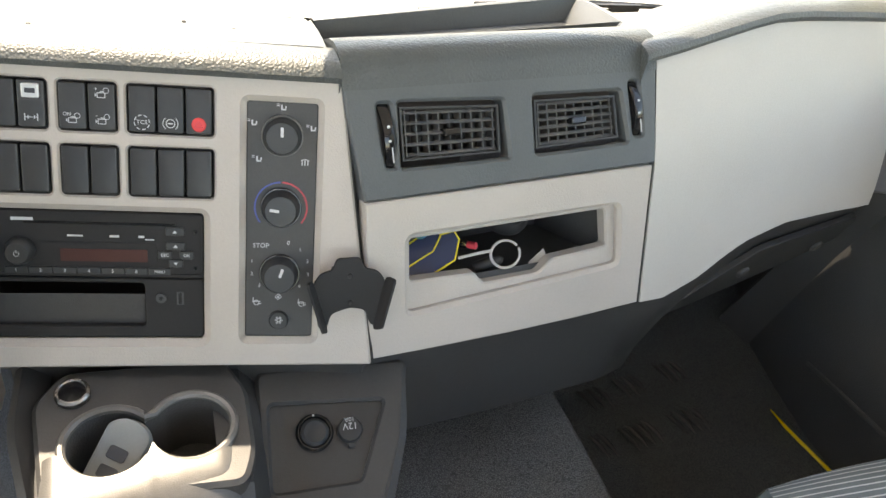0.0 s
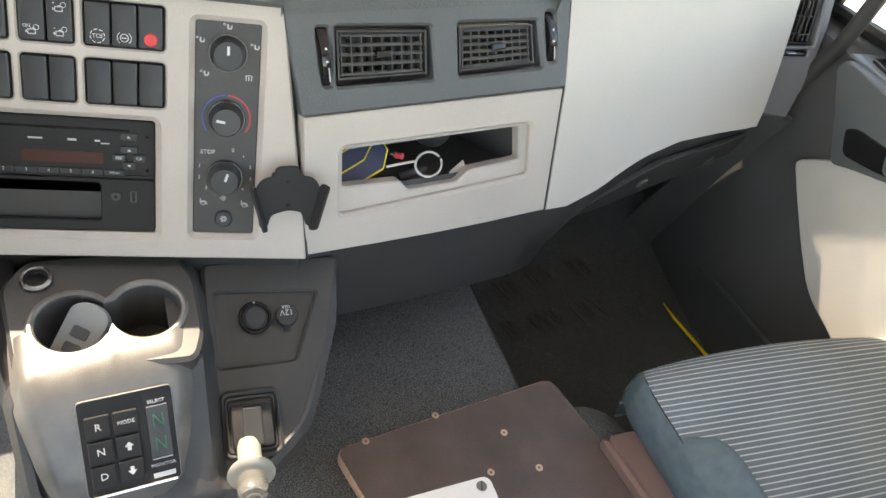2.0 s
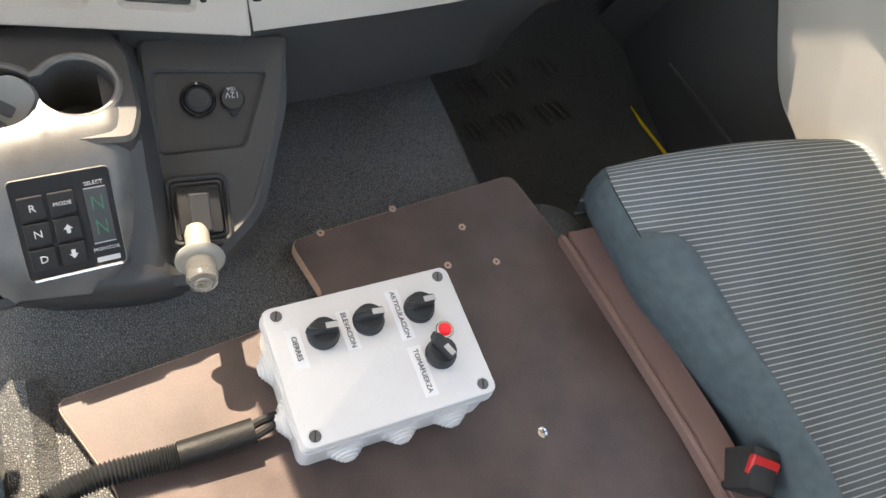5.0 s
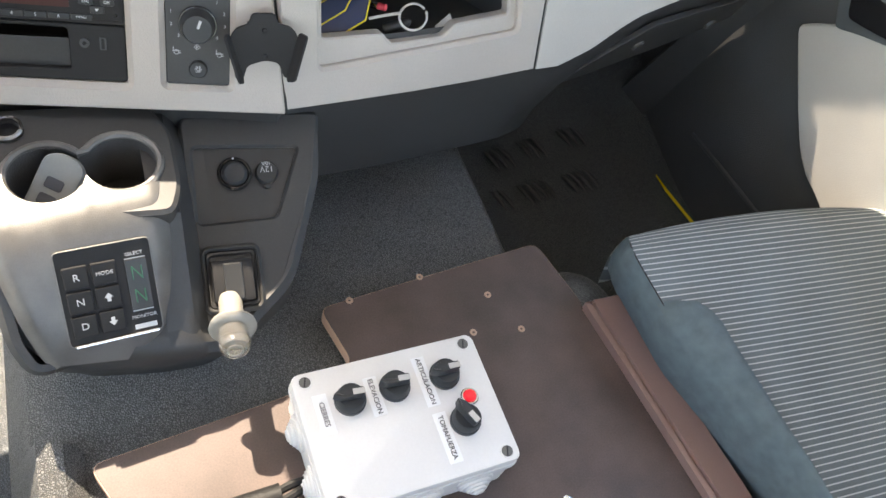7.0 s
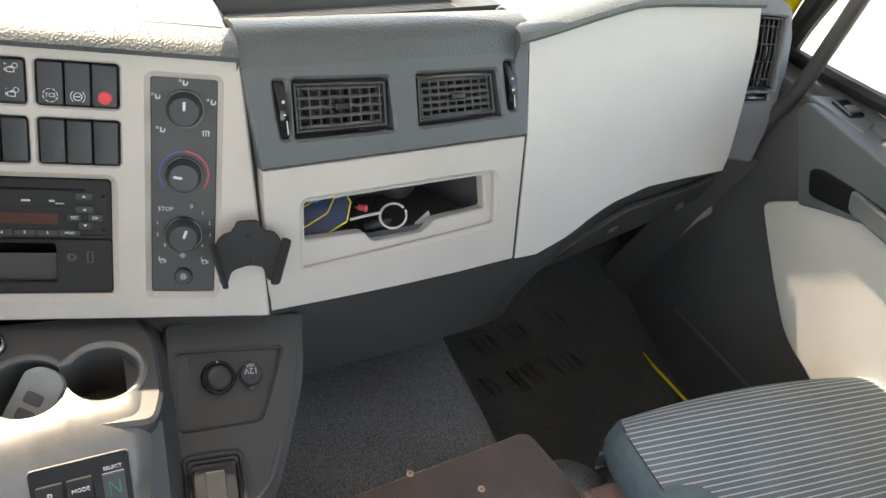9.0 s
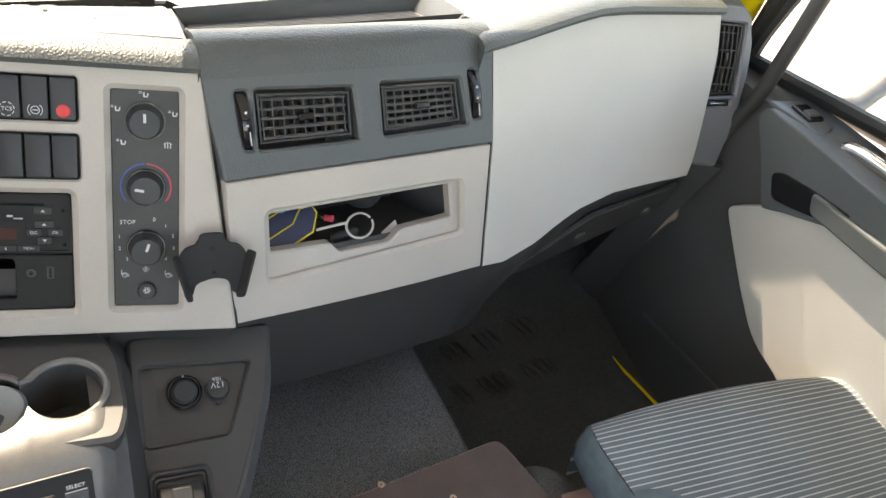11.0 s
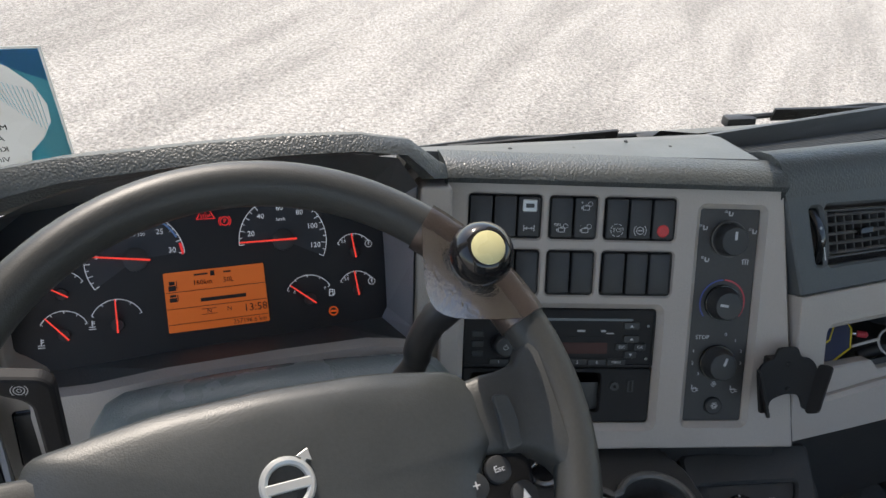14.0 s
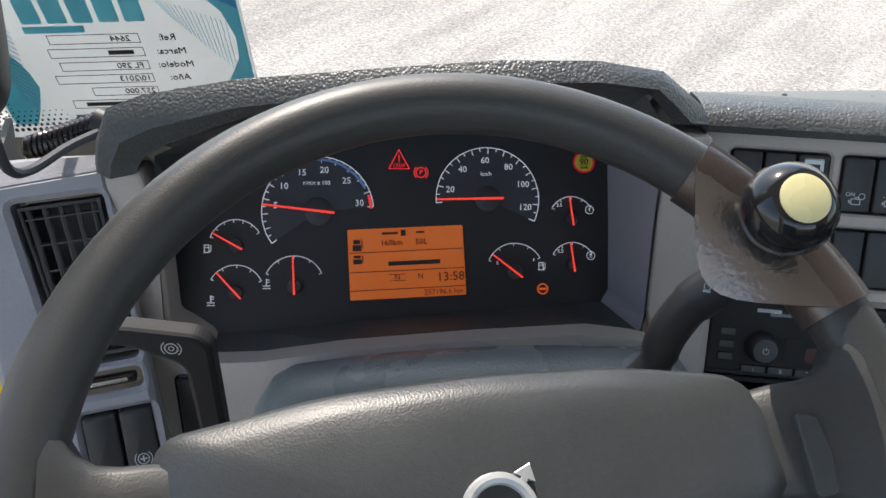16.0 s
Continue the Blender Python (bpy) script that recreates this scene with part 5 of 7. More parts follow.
air_vent(FV @ at((0, 0, -0.002)), [(0.0415, 0.0325), (0.146, 0.0290), (0.1475, 0.0752), (0.0435, 0.0825)], 5, 9, "black louvred air vent in the slate panel")
air_vent(FV @ at((0, 0, -0.002)), [(0.1868, 0.0275), (0.2885, 0.0275), (0.2862, 0.0718), (0.1880, 0.0755)], 6, 9, "black louvred air vent beside the glove panel")
for corners, rad in ((((0.0225, 0.029), (0.0325, 0.028), (0.0335, 0.0865), (0.0198, 0.0875)), 0), (((0.3045, 0.0275), (0.3165, 0.027), (0.314, 0.0835), (0.3012, 0.0845)), 0)):
    tw = thing("vent_thumbwheel", FV, "black vent thumbwheel with small white marks", "thumbwheel", "vent thumbwheels")
    (x0, y0), (x1, y1), (x2, y2), (x3, y3) = corners
    rows_ = []
    for k in range(9):
        t = k / 8
        z = -0.006 + 0.010 * math.sin(math.pi * t)
        a, c = Vector((x0, y0, z)).lerp(Vector((x3, y3, z)), t), Vector((x1, y1, z)).lerp(Vector((x2, y2, z)), t)
        a.z = c.z = z
        rows_.append([a.lerp(c, 0.1), a.lerp(c, 0.5) + Vector((0, 0, 0.0008)), a.lerp(c, 0.9)])
    wb = part("wheel", sheet(rows_, 0.004), GLOSS, tw, smooth=True)
    mx, my = (x0 + x1 + x2 + x3) / 4, (y0 + y3) / 2
    part("marks", bars([(mx, my + 0.008, 0.0026, 0.0026), (mx, my - 0.005, 0.0028, 0.0022), (mx + 0.0015, my - 0.018, 0.0012, 0.014)], 0.0042), INK, wb)
air_vent(FE @ at((0, 0, -0.002)), [(0.002, -0.129), (0.058, -0.129), (0.056, -0.021), (0.0, -0.019)], 6, 4, "black upright vent at the dashboard's end", upright=True)
tw = thing("vent_thumbwheel", FE, "gloss thumbwheel under the end vent", "thumbwheel", "vent thumbwheels")
part("wheel", block(0.006, 0.050, -0.1485, -0.1395, -0.012, -0.001, 0.003), GLOSS, tw)
part("trim", block(0.012, 0.044, -0.1455, -0.1425, -0.004, 0.0005, 0.001), CHROME, tw)
air_vent(FL @ at((0, 0, -0.003)), [(0.034, -0.132), (0.079, -0.132), (0.0755, -0.018), (0.0205, -0.018)], 5, 6, "black louvred vent at the driver's side", upright=True)
tw = thing("vent_thumbwheel", FL, "gloss thumbwheel under the driver's vent", "thumbwheel", "vent thumbwheels")
part("wheel", block(0.036, 0.078, -0.156, -0.148, -0.012, -0.002, 0.003), GLOSS, tw)
part("trim", block(0.042, 0.072, -0.1535, -0.1505, -0.004, 0.0, 0.001), CHROME, tw)
for x, plus in ((0.047, False), (0.0725, True)):
    ob = thing("rocker_switch", FL @ at((x, -0.200, -0.006)), "black rocker switch low at the driver's side", "switch", "driver's side switches")
    part("cap", solid(rr(0, 0, 0.024, 0.05, 0.003), -0.01, 0.008, 0.003), SWITCH, ob, smooth=True)
    if plus:
        b = arc(0, -0.014, 0.004, 0.0007, 0, 360, 0.0083, 18)
        arc(0, -0.014, 0.0062, 0.0006, 130, 230, 0.0083, 10, b)
        arc(0, -0.014, 0.0062, 0.0006, -50, 50, 0.0083, 10, b)
        part("symbol", bars([(0, -0.014, 0.005, 0.001), (0, -0.014, 0.001, 0.005)], 0.0081, b), INK, ob)
ob = thing("rocker_switch", FF @ at((0.0125, 0.044, 0.0)), "blank black rocker in the grey post", "switch", "driver's side switches")
part("cap", solid(rr(0, 0, 0.024, 0.056, 0.003), -0.004, 0.005, 0.002), SWITCH, ob, smooth=True)
part("frame", plate(rr(0, 0, 0.028, 0.060, 0.004), [rr(0, 0, 0.0235, 0.0555, 0.003)], -0.004, 0.0025, 0.0008), GLOSS, ob)

# ---- phone holder ----
FH = frame_of((0.2, 0.476, 0.963), (0.998, -0.05, 0), (0.03, 0.42, 0.905))
holder = thing("phone_holder", FH, "black plastic phone holder fixed to the facia", "holder")
back = soft([(-0.026, 0.018), (-0.034, 0.008), (-0.030, -0.036), (-0.022, -0.036), (-0.018, -0.022), (0.0, -0.017), (0.014, -0.020), (0.019, -0.036), (0.027, -0.036), (0.034, 0.008), (0.026, 0.018), (0.014, 0.020), (0.011, 0.031), (-0.012, 0.031), (-0.015, 0.020)], 0.005, 3)
part("back_plate", solid(back, 0.0, 0.003, 0.001), MATT, holder)
for s in (-1, 1):
    part("side_clip", solid(soft([(-0.030, 0.000), (0.012, 0.004), (0.012, 0.018), (-0.036, 0.016), (-0.040, 0.004)], 0.004), -0.0013, 0.0013, 0.0006), MATT, holder, m=Matrix(((0.25 * s, 0.35 * s, 1, 0.031 * s), (1, 0, 0, 0), (0, 1, 0, 0.0), (0, 0, 0, 1))))
for y in (0.014, -0.012):
    part("screw", lathe([(0.0026, 0), (0.0026, 0.0008), (0.0018, 0.0014), (0, 0.0014)], 12, m=at((0, y, 0.003))), MATT, holder)
part("foot", block(-0.014, 0.014, -0.012, 0.018, -0.035, 0.001, 0.003), MATT, holder)

# ---- odds and ends in the storage slot ----
card = thing("key_tag", FT @ pose(0.080, -0.082, -0.042, -34, 0, 24), "navy key tag with yellow edging and a ring", "key tag")
part("body", solid(soft([(-0.045, -0.020), (0.02, -0.020), (0.036, -0.004), (0.036, 0.006), (0.022, 0.010), (0.018, 0.020), (-0.045, 0.020)], 0.003), 0, 0.0015, 0.0004), BLUEINK2, card)
b = bmesh.new()
tube([(-0.045, -0.020, 0.0018), (0.02, -0.020, 0.0018), (0.036, -0.004, 0.0018), (0.036, 0.006, 0.0018), (0.022, 0.010, 0.0018), (0.018, 0.020, 0.0018), (-0.045, 0.020, 0.0018)], 0.0010, 6, b)
tube([(-0.04, 0.0, 0.0018), (0.006, 0.0, 0.0018), (0.022, 0.010, 0.0018)], 0.0009, 6, b)
part("yellow_edging", b, YELLOWINK, card)
part("ring", tube([(0.006 + 0.0085 * math.cos(a / 20 * 6.2832), 0.026 + 0.0085 * math.sin(a / 20 * 6.2832), 0.002) for a in range(20)], 0.0014, 6, closed=True), TEALD, card)
tag = thing("cable_tie", FT @ pose(0.163, -0.092, -0.028, -30, 0, 8), "pale grey plastic cable tie bent into a loop", "cable tie")
part("loop", tube([(0.0 + 0.017 * math.cos(radians(a)), 0.0 + 0.0145 * math.sin(radians(a)), 0.002) for a in range(20, 360, 14)] + [(0.0165, 0.002, 0.004)], 0.0015, 6), GREY2, tag, smooth=True)
part("tail", tube(spline([(-0.014, 0.008, 0.003), (-0.03, 0.010, 0.004), (-0.052, 0.012, 0.002)], 5), 0.0018, 6), GREY2, tag, smooth=True)
knob_ = thing("spare_knob", FT @ pose(0.188, -0.072, -0.075, -60, 0, 0), "black round spare knob lying in the slot", "knob")
part("cap", lathe([(0.024, 0), (0.026, 0.006), (0.022, 0.016), (0.009, 0.019), (0, 0.019)], 26), SWITCH, knob_, smooth=True)
conn = thing("plug", FT @ pose(0.150, -0.105, -0.040, 0, 70, 20), "small black plug lying in the slot", "plug")
part("body", lathe([(0.0, -0.018), (0.007, -0.016), (0.0075, 0.004), (0.005, 0.014), (0, 0.018)], 14), BLACK, conn, smooth=True)
scrap = thing("paper_scrap", FT @ pose(0.205, -0.106, -0.03, -35, 10, 30), "small white paper scrap in the slot", "paper")
part("sheet", solid([(-0.013, -0.003), (0.011, -0.004), (0.014, 0.003), (-0.010, 0.004)], 0, 0.0006), GREY2, scrap)
fuse = thing("bulb", FT @ pose(0.128, -0.078, -0.035, 0, 40, 0), "small red and silver bulb in the slot", "bulb")
part("glass", lathe([(0, -0.008), (0.004, -0.005), (0.004, 0.004), (0, 0.006)], 12), REDARC, fuse, smooth=True)
part("base", lathe([(0.0042, -0.016), (0.0042, -0.006), (0, -0.006)], 12), CHROME, fuse, smooth=True)

# ---- instrument cluster ----
cl = thing("instrument_cluster", FC, "black instrument cluster with lit dials and amber screen", "instruments")
part("face", solid([(u, v) for u, v in back2], -0.012, 0.0), DIAL, cl)


def gauge(name, cx, cy, r, a0, a1, needle, label, big=False, fill=False, ticks=4):
    g = part(name, arc(cx, cy, r, 0.0008 if big else 0.00065, a0, a1, 0.0012, 40), DIALINK, cl, label)
    if fill:
        b = bmesh.new()
        n = 36
        vs = [b.verts.new((cx + r * 0.97 * math.cos(radians(a0 + (a1 - a0) * k / n)), cy + r * 0.97 * math.sin(radians(a0 + (a1 - a0) * k / n)), 0.0006)) for k in range(n + 1)]
        c = b.verts.new((cx, cy, 0.0006))
        for k in range(n):
            b.faces.new((c, vs[k], vs[k + 1]))
        part("dial_face", b, DIAL2, g, "blue-grey dial face")
    t = bmesh.new()
    for k in range(ticks + 1):
        a = radians(a0 + (a1 - a0) * k / ticks)
        ln = (0.005 if k % 2 == 0 else 0.003) if big else 0.0024
        d, s = Vector((math.cos(a), math.sin(a), 0)), Vector((-math.sin(a), math.cos(a), 0))
        w = 0.0004 if big else 0.00032
        c0 = Vector((cx, cy, 0.0013))
        t.faces.new([t.verts.new(c0 + d * q + s * e) for q, e in ((r, -w), (r, w), (r - ln, w), (r - ln, -w))])
    part("scale_ring", t, DIALINK, g)
    a = radians(needle)
    d, s = Vector((math.cos(a), math.sin(a), 0)), Vector((-math.sin(a), math.cos(a), 0))
    c0 = Vector((cx, cy, 0.0045))
    ln = r * 1.0
    b = bmesh.new()
    w = 0.0010 if big else 0.0008
    tail = r * 0.3
    lo = [c0 - d * tail - s * w, c0 - d * tail + s * w, c0 + d * ln + s * w * 0.7, c0 + d * ln - s * w * 0.7]
    vs = [b.verts.new(p) for p in lo] + [b.verts.new(p + Vector((0, 0, 0.0008))) for p in lo]
    for f in ((0, 1, 2, 3), (4, 5, 6, 7), (0, 1, 5, 4), (1, 2, 6, 5), (2, 3, 7, 6), (3, 0, 4, 7)):
        b.faces.new([vs[i] for i in f])
    part("needle", b, REDNEEDLE, g, "red needle")
    part("hub", lathe([(r * 0.25, 0), (r * 0.25, 0.0018), (r * 0.22, 0.0026), (0, 0.0027)], 24, m=at((cx, cy, 0.0006))), DIALHUB, g, smooth=True)
    return g


tach = gauge("tachometer", -0.0245, 0.0165, 0.0455, 215, 5, 173, "rev counter", True, True, 26)
for k, s in enumerate(("5", "10", "15", "20", "25", "30")):
    a = radians((172, 143, 112, 81, 47, 11)[k])
    part("lettering", letters(s, 0.0074, -0.0245 + 0.0345 * math.cos(a), 0.0165 + 0.0345 * math.sin(a), 0.0016), DIALINK, tach)
part("lettering", letters("r/min x 100", 0.0047, -0.0255, 0.040, 0.0016), DIALINK, tach)
part("blue_band", arc(-0.0245, 0.0165, 0.0430, 0.002, 26, 96, 0.0016, 24), BLUEINK, tach, "blue economy band")
part("red_band", arc(-0.0245, 0.0165, 0.0435, 0.0024, 3, 18, 0.0016, 8), REDTELL, tach)
speed = gauge("speedometer", 0.1165, 0.0265, 0.0435, 184, -26, 181, "speedometer", True, True, 22)
for k, s in enumerate(("20", "40", "60", "80", "100", "120")):
    a = radians((166, 130, 93, 56, 22, -13)[k])
    part("lettering", letters(s, 0.0074, 0.1165 + 0.0325 * math.cos(a), 0.0265 + 0.0325 * math.sin(a), 0.0016), DIALINK, speed)
part("lettering", letters("km/h", 0.0047, 0.1155, 0.0475, 0.0016), DIALINK, speed)
gauge("temperature_gauge", -0.0440, -0.0445, 0.0245, 155, 25, 92, "coolant gauge", False, False, 4)
gauge("boost_gauge", -0.0905, -0.0115, 0.0215, 160, 30, 150, "turbo gauge", False, False, 6)
gauge("oil_gauge", -0.0905, -0.0495, 0.0225, 150, 25, 132, "oil gauge", False, False, 4)
fuel = gauge("fuel_gauge", 0.1385, -0.0355, 0.0245, 155, 30, 142, "fuel gauge", False, False, 4)
part("lettering", letters("E", 0.004, 0.1235, -0.0275, 0.0016), DIALINK, fuel)
part("lettering", letters("F", 0.004, 0.1545, -0.0255, 0.0016), DIALINK, fuel)
for cy, n in ((0.0090, "1"), (-0.0300, "2")):
    g = gauge("air_gauge", 0.1880, cy, 0.0193, 150, 30, 97, "air pressure gauge", False, False, 4)
    part("lettering", letters("5.5", 0.0042, 0.1775, cy + 0.012, 0.0016), DIALINK, g)
    part("lettering", letters(n, 0.0045, 0.2035, cy + 0.008, 0.0016), DIALINK, g)
    part("number_ring", arc(0.2035, cy + 0.008, 0.0035, 0.0006, 0, 360, 0.0016, 16), DIALINK, g)
for x, y in ((-0.066, -0.043), (-0.110, -0.056)):
    part("gauge_symbol", bars([(x, y - 0.0012, 0.0062, 0.0007), (x, y - 0.0032, 0.0062, 0.0007), (x, y + 0.002, 0.0009, 0.0055), (x + 0.0014, y + 0.0036, 0.002, 0.0007), (x + 0.0014, y + 0.0018, 0.002, 0.0007)], 0.0012), DIALINK, cl)
for x, y in ((-0.1125, -0.0135), (0.1615, -0.0305)):
    pump = bars([(x - 0.001, y - 0.003, 0.0052, 0.0007), (x - 0.0028, y, 0.0007, 0.0062), (x + 0.0008, y, 0.0007, 0.0062), (x - 0.001, y + 0.003, 0.0042, 0.0007), (x - 0.001, y + 0.001, 0.0036, 0.0006), (x + 0.0024, y + 0.0004, 0.0006, 0.005), (x + 0.0016, y - 0.002, 0.0016, 0.0006)], 0.0012)
    part("gauge_symbol", pump, DIALINK, cl)

FS = pose(0.048, -0.0262, 0.001, 0, 0, 2.2)
scr = part("screen", solid(rr(0, 0, 0.0955, 0.058, 0.001), 0, 0.001), AMBER, cl, "lit amber screen", m=FS)
sm = bmesh.new()
bars([(0.006, -0.0005, 0.043, 0.0035), (-0.0405, 0.0185, 0.0055, 0.0035), (-0.0405, 0.0135, 0.007, 0.005), (-0.0362, 0.0165, 0.0008, 0.007), (-0.0405, 0.0062, 0.0055, 0.0022), (-0.0405, 0.0022, 0.007, 0.004), (-0.0362, 0.004, 0.0008, 0.006), (-0.013, 0.0245, 0.013, 0.0018), (0.012, 0.0245, 0.007, 0.0016), (-0.002, 0.0245, 0.004, 0.005)], 0.0024, sm)
part("screen_symbols", sm, INKD, scr, m=FS)
part("screen_lines", bars([(0, 0.0095, 0.094, 0.0006), (0, -0.0065, 0.094, 0.0006), (0, -0.0215, 0.094, 0.0006), (-0.0085, -0.0105 - 0.0042, 0.014, 0.0005), (-0.0085, -0.0095, 0.014, 0.0005)], 0.0024), INKD, scr, m=FS)
for s, sz, x, y in (("160km", 0.0068, -0.012, 0.0165), ("50L", 0.0068, 0.0125, 0.0165), ("13:58", 0.0105, 0.0355, -0.0135), ("257196.6 km", 0.0062, 0.029, -0.0255), ("N", 0.006, -0.0085, -0.012), ("N", 0.006, 0.0105, -0.012)):
    part("lettering", letters(s, sz, x, y, 0.0024), INKD, scr, m=FS)
b = bmesh.new()
tube([(0.034, 0.052, 0.0012), (0.051, 0.052, 0.0012), (0.0425, 0.068, 0.0012)], 0.0009, 5, b, closed=True)
w = part("warning_triangle", b, REDTELL, cl, "lit red warning triangle")
part("lettering", letters("STOP", 0.0042, 0.0425, 0.0545, 0.0014), REDTELL, w)
part("exclamation", bars([(0.0425, 0.0615, 0.001, 0.004), (0.0425, 0.058, 0.001, 0.001)], 0.0014), REDTELL, w)
b = arc(0.0607, 0.0488, 0.0042, 0.0009, 0, 360, 0.0014, 18)
arc(0.0607, 0.0488, 0.0058, 0.0008, 130, 230, 0.0014, 10, b)
arc(0.0607, 0.0488, 0.0058, 0.0008, -50, 50, 0.0014, 10, b)
w = part("brake_light", b, REDTELL, cl, "lit red parking brake light")
part("lettering", letters("P", 0.006, 0.0607, 0.0488, 0.0014), REDTELL, w)
b = arc(0.1614, -0.0495, 0.0042, 0.0012, 0, 360, 0.0014, 18)
part("amber_light", bars([(0.1614, -0.0495, 0.006, 0.002)], 0.0014, b), AMBERTELL, cl, "lit amber light")
sign = thing("speed_sticker", FC @ at((0.200, 0.0579, 0.001)), "round yellow sticker with a red rim and number", "sticker")
part("disc", solid(ring(0, 0, 0.0088, 28), 0, 0.0004), YELLOWINK, sign)
# the rim takes the lens red, so it glows faintly without being a lamp
part("rim", arc(0, 0, 0.0086, 0.0017, 0, 360, 0.0006, 32), REDLAMP, sign, "red rim")
part("lettering", letters("90", 0.0078, 0, 0, 0.0006), INKD, sign)
part("small_lettering", letters("Max", 0.0034, 0, 0.0046, 0.0006), INKD, sign)
part("small_lettering", letters("Km/h", 0.003, 0, -0.0048, 0.0006), INKD, sign)

# ---- steering column ----
col = thing("steering_column_cover", I4, "grey-green grained steering column cover", "cover")
sec = []
profile = [(0.552, 0.955, 0.150)] + [(0.4972 + 0.035 * math.cos(radians(a)), 0.9848 + 0.035 * math.sin(radians(a)), 0.154 - 0.004 * a / 150) for a in range(0, 151, 15)] + [(0.45, 0.985, 0.146), (0.43, 0.955, 0.142)]
for y, z, w in profile:
    row = []
    for k in range(21):
        a = -1 + 2 * k / 20
        drop = 0.012 * a * a + 0.030 * max(0, (abs(a) - 0.8) / 0.2) ** 2
        row.append(Vector((-0.310 + w * a * (1.1 if a > 0 else 1), y, z - drop + 0.0065 * a)))
    row = [row[0] + Vector((-0.002, 0, -0.09))] + row + [row[-1] + Vector((0.002, 0, -0.09))]
    sec.append(row)
part("upper_shell", sheet(sec, 0.004), COVER, col, smooth=True)
part("lower_shell", block(-0.43, -0.205, 0.40, 0.55, 0.84, 0.99, 0.03), LOWER, col, smooth=True)
part("shaft", lathe([(0.04, -0.12), (0.04, 0.0)], 20, m=frame_of((-0.309, 0.319, 1.10), (0.994, 0.058, -0.094), (0, 0.853, 0.522))), BLACK, col, smooth=True)

lever = thing("brake_stalk", I4, "black angled column stalk with a white symbol", "stalk")
stalk = soft([(-0.535, 1.112), (-0.504, 1.111), (-0.465, 1.1045), (-0.4585, 1.097), (-0.460, 1.02), (-0.455, 0.97), (-0.474, 0.97), (-0.4755, 1.024), (-0.4755, 1.080), (-0.481, 1.0865), (-0.504, 1.098), (-0.535, 1.101)], 0.007, 4)
part("arm", solid([(x, z - 0.004) for x, z in stalk], -0.003, 0.009, 0.003), MATT, lever, m=Matrix(((1, 0, 0, 0), (0, 0, -1, 0.437), (0, 1, 0, 0), (0, 0, 0, 1))))
e0 = Vector((-0.4800, 0.4275, 1.0935))
part("symbol", arc(0, 0, 0.0036, 0.0008, 0, 360, 0.0, 18, arc(0, 0, 0.0015, 0.0006, 0, 360, 0, 12, arc(0, 0, 0.0055, 0.0006, 130, 230, 0, 8, arc(0, 0, 0.0055, 0.0006, -50, 50, 0, 8)))), INK, lever, m=frame_of(e0, (1, 0.0, -0.12), (0.12, 0.0, 1)))
lever = thing("wiper_stalk", I4, "black curved wiper stalk with white symbols", "stalk")
part("arm", tube(spline([(-0.152, 0.462, 1.118), (-0.165, 0.462, 1.107), (-0.180, 0.463, 1.09), (-0.189, 0.466, 1.065), (-0.193, 0.47, 1.035), (-0.215, 0.475, 1.0)], 6), [0.0135] * 12 + [0.0125] * 10 + [0.011] * 9, 14, squash=0.8), SWITCH, lever, smooth=True)
b = bars([(-0.008, -0.006, 0.005, 0.0012), (0.004, 0.004, 0.006, 0.003), (0.004, 0.0065, 0.004, 0.001), (0.012, -0.005, 0.0025, 0.0008), (0.004, -0.002 + 0.016, 0.004, 0.0008)], 0.0)
arc(-0.008, -0.003, 0.0024, 0.0007, 0, 360, 0.0003, 12, b)
part("symbols", b, INK, lever, m=frame_of((-0.168, 0.4535, 1.1135), (0.95, 0.1, -0.3), (0.25, 0.5, 0.83)))

# ---- steering wheel ----
FW = frame_of((-0.309, 0.319, 1.108), (0.994, 0.058, -0.094), (0.0, 0.853, 0.522)) @ pose(0, 0, 0, 0, 0, 7.5)
wheel = thing("steering_wheel", FW, "brown-grey leather steering wheel with a spinner knob", "steering wheel")
R = 0.198
part("rim", tube([(R * math.cos(2 * math.pi * k / 96), R * math.sin(2 * math.pi * k / 96), 0) for k in range(96)], 0.0164, 20, closed=True), LEATHER, wheel, "worn leather rim", smooth=True)


def dished(pts, z0, z1, rings=7, bulge=0.012):
    """A cushion on an outline, domed towards its middle."""
    bm = bmesh.new()
    c = Vector((sum(p[0] for p in pts) / len(pts), sum(p[1] for p in pts) / len(pts)))
    rows = [[bm.verts.new((*p, z0)) for p in pts], [bm.verts.new((*p, z1 - 0.006)) for p in pts]]
    for k in range(rings):
        t = k / rings
        s = 1 - 0.035 - 0.93 * t
        z = z1 + bulge * (1 - (1 - t) ** 2)
        rows.append([bm.verts.new((c.x + (p[0] - c.x) * s, c.y + (p[1] - c.y) * s, z - (0.002 if k == 0 else 0))) for p in pts])
    n = len(pts)
    for a, b_ in zip(rows, rows[1:]):
        for i in range(n):
            bm.faces.new((a[i], a[(i + 1) % n], b_[(i + 1) % n], b_[i]))
    bm.faces.new(rows[0][::-1])
    bm.faces.new(rows[-1])
    return bm


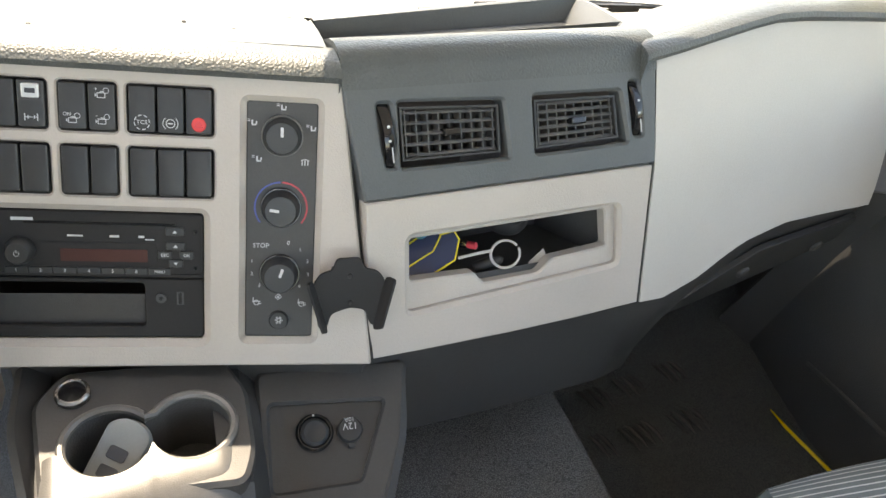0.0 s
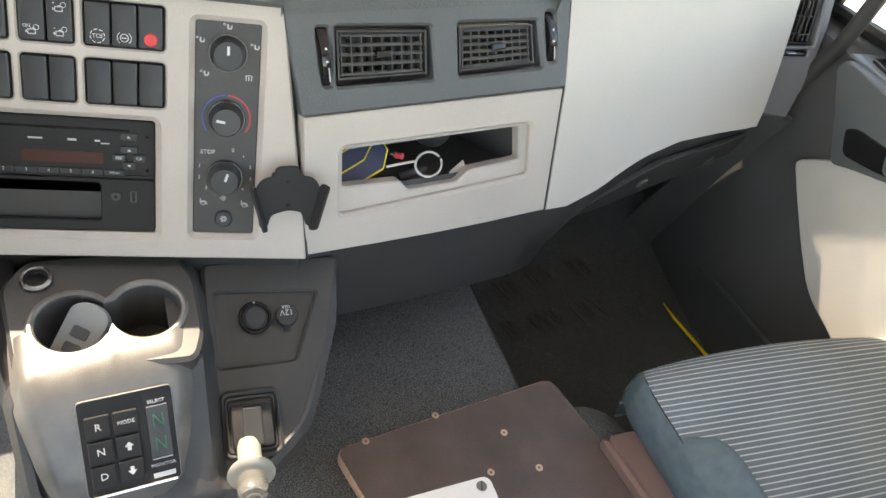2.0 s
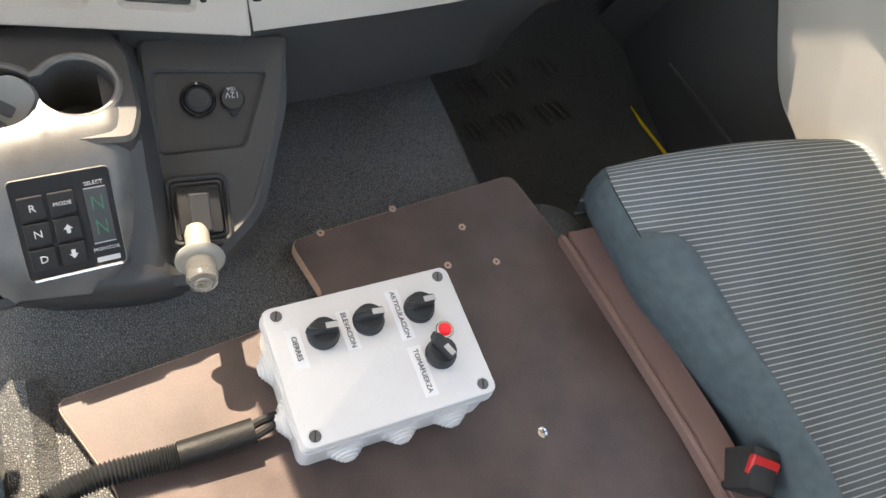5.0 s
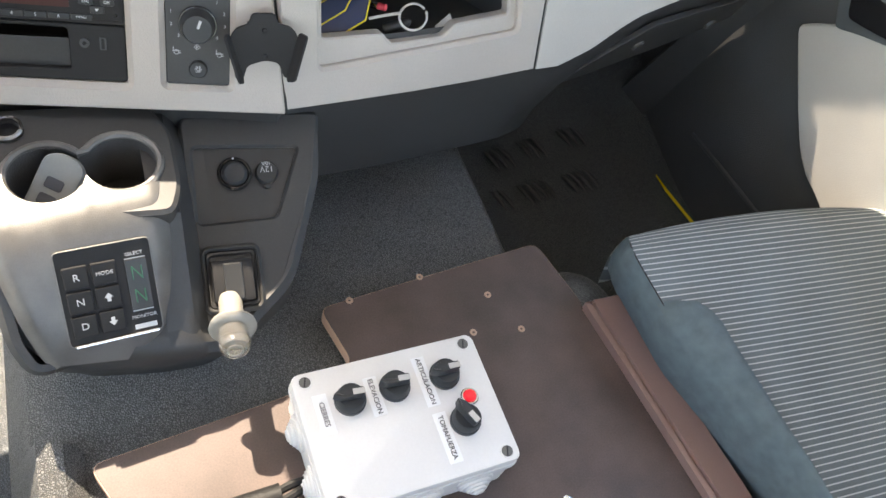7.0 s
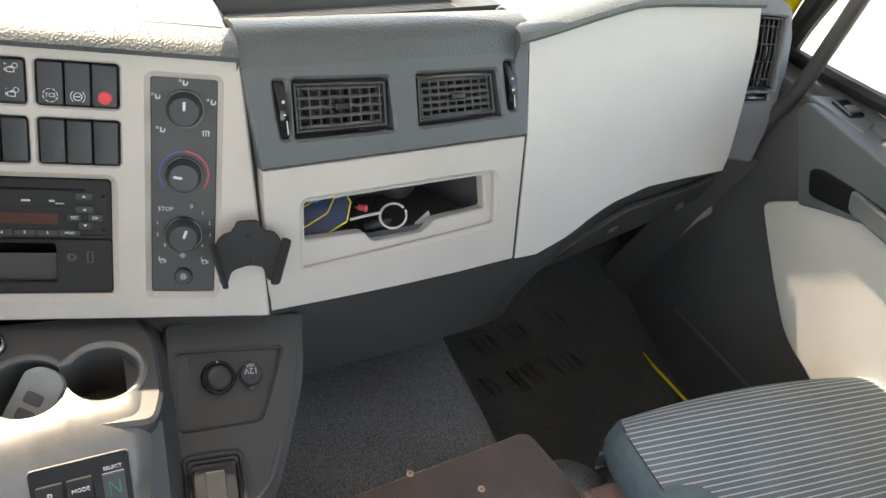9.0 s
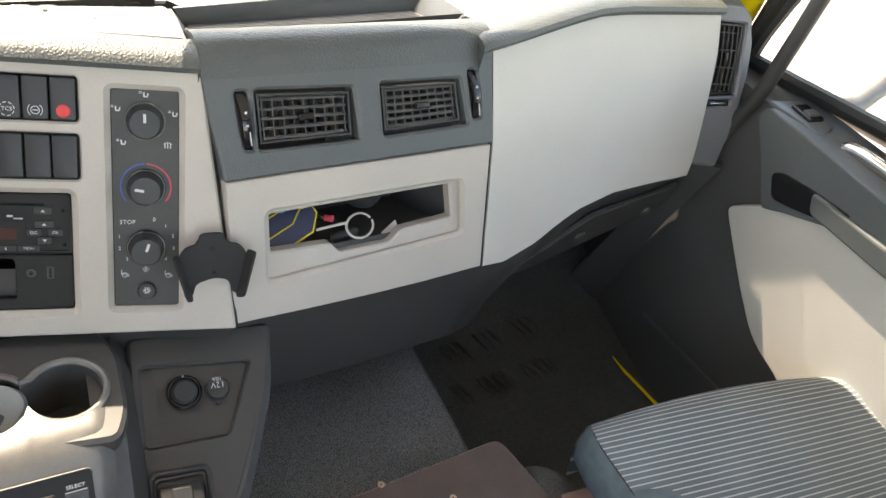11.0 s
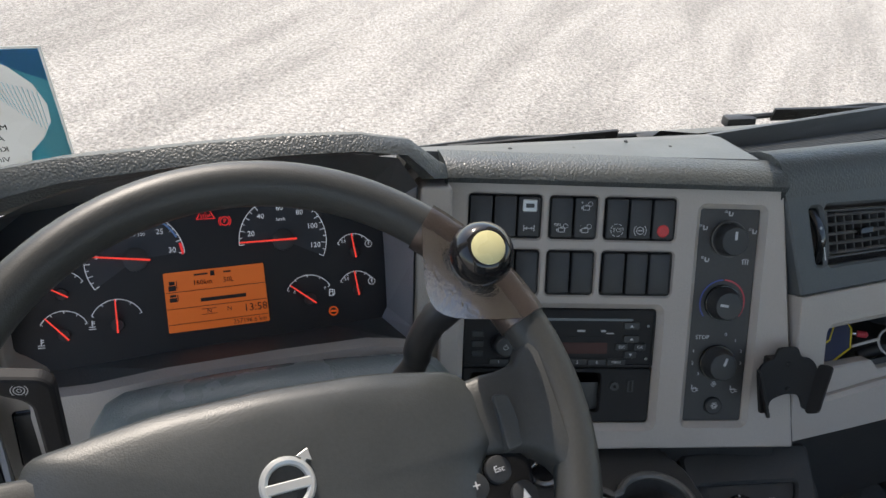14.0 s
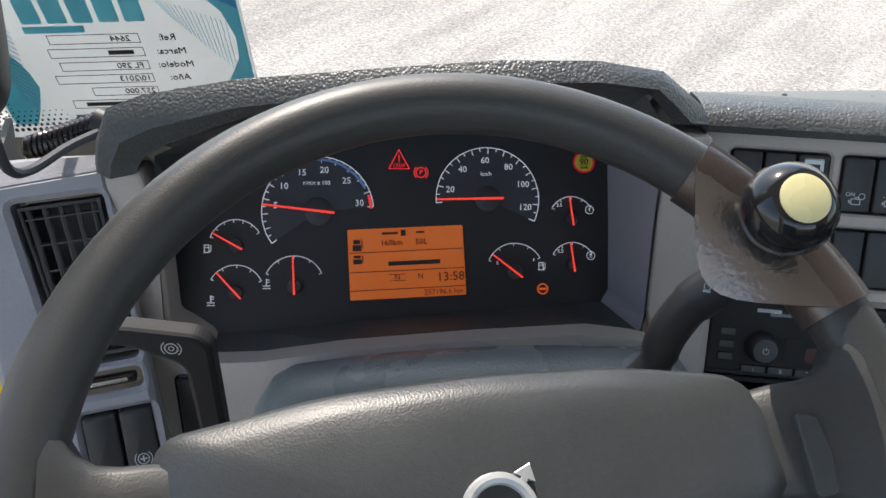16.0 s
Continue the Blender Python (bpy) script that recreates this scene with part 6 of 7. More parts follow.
pad_line = soft([(-0.149, 0.016), (-0.143, 0.037), (-0.07, 0.0475), (0.0, 0.0490), (0.07, 0.045), (0.128, 0.034), (0.142, 0.014), (0.1445, -0.018), (0.128, -0.030), (0.110, -0.08), (0.07, -0.12), (0, -0.13), (-0.07, -0.12), (-0.105, -0.08), (-0.13, -0.035), (-0.148, -0.020)], 0.016, 4)
hub = part("hub_pad", dished(pad_line, -0.03, 0.0, 7, 0.009), PADLEATHER, wheel, "padded leather hub cover", smooth=True)
for s in (-1, 1):
    grid = []
    for u, top_, bot, h in ((0.128, 0.026, -0.028, -0.004), (0.145, 0.0275, -0.029, 0.002), (0.158, 0.0275, -0.031, 0.004), (0.168, 0.029, -0.036, 0.006), (0.175, 0.034, -0.044, 0.009), (0.181, 0.045, -0.058, 0.012), (0.186, 0.060, -0.076, 0.0135)):
        mid_, half = (top_ + bot) / 2, (top_ - bot) / 2
        grid.append([Vector((s * u, mid_ + half * a, h - d)) for a, d in ((-1, 0.022), (-1, 0.010), (-0.95, 0.004), (-0.82, 0.001), (-0.4, 0.0), (0, -0.0005), (0.4, 0.0), (0.82, 0.001), (0.95, 0.004), (1, 0.010), (1, 0.022))])
    part("spoke", sheet(grid), LEATHER, wheel, smooth=True)
    part("spoke_insert", solid(soft([(s * 0.1455, 0.010), (s * 0.1560, 0.008), (s * 0.1580, -0.010), (s * 0.1550, -0.028), (s * 0.1440, -0.029)], 0.003), -0.004, 0.0068, 0.0012), PADLEATHER, wheel, "smooth dark insert")
    part("lower_spoke", tube(spline([(s * 0.06, -0.11, -0.012), (s * 0.09, -0.14, -0.008), (s * 0.115, -0.162, 0.0)], 6), 0.014, 12), LEATHER, wheel, smooth=True)
    pod = part("button_pod", solid(soft([(s * 0.108, -0.022), (s * 0.150, -0.024), (s * 0.165, -0.035), (s * 0.158, -0.075), (s * 0.125, -0.095), (s * 0.102, -0.07)], 0.012), -0.03, -0.006, 0.004), GLOSS, wheel, "gloss black button pod", smooth=True)
    for k, (x, y, t) in enumerate(((0.118, -0.045, "+"), (0.137, -0.038, "Esc"), (0.150, -0.058, "up"), (0.125, -0.068, ""))):
        bt = part("button", solid(ring(s * x, y, 0.0095, 18), -0.007, -0.002, 0.0015), SWITCH, pod, smooth=True)
        if t == "up":
            q = bmesh.new()
            q.faces.new([q.verts.new(p) for p in ((s * x - 0.003, y - 0.003, -0.0016), (s * x + 0.003, y - 0.003, -0.0016), (s * x, y + 0.004, -0.0016))])
            part("mark", q, INK, bt)
        elif t:
            part("lettering", letters(t, 0.011 if t == "+" else 0.006, s * x, y, -0.0016), INK, bt)
b = bmesh.new()
MB = at((-0.0024, -0.0155, 0.0095))
tube([(0.0145 * math.cos(radians(a)), 0.0145 * math.sin(radians(a)), 0.001) for a in range(0, 360, 12)], 0.0028, 8, b, closed=True)
badge = part("badge", b, BADGE, hub, "silver ring badge with an arrow", m=MB, smooth=True)
b = solid([(0.0080, 0.0100), (0.0110, 0.0135), (0.0082, 0.0158), (0.0160, 0.0190), (0.0172, 0.0108), (0.0142, 0.0120), (0.0115, 0.0085)], 0.0, 0.003, 0.0008)
part("badge_arrow", b, BADGE, badge, m=MB)
part("badge_bar", solid(rr(0, -0.001, 0.0315, 0.0062, 0.0012), 0.0, 0.0036, 0.0008), BADGE, badge, m=MB)

# spinner knob on its clamp
lo, hi = 17.0, 47.0
clamp = part("clamp_sleeve", tube([(R * math.cos(radians(lo + (hi - lo) * k / 14)), R * math.sin(radians(lo + (hi - lo) * k / 14)), 0.0) for k in range(15)], 0.0186, 20), COPPER, wheel, "worn brown metal sleeve", smooth=True)
rows_ = []
for k in range(13):
    t = k / 12
    a = radians(lo + (hi - lo) * t)
    inner = R - 0.008 - 0.038 * math.sin(math.pi * t) ** 0.8
    row = []
    for q in range(6):
        rad = inner + (R + 0.012 - inner) * q / 5
        row.append(Vector((rad * math.cos(a), rad * math.sin(a), 0.0175 - 0.012 * ((rad - R) / 0.03) ** 2 * (1 if rad > R else 0.8))))
    rows_.append(row)
part("clamp_plate", sheet(rows_, 0.003), STEEL, wheel, "scuffed steel clamp plate", smooth=True)
MK = at((0.1585, 0.1050, 0.008)) @ pose(0, 0, 0, 10, -7, 0)
kn = part("spinner_knob", lathe([(0.013, 0), (0.0125, 0.006), (0.0105, 0.010), (0.0105, 0.013), (0.017, 0.019), (0.0215, 0.027), (0.0228, 0.035), (0.0205, 0.044), (0.0150, 0.050), (0.0115, 0.0515)], 32, m=MK), GLOSS, wheel, "gloss black ball knob", smooth=True)
part("knob_cap", lathe([(0.0118, 0.0510), (0.0118, 0.0522), (0.0100, 0.0530), (0, 0.0533)], 28, m=MK), CREAM, kn, "cream disc", smooth=True)
part("knob_collar", lathe([(0.016, -0.001), (0.016, 0.003), (0.0128, 0.004)], 24, m=MK), CHROME, kn, "chrome collar", smooth=True)

# ---- centre console ----
con = thing("centre_console", I4, "charcoal centre console with cup holders and silver trim", "console")
# body: a solid that stands on the tunnel
outline = soft([(-0.075, 0.295), (-0.04, 0.272), (0.063, 0.257), (0.118, 0.257), (0.15, 0.270), (0.209, 0.312), (0.256, 0.415), (0.268, 0.485), (0.262, 0.60), (-0.10, 0.60), (-0.105, 0.45)], 0.02, 5)


def console_top(x, y):
    """Height of the console's upper side."""
    left = 0.865 if y > 0.36 else 0.865 - 1.1 * (0.36 - y)
    left = max(left, 0.735)
    right = 0.842 - 0.48 * (0.455 - min(y, 0.455))
    t = min(max((x - 0.098) / 0.018, 0), 1)
    return left * (1 - t) + right * t


b = bmesh.new()
rows_ = [[b.verts.new((0.08 + (x - 0.08) * d, 0.44 + (y - 0.44) * d, z)) for x, y in outline] for z, d in ((0.62, 0.78), (0.68, 0.85), (0.697, 0.91), (0.715, 0.975))]
n = len(outline)
for a, c in zip(rows_, rows_[1:]):
    for i in range(n):
        b.faces.new((a[i], a[(i + 1) % n], c[(i + 1) % n], c[i]))
top_ring = [b.verts.new((x, y, console_top(x, y) - 0.008)) for x, y in outline]
in_ring = [b.verts.new((x, y, console_top(x, y) - 0.002)) for x, y in inset(outline, 0.007)]
well_ring = [b.verts.new((x, y, console_top(x, y) - 0.016)) for x, y in inset(outline, 0.03)]
for a, c in ((rows_[-1], top_ring), (top_ring, in_ring), (in_ring, well_ring)):
    for i in range(n):
        b.faces.new((a[i], a[(i + 1) % n], c[(i + 1) % n], c[i]))
part("body", b, CONSOLE, con, smooth=True)

part("valley", sheet([[Vector((x, y, console_top(x, y) - 0.010)) for x in (0.07, 0.085, 0.098, 0.107, 0.116, 0.135)] for y in (0.258, 0.28, 0.31, 0.34, 0.36, 0.38, 0.42, 0.46, 0.58)]), CONSOLE, con, smooth=True)

# silver housing: flat top with two cup wells, sloping face with the gear keypad
FT1 = Matrix(((1, 0, 0, 0), (0, 1, 0, 0), (0, 0, 1, 0.868), (0, 0, 0, 1)))
CUPS = ((-0.019, 0.413, 0.0355), (0.050, 0.4185, 0.0345))
two = []
(x0, y0, r0), (x1, y1, r1) = CUPS
for k in range(28):
    a = radians(33 + (327 - 33) * k / 27)
    two.append((x0 + r0 * math.cos(a), y0 + r0 * math.sin(a)))
for k in range(26):
    a = radians(-147 + 294 * k / 25)
    two.append((x1 + r1 * math.cos(a), y1 + r1 * math.sin(a)))
deck_o = soft([(-0.072, 0.362), (0.092, 0.352), (0.103, 0.385), (0.103, 0.455), (0.085, 0.498), (-0.06, 0.505), (-0.085, 0.47)], 0.012)
part("cup_deck", plate(deck_o, [inset(two, -0.0045)], -0.02, 0.0, 0.004, 0.002), CONSOLE, con, "charcoal deck round the cups", m=FT1)
rim = bmesh.new()
tube([(x, y, 0.001) for x, y in inset(two, -0.003)], 0.0042, 8, rim, closed=True)
part("cup_rim", rim, SILVER, con, "silver figure-eight rim", m=FT1, smooth=True)
cups = bmesh.new()
a_ = [cups.verts.new((x, y, 0.868)) for x, y in two]
b_ = [cups.verts.new((x * 0.96 + 0.02 * 0.04, y * 0.98 + 0.435 * 0.02, 0.80)) for x, y in two]
for i in range(len(two)):
    cups.faces.new((a_[i], a_[(i + 1) % len(two)], b_[(i + 1) % len(two)], b_[i]))
cups.faces.new(b_)
part("cup_well", cups, LOWER, con, "black inside of the cups", smooth=True)
FKP = frame_of((0.012, 0.300, 0.8085), (0.99, 0.10, -0.05), (0.05, 0.645, 0.765))
# silver housing from the cups' rim over onto the sloping face
def edge_at(table, y):
    for (a, va), (c, vc) in zip(table, table[1:]):
        if c <= y <= a:
            return va + (vc - va) * (a - y) / (a - c)
    return table[0][1] if y > table[0][0] else table[-1][1]


X_LEFT = [(0.40, -0.078), (0.33, -0.074), (0.29, -0.060), (0.272, -0.050), (0.262, -0.040)]
X_RIGHT = [(0.40, 0.090), (0.36, 0.088), (0.33, 0.0845), (0.305, 0.079), (0.285, 0.070), (0.272, 0.060), (0.262, 0.048)]
apron, nrm = [], FKP.to_3x3() @ Vector((0, 0, 1))
for k in range(31):
    t = k / 30
    x = -0.076 + 0.163 * t
    y0 = 0.405
    for (cx, cy, r) in CUPS:
        if abs(x - cx) < r + 0.003:
            y0 = min(y0, cy - math.sqrt(max(r * r - (x - cx) ** 2, 0)) - 0.004)
    y0, row = max(y0, 0.366), []
    for j in range(19):
        y = y0 + (0.262 - y0) * j / 18
        xl, xr = edge_at(X_LEFT, y), edge_at(X_RIGHT, y)
        x_ = xl + (xr - xl) * t
        slope = FKP.translation.z + (nrm.x * (FKP.translation.x - x_) + nrm.y * (FKP.translation.y - y)) / nrm.z + 0.0012
        low_side = 0.014 * max(0, (t - 0.9) / 0.1) ** 2 + 0.014 * max(0, (0.1 - t) / 0.1) ** 2 + 0.014 * max(0, (j - 15) / 3) ** 2
        row.append(Vector((x_, y, -0.010 * math.log(math.exp(-slope / 0.010) + math.exp(-0.8715 / 0.010)) + 0.002 - low_side)))
    apron.append(row)
part("silver_housing", sheet(apron), SILVER, con, "silver painted housing round the keypad", smooth=True)
face_o = soft([(-0.066, -0.062), (-0.03, -0.056), (0.048, -0.046), (0.064, -0.028), (0.080, 0.064), (-0.082, 0.066), (-0.078, -0.03)], 0.012)

part("silver_skirt", plate(inset(face_o, -0.010), [inset(face_o, 0.004)], -0.06, -0.010, 0.006), CONSOLE, con, m=FKP, smooth=True)

pad = thing("gear_keypad", FKP @ at((0.010, 0.0075, 0.0035)) @ Matrix.Diagonal((0.876, 0.83, 0.9, 1)), "black gear selector keypad with white letters", "keypad")
part("plate", solid(rr(0, 0, 0.098, 0.116, 0.005), -0.006, 0.0, 0.0), MATT, pad)
part("bright_edge", plate(rr(0, 0, 0.1005, 0.1185, 0.006), [rr(0, 0, 0.0982, 0.1162, 0.005)], -0.006, 0.0008, 0.0004), SILVER, pad, "thin silver edge")
part("lower_edge", solid(rr(0.0, -0.0575, 0.09, 0.004, 0.001), -0.002, 0.004, 0.001), CHROME, pad, "bright lower edge")
for i, col_ in enumerate((("R", "N", "D"), ("MODE", "up", "down"))):
    for j, s in enumerate(col_):
        x, y = -0.031 + 0.029 * i, 0.026 - 0.030 * j
        bt = part("button", solid(rr(x, y, 0.0255, 0.0265, 0.002), -0.001, 0.0035, 0.0012), MATT, pad)
        if s in ("up", "down"):
            d = 1 if s == "up" else -1
            q = solid([(x - 0.0045, y), (x - 0.002, y), (x - 0.002, y - 0.005 * d), (x + 0.002, y - 0.005 * d), (x + 0.002, y), (x + 0.0045, y), (x, y + 0.0055 * d)], 0.0035, 0.0038)
            part("arrow", q, INK, bt)
        else:
            part("lettering", letters(s, 0.0118 if len(s) == 1 else 0.0064, x, y, 0.0037), INK, bt)
ds = part("display", solid(rr(0.0315, 0.004, 0.0225, 0.062, 0.001), -0.001, 0.0022), BLACK, pad)
for y, s in ((0.042, "SELECT"), (-0.037, "MONITOR")):
    part("lettering", letters(s, 0.0058, 0.0315, y, 0.0006), INK, pad)
for y, w_, h_ in ((0.0365, 0.022, 0.001), (-0.029, 0.022, 0.0012), (-0.0495, 0.024, 0.006)):
    part("print_line", bars([(0.0315, y, w_, h_)], 0.0004), INK, pad)
for y in (0.019, -0.010):
    q = bmesh.new()
    for p0, p1 in (((-0.005, -0.008), (-0.005, 0.008)), ((0.005, -0.008), (0.005, 0.008)), ((-0.005, 0.008), (0.0, 0.0)), ((0.0, 0.0), (0.005, -0.008))):
        tube([(0.0315 + p0[0], y + p0[1], 0.0026), (0.0315 + p1[0], y + p1[1], 0.0026)], 0.0008, 5, q)
    part("segment_letter", q, GREEN, ds, "dim green segment letter")

fob = thing("key_fob", pose(-0.013, 0.410, 0.854, 34, 10, -34) @ Matrix.Diagonal((1.1, 0.78, 1.0, 1.0)), "grey plastic remote key fob in the cup holder", "key fob")
part("body", solid(soft([(-0.017, -0.045), (0.017, -0.045), (0.019, 0.03), (0.008, 0.042), (-0.008, 0.042), (-0.019, 0.03)], 0.008), -0.006, 0.006, 0.003), FOB, fob, smooth=True)
for y in (0.002, -0.02):
    part("button", solid(rr(0, y, 0.016, 0.015, 0.003), 0.005, 0.0068, 0.0006), DIAL2, fob)

hole_ = thing("blank_socket", pose(-0.05, 0.474, 0.8685, 3, 0, 0), "open round socket with a metal rim", "socket")
part("rim", plate(ring(0, 0, 0.0155, 28), [ring(0, 0, 0.0115, 28)], -0.01, 0.0065, 0.002, 0.001), STEEL, hole_, "worn metal rim", smooth=True)
part("bore", lathe([(0.0115, -0.002), (0.0115, 0.0015), (0, 0.0018)], 24), GLOSS, hole_)

# socket panel and trailer brake lever
FSO = frame_of((0.18, 0.427, 0.824), (0.99, -0.05, 0.0), (0.02, 0.90, 0.43))
part("socket_surround", plate(soft([(-0.072, -0.188), (-0.04, -0.178), (-0.003, -0.155), (0.024, -0.126), (0.071, -0.013), (0.086, 0.065), (-0.07, 0.065)], 0.012), [soft([(-0.058, 0.030), (0.056, 0.024), (0.024, -0.053), (-0.060, -0.055)], 0.006)], -0.012, 0.0, 0.004, 0.003), CONSOLE, con, m=FSO)
part("socket_plate", solid(soft([(-0.060, 0.032), (0.058, 0.026), (0.026, -0.055), (-0.062, -0.057)], 0.006), -0.012, -0.006), BLACK, con, m=FSO)
lig = thing("cigarette_lighter", FSO @ at((-0.0165, -0.002, -0.006)), "black cigarette lighter with a ribbed ring", "lighter")
part("ring", plate(ring(0, 0, 0.0185, 32), [ring(0, 0, 0.0145, 32)], -0.004, 0.008, 0.002, 0.001), GLOSS, lig, smooth=True)
part("knob", lathe([(0.0138, 0), (0.0135, 0.008), (0.0105, 0.0105), (0.0095, 0.0100), (0, 0.0104)], 30), SWITCH, lig, smooth=True)
part("mark", bars([(0, 0.0165, 0.002, 0.002)], 0.0082), INK, lig)
soc = thing("power_socket", FSO @ at((0.0185, -0.003, -0.006)), "black capped power socket with white lettering", "socket")
part("cap", lathe([(0.0125, 0), (0.0125, 0.006), (0.011, 0.0078), (0, 0.008)], 28), SWITCH, soc, smooth=True)
part("lettering", letters("12V", 0.0095, 0, 0.0035, 0.008, turn=180), INK, soc)
part("small_lettering", letters("10A", 0.0062, 0, 0.0105 - 0.0005, 0.0079, turn=180), INK, soc)
part("pull_tab", solid(rr(0.0, -0.0145, 0.007, 0.006, 0.002), 0, 0.004, 0.001), SWITCH, soc)

brake = thing("trailer_brake_lever", FSO @ at((-0.031, -0.117, 0.0)), "ivory brake lever with a smoky clear tip", "lever")
part("gaiter", plate(rr(0, 0, 0.064, 0.074, 0.010), [rr(0, 0.0, 0.054, 0.062, 0.006)], -0.004, 0.006, 0.003, 0.002), CONSOLE, brake, "stepped black frame", smooth=True)
part("inner_frame", plate(rr(0, 0, 0.0545, 0.0625, 0.006), [rr(0, 0, 0.045, 0.050, 0.004)], -0.004, 0.003, 0.002, 0.002), BLACK, brake, smooth=True)
part("block", block(-0.0215, 0.0215, -0.026, 0.020, -0.004, 0.014, 0.004), MATT, brake, "black valve block", smooth=True)
part("block_ridge", block(-0.010, 0.010, -0.024, 0.016, 0.012, 0.017, 0.002), SWITCH, brake)
ML = at((-0.006, -0.022, 0.008)) @ pose(0, 0, 0, 50, 0, -4)
part("stem", lathe([(0.0125, 0), (0.0125, 0.034), (0.0115, 0.036)], 24, m=ML), IVORY, brake, "ivory stem", smooth=True)
part("collar", lathe([(0.0118, 0.036), (0.0235, 0.038), (0.0245, 0.041), (0.022, 0.044), (0.012, 0.046)], 30, m=ML), IVORY, brake, "ivory round collar", smooth=True)
tipm = part("tip", lathe([(0.0145, 0.045), (0.0155, 0.052), (0.0155, 0.066), (0.0140, 0.071), (0.006, 0.0725), (0, 0.0725)], 28, m=ML), CLEAR, brake, "smoky clear tip", smooth=True)
part("tip_rings", plate(ring(0, 0, 0.0085, 24), [ring(0, 0, 0.0065, 24)], 0.0722, 0.0734), IVORY, tipm, m=ML)

# ---- board, strip and switch box ----
board = thing("wooden_board", I4, "worn brown laminated board laid over the tunnel", "board")
FB = at((0, 0, 0.666))
b_out = soft([(0.250, 0.328), (0.57, 0.372), (0.600, 0.262), (0.66, -0.10), (0.68, -0.45), (0.03, -0.42), (0.018, 0.09), (-0.026, 0.192), (0.19, 0.224), (0.272, 0.246)], 0.016, 4)
part("panel", solid(b_out, -0.018, -0.001, 0.0008), PLY, board, "pale cut edge")
part("laminate", solid(inset(b_out, 0.0012), -0.0012, 0.0, 0.0004), BROWN, board, "brown laminate with scuffs")
for x, y in ((0.471, 0.305), (0.433, 0.256), (0.498, 0.248), (0.290, 0.331), (0.389, 0.348)):
    part("screw_hole", plate(ring(x, y, 0.0048, 14), [ring(x, y, 0.0016, 12)], -0.0005, 0.0010, 0.0004, 0.0005), PLY, board, "chipped screw hole", m=FB)
board_parts = [o for o in board.children if o.name.startswith(("panel", "laminate"))]
for o in board_parts:
    o.matrix_basis = FB
scr = thing("screw", FB @ at((0.470, 0.026, 0.0)), "crosshead screw in the brown board", "screw")
part("head", lathe([(0.0072, 0), (0.0068, 0.0016), (0.004, 0.0030), (0, 0.0032)], 20), CHROME, scr, smooth=True)
part("cross", bars([(0, 0, 0.006, 0.0012), (0, 0, 0.0012, 0.006)], 0.0031), INKD, scr)
strip = thing("brown_strip", I4, "brown plastic strip along the board's edge", "strip")
part("rail", sheet([[Vector((x - 0.004, y, 0.664)), Vector((x - 0.004, y, 0.680)), Vector((x + 0.002, y, 0.681)), Vector((x + 0.003, y, 0.677)), Vector((x + 0.007, y, 0.677)), Vector((x + 0.008, y, 0.683)), Vector((x + 0.046, y + 0.004, 0.683)), Vector((x + 0.048, y + 0.004, 0.660))] for x, y in ((0.597, 0.258), (0.612, 0.17), (0.642, -0.02), (0.66, -0.2), (0.675, -0.44))], 0.002), BROWN2, strip)
part("front_end", solid([(0.593, 0.0), (0.643, 0.0), (0.643, 0.017), (0.604, 0.017), (0.604, 0.013), (0.598, 0.0145), (0.593, 0.0145)], 0.0, 0.003), BROWN2, strip, m=Matrix(((1, 0, 0, 0.002), (0, 0, -1, 0.262), (0, 1, 0, 0.665), (0, 0, 0, 1))))

FX = frame_of((0.2945, 0.1425, 0.667), (0.998, 0.045, 0), (-0.04, 1, 0))
box = thing("switch_box", FX, "white plastic switch box with four rotary knobs", "control box")
BW, BH = 0.218, 0.158
part("base", solid(rr(0, 0, BW - 0.006, BH - 0.006, 0.010), 0, 0.048, 0.002), WHITE, box)
part("flange", solid(rr(0, 0, BW, BH, 0.010), 0.046, 0.054, 0.001), WHITE, box)
part("lid", solid(rr(0, 0, BW - 0.002, BH - 0.002, 0.010), 0.055, 0.0685, 0.003), WHITE, box, smooth=True)
for sx in (-1, 1):
    for sy in (-1, 1):
        s_ = part("lid_screw", plate(ring(sx * 0.0935, sy * 0.0665, 0.0082, 22), [ring(sx * 0.0935, sy * 0.0665, 0.0066, 22)], 0.066, 0.0692, 0.0004), WHITE, box)
        part("head", lathe([(0.0065, 0), (0.0062, 0.0012), (0, 0.0014)], 20, m=at((sx * 0.0935, sy * 0.0665, 0.0678))), SILVER, s_)
        part("slot", bars([(0, 0, 0.011, 0.0016)], 0.0, thick=0.0004), INKD, s_, m=at((sx * 0.0935, sy * 0.0665, 0.0691)) @ pose(0, 0, 0, 0, 0, 70))
KN = (((-0.053, 0.0335), 174), ((-0.0015, 0.0355), 174), ((0.0575, 0.0345), 178), ((0.061, -0.022), 112))
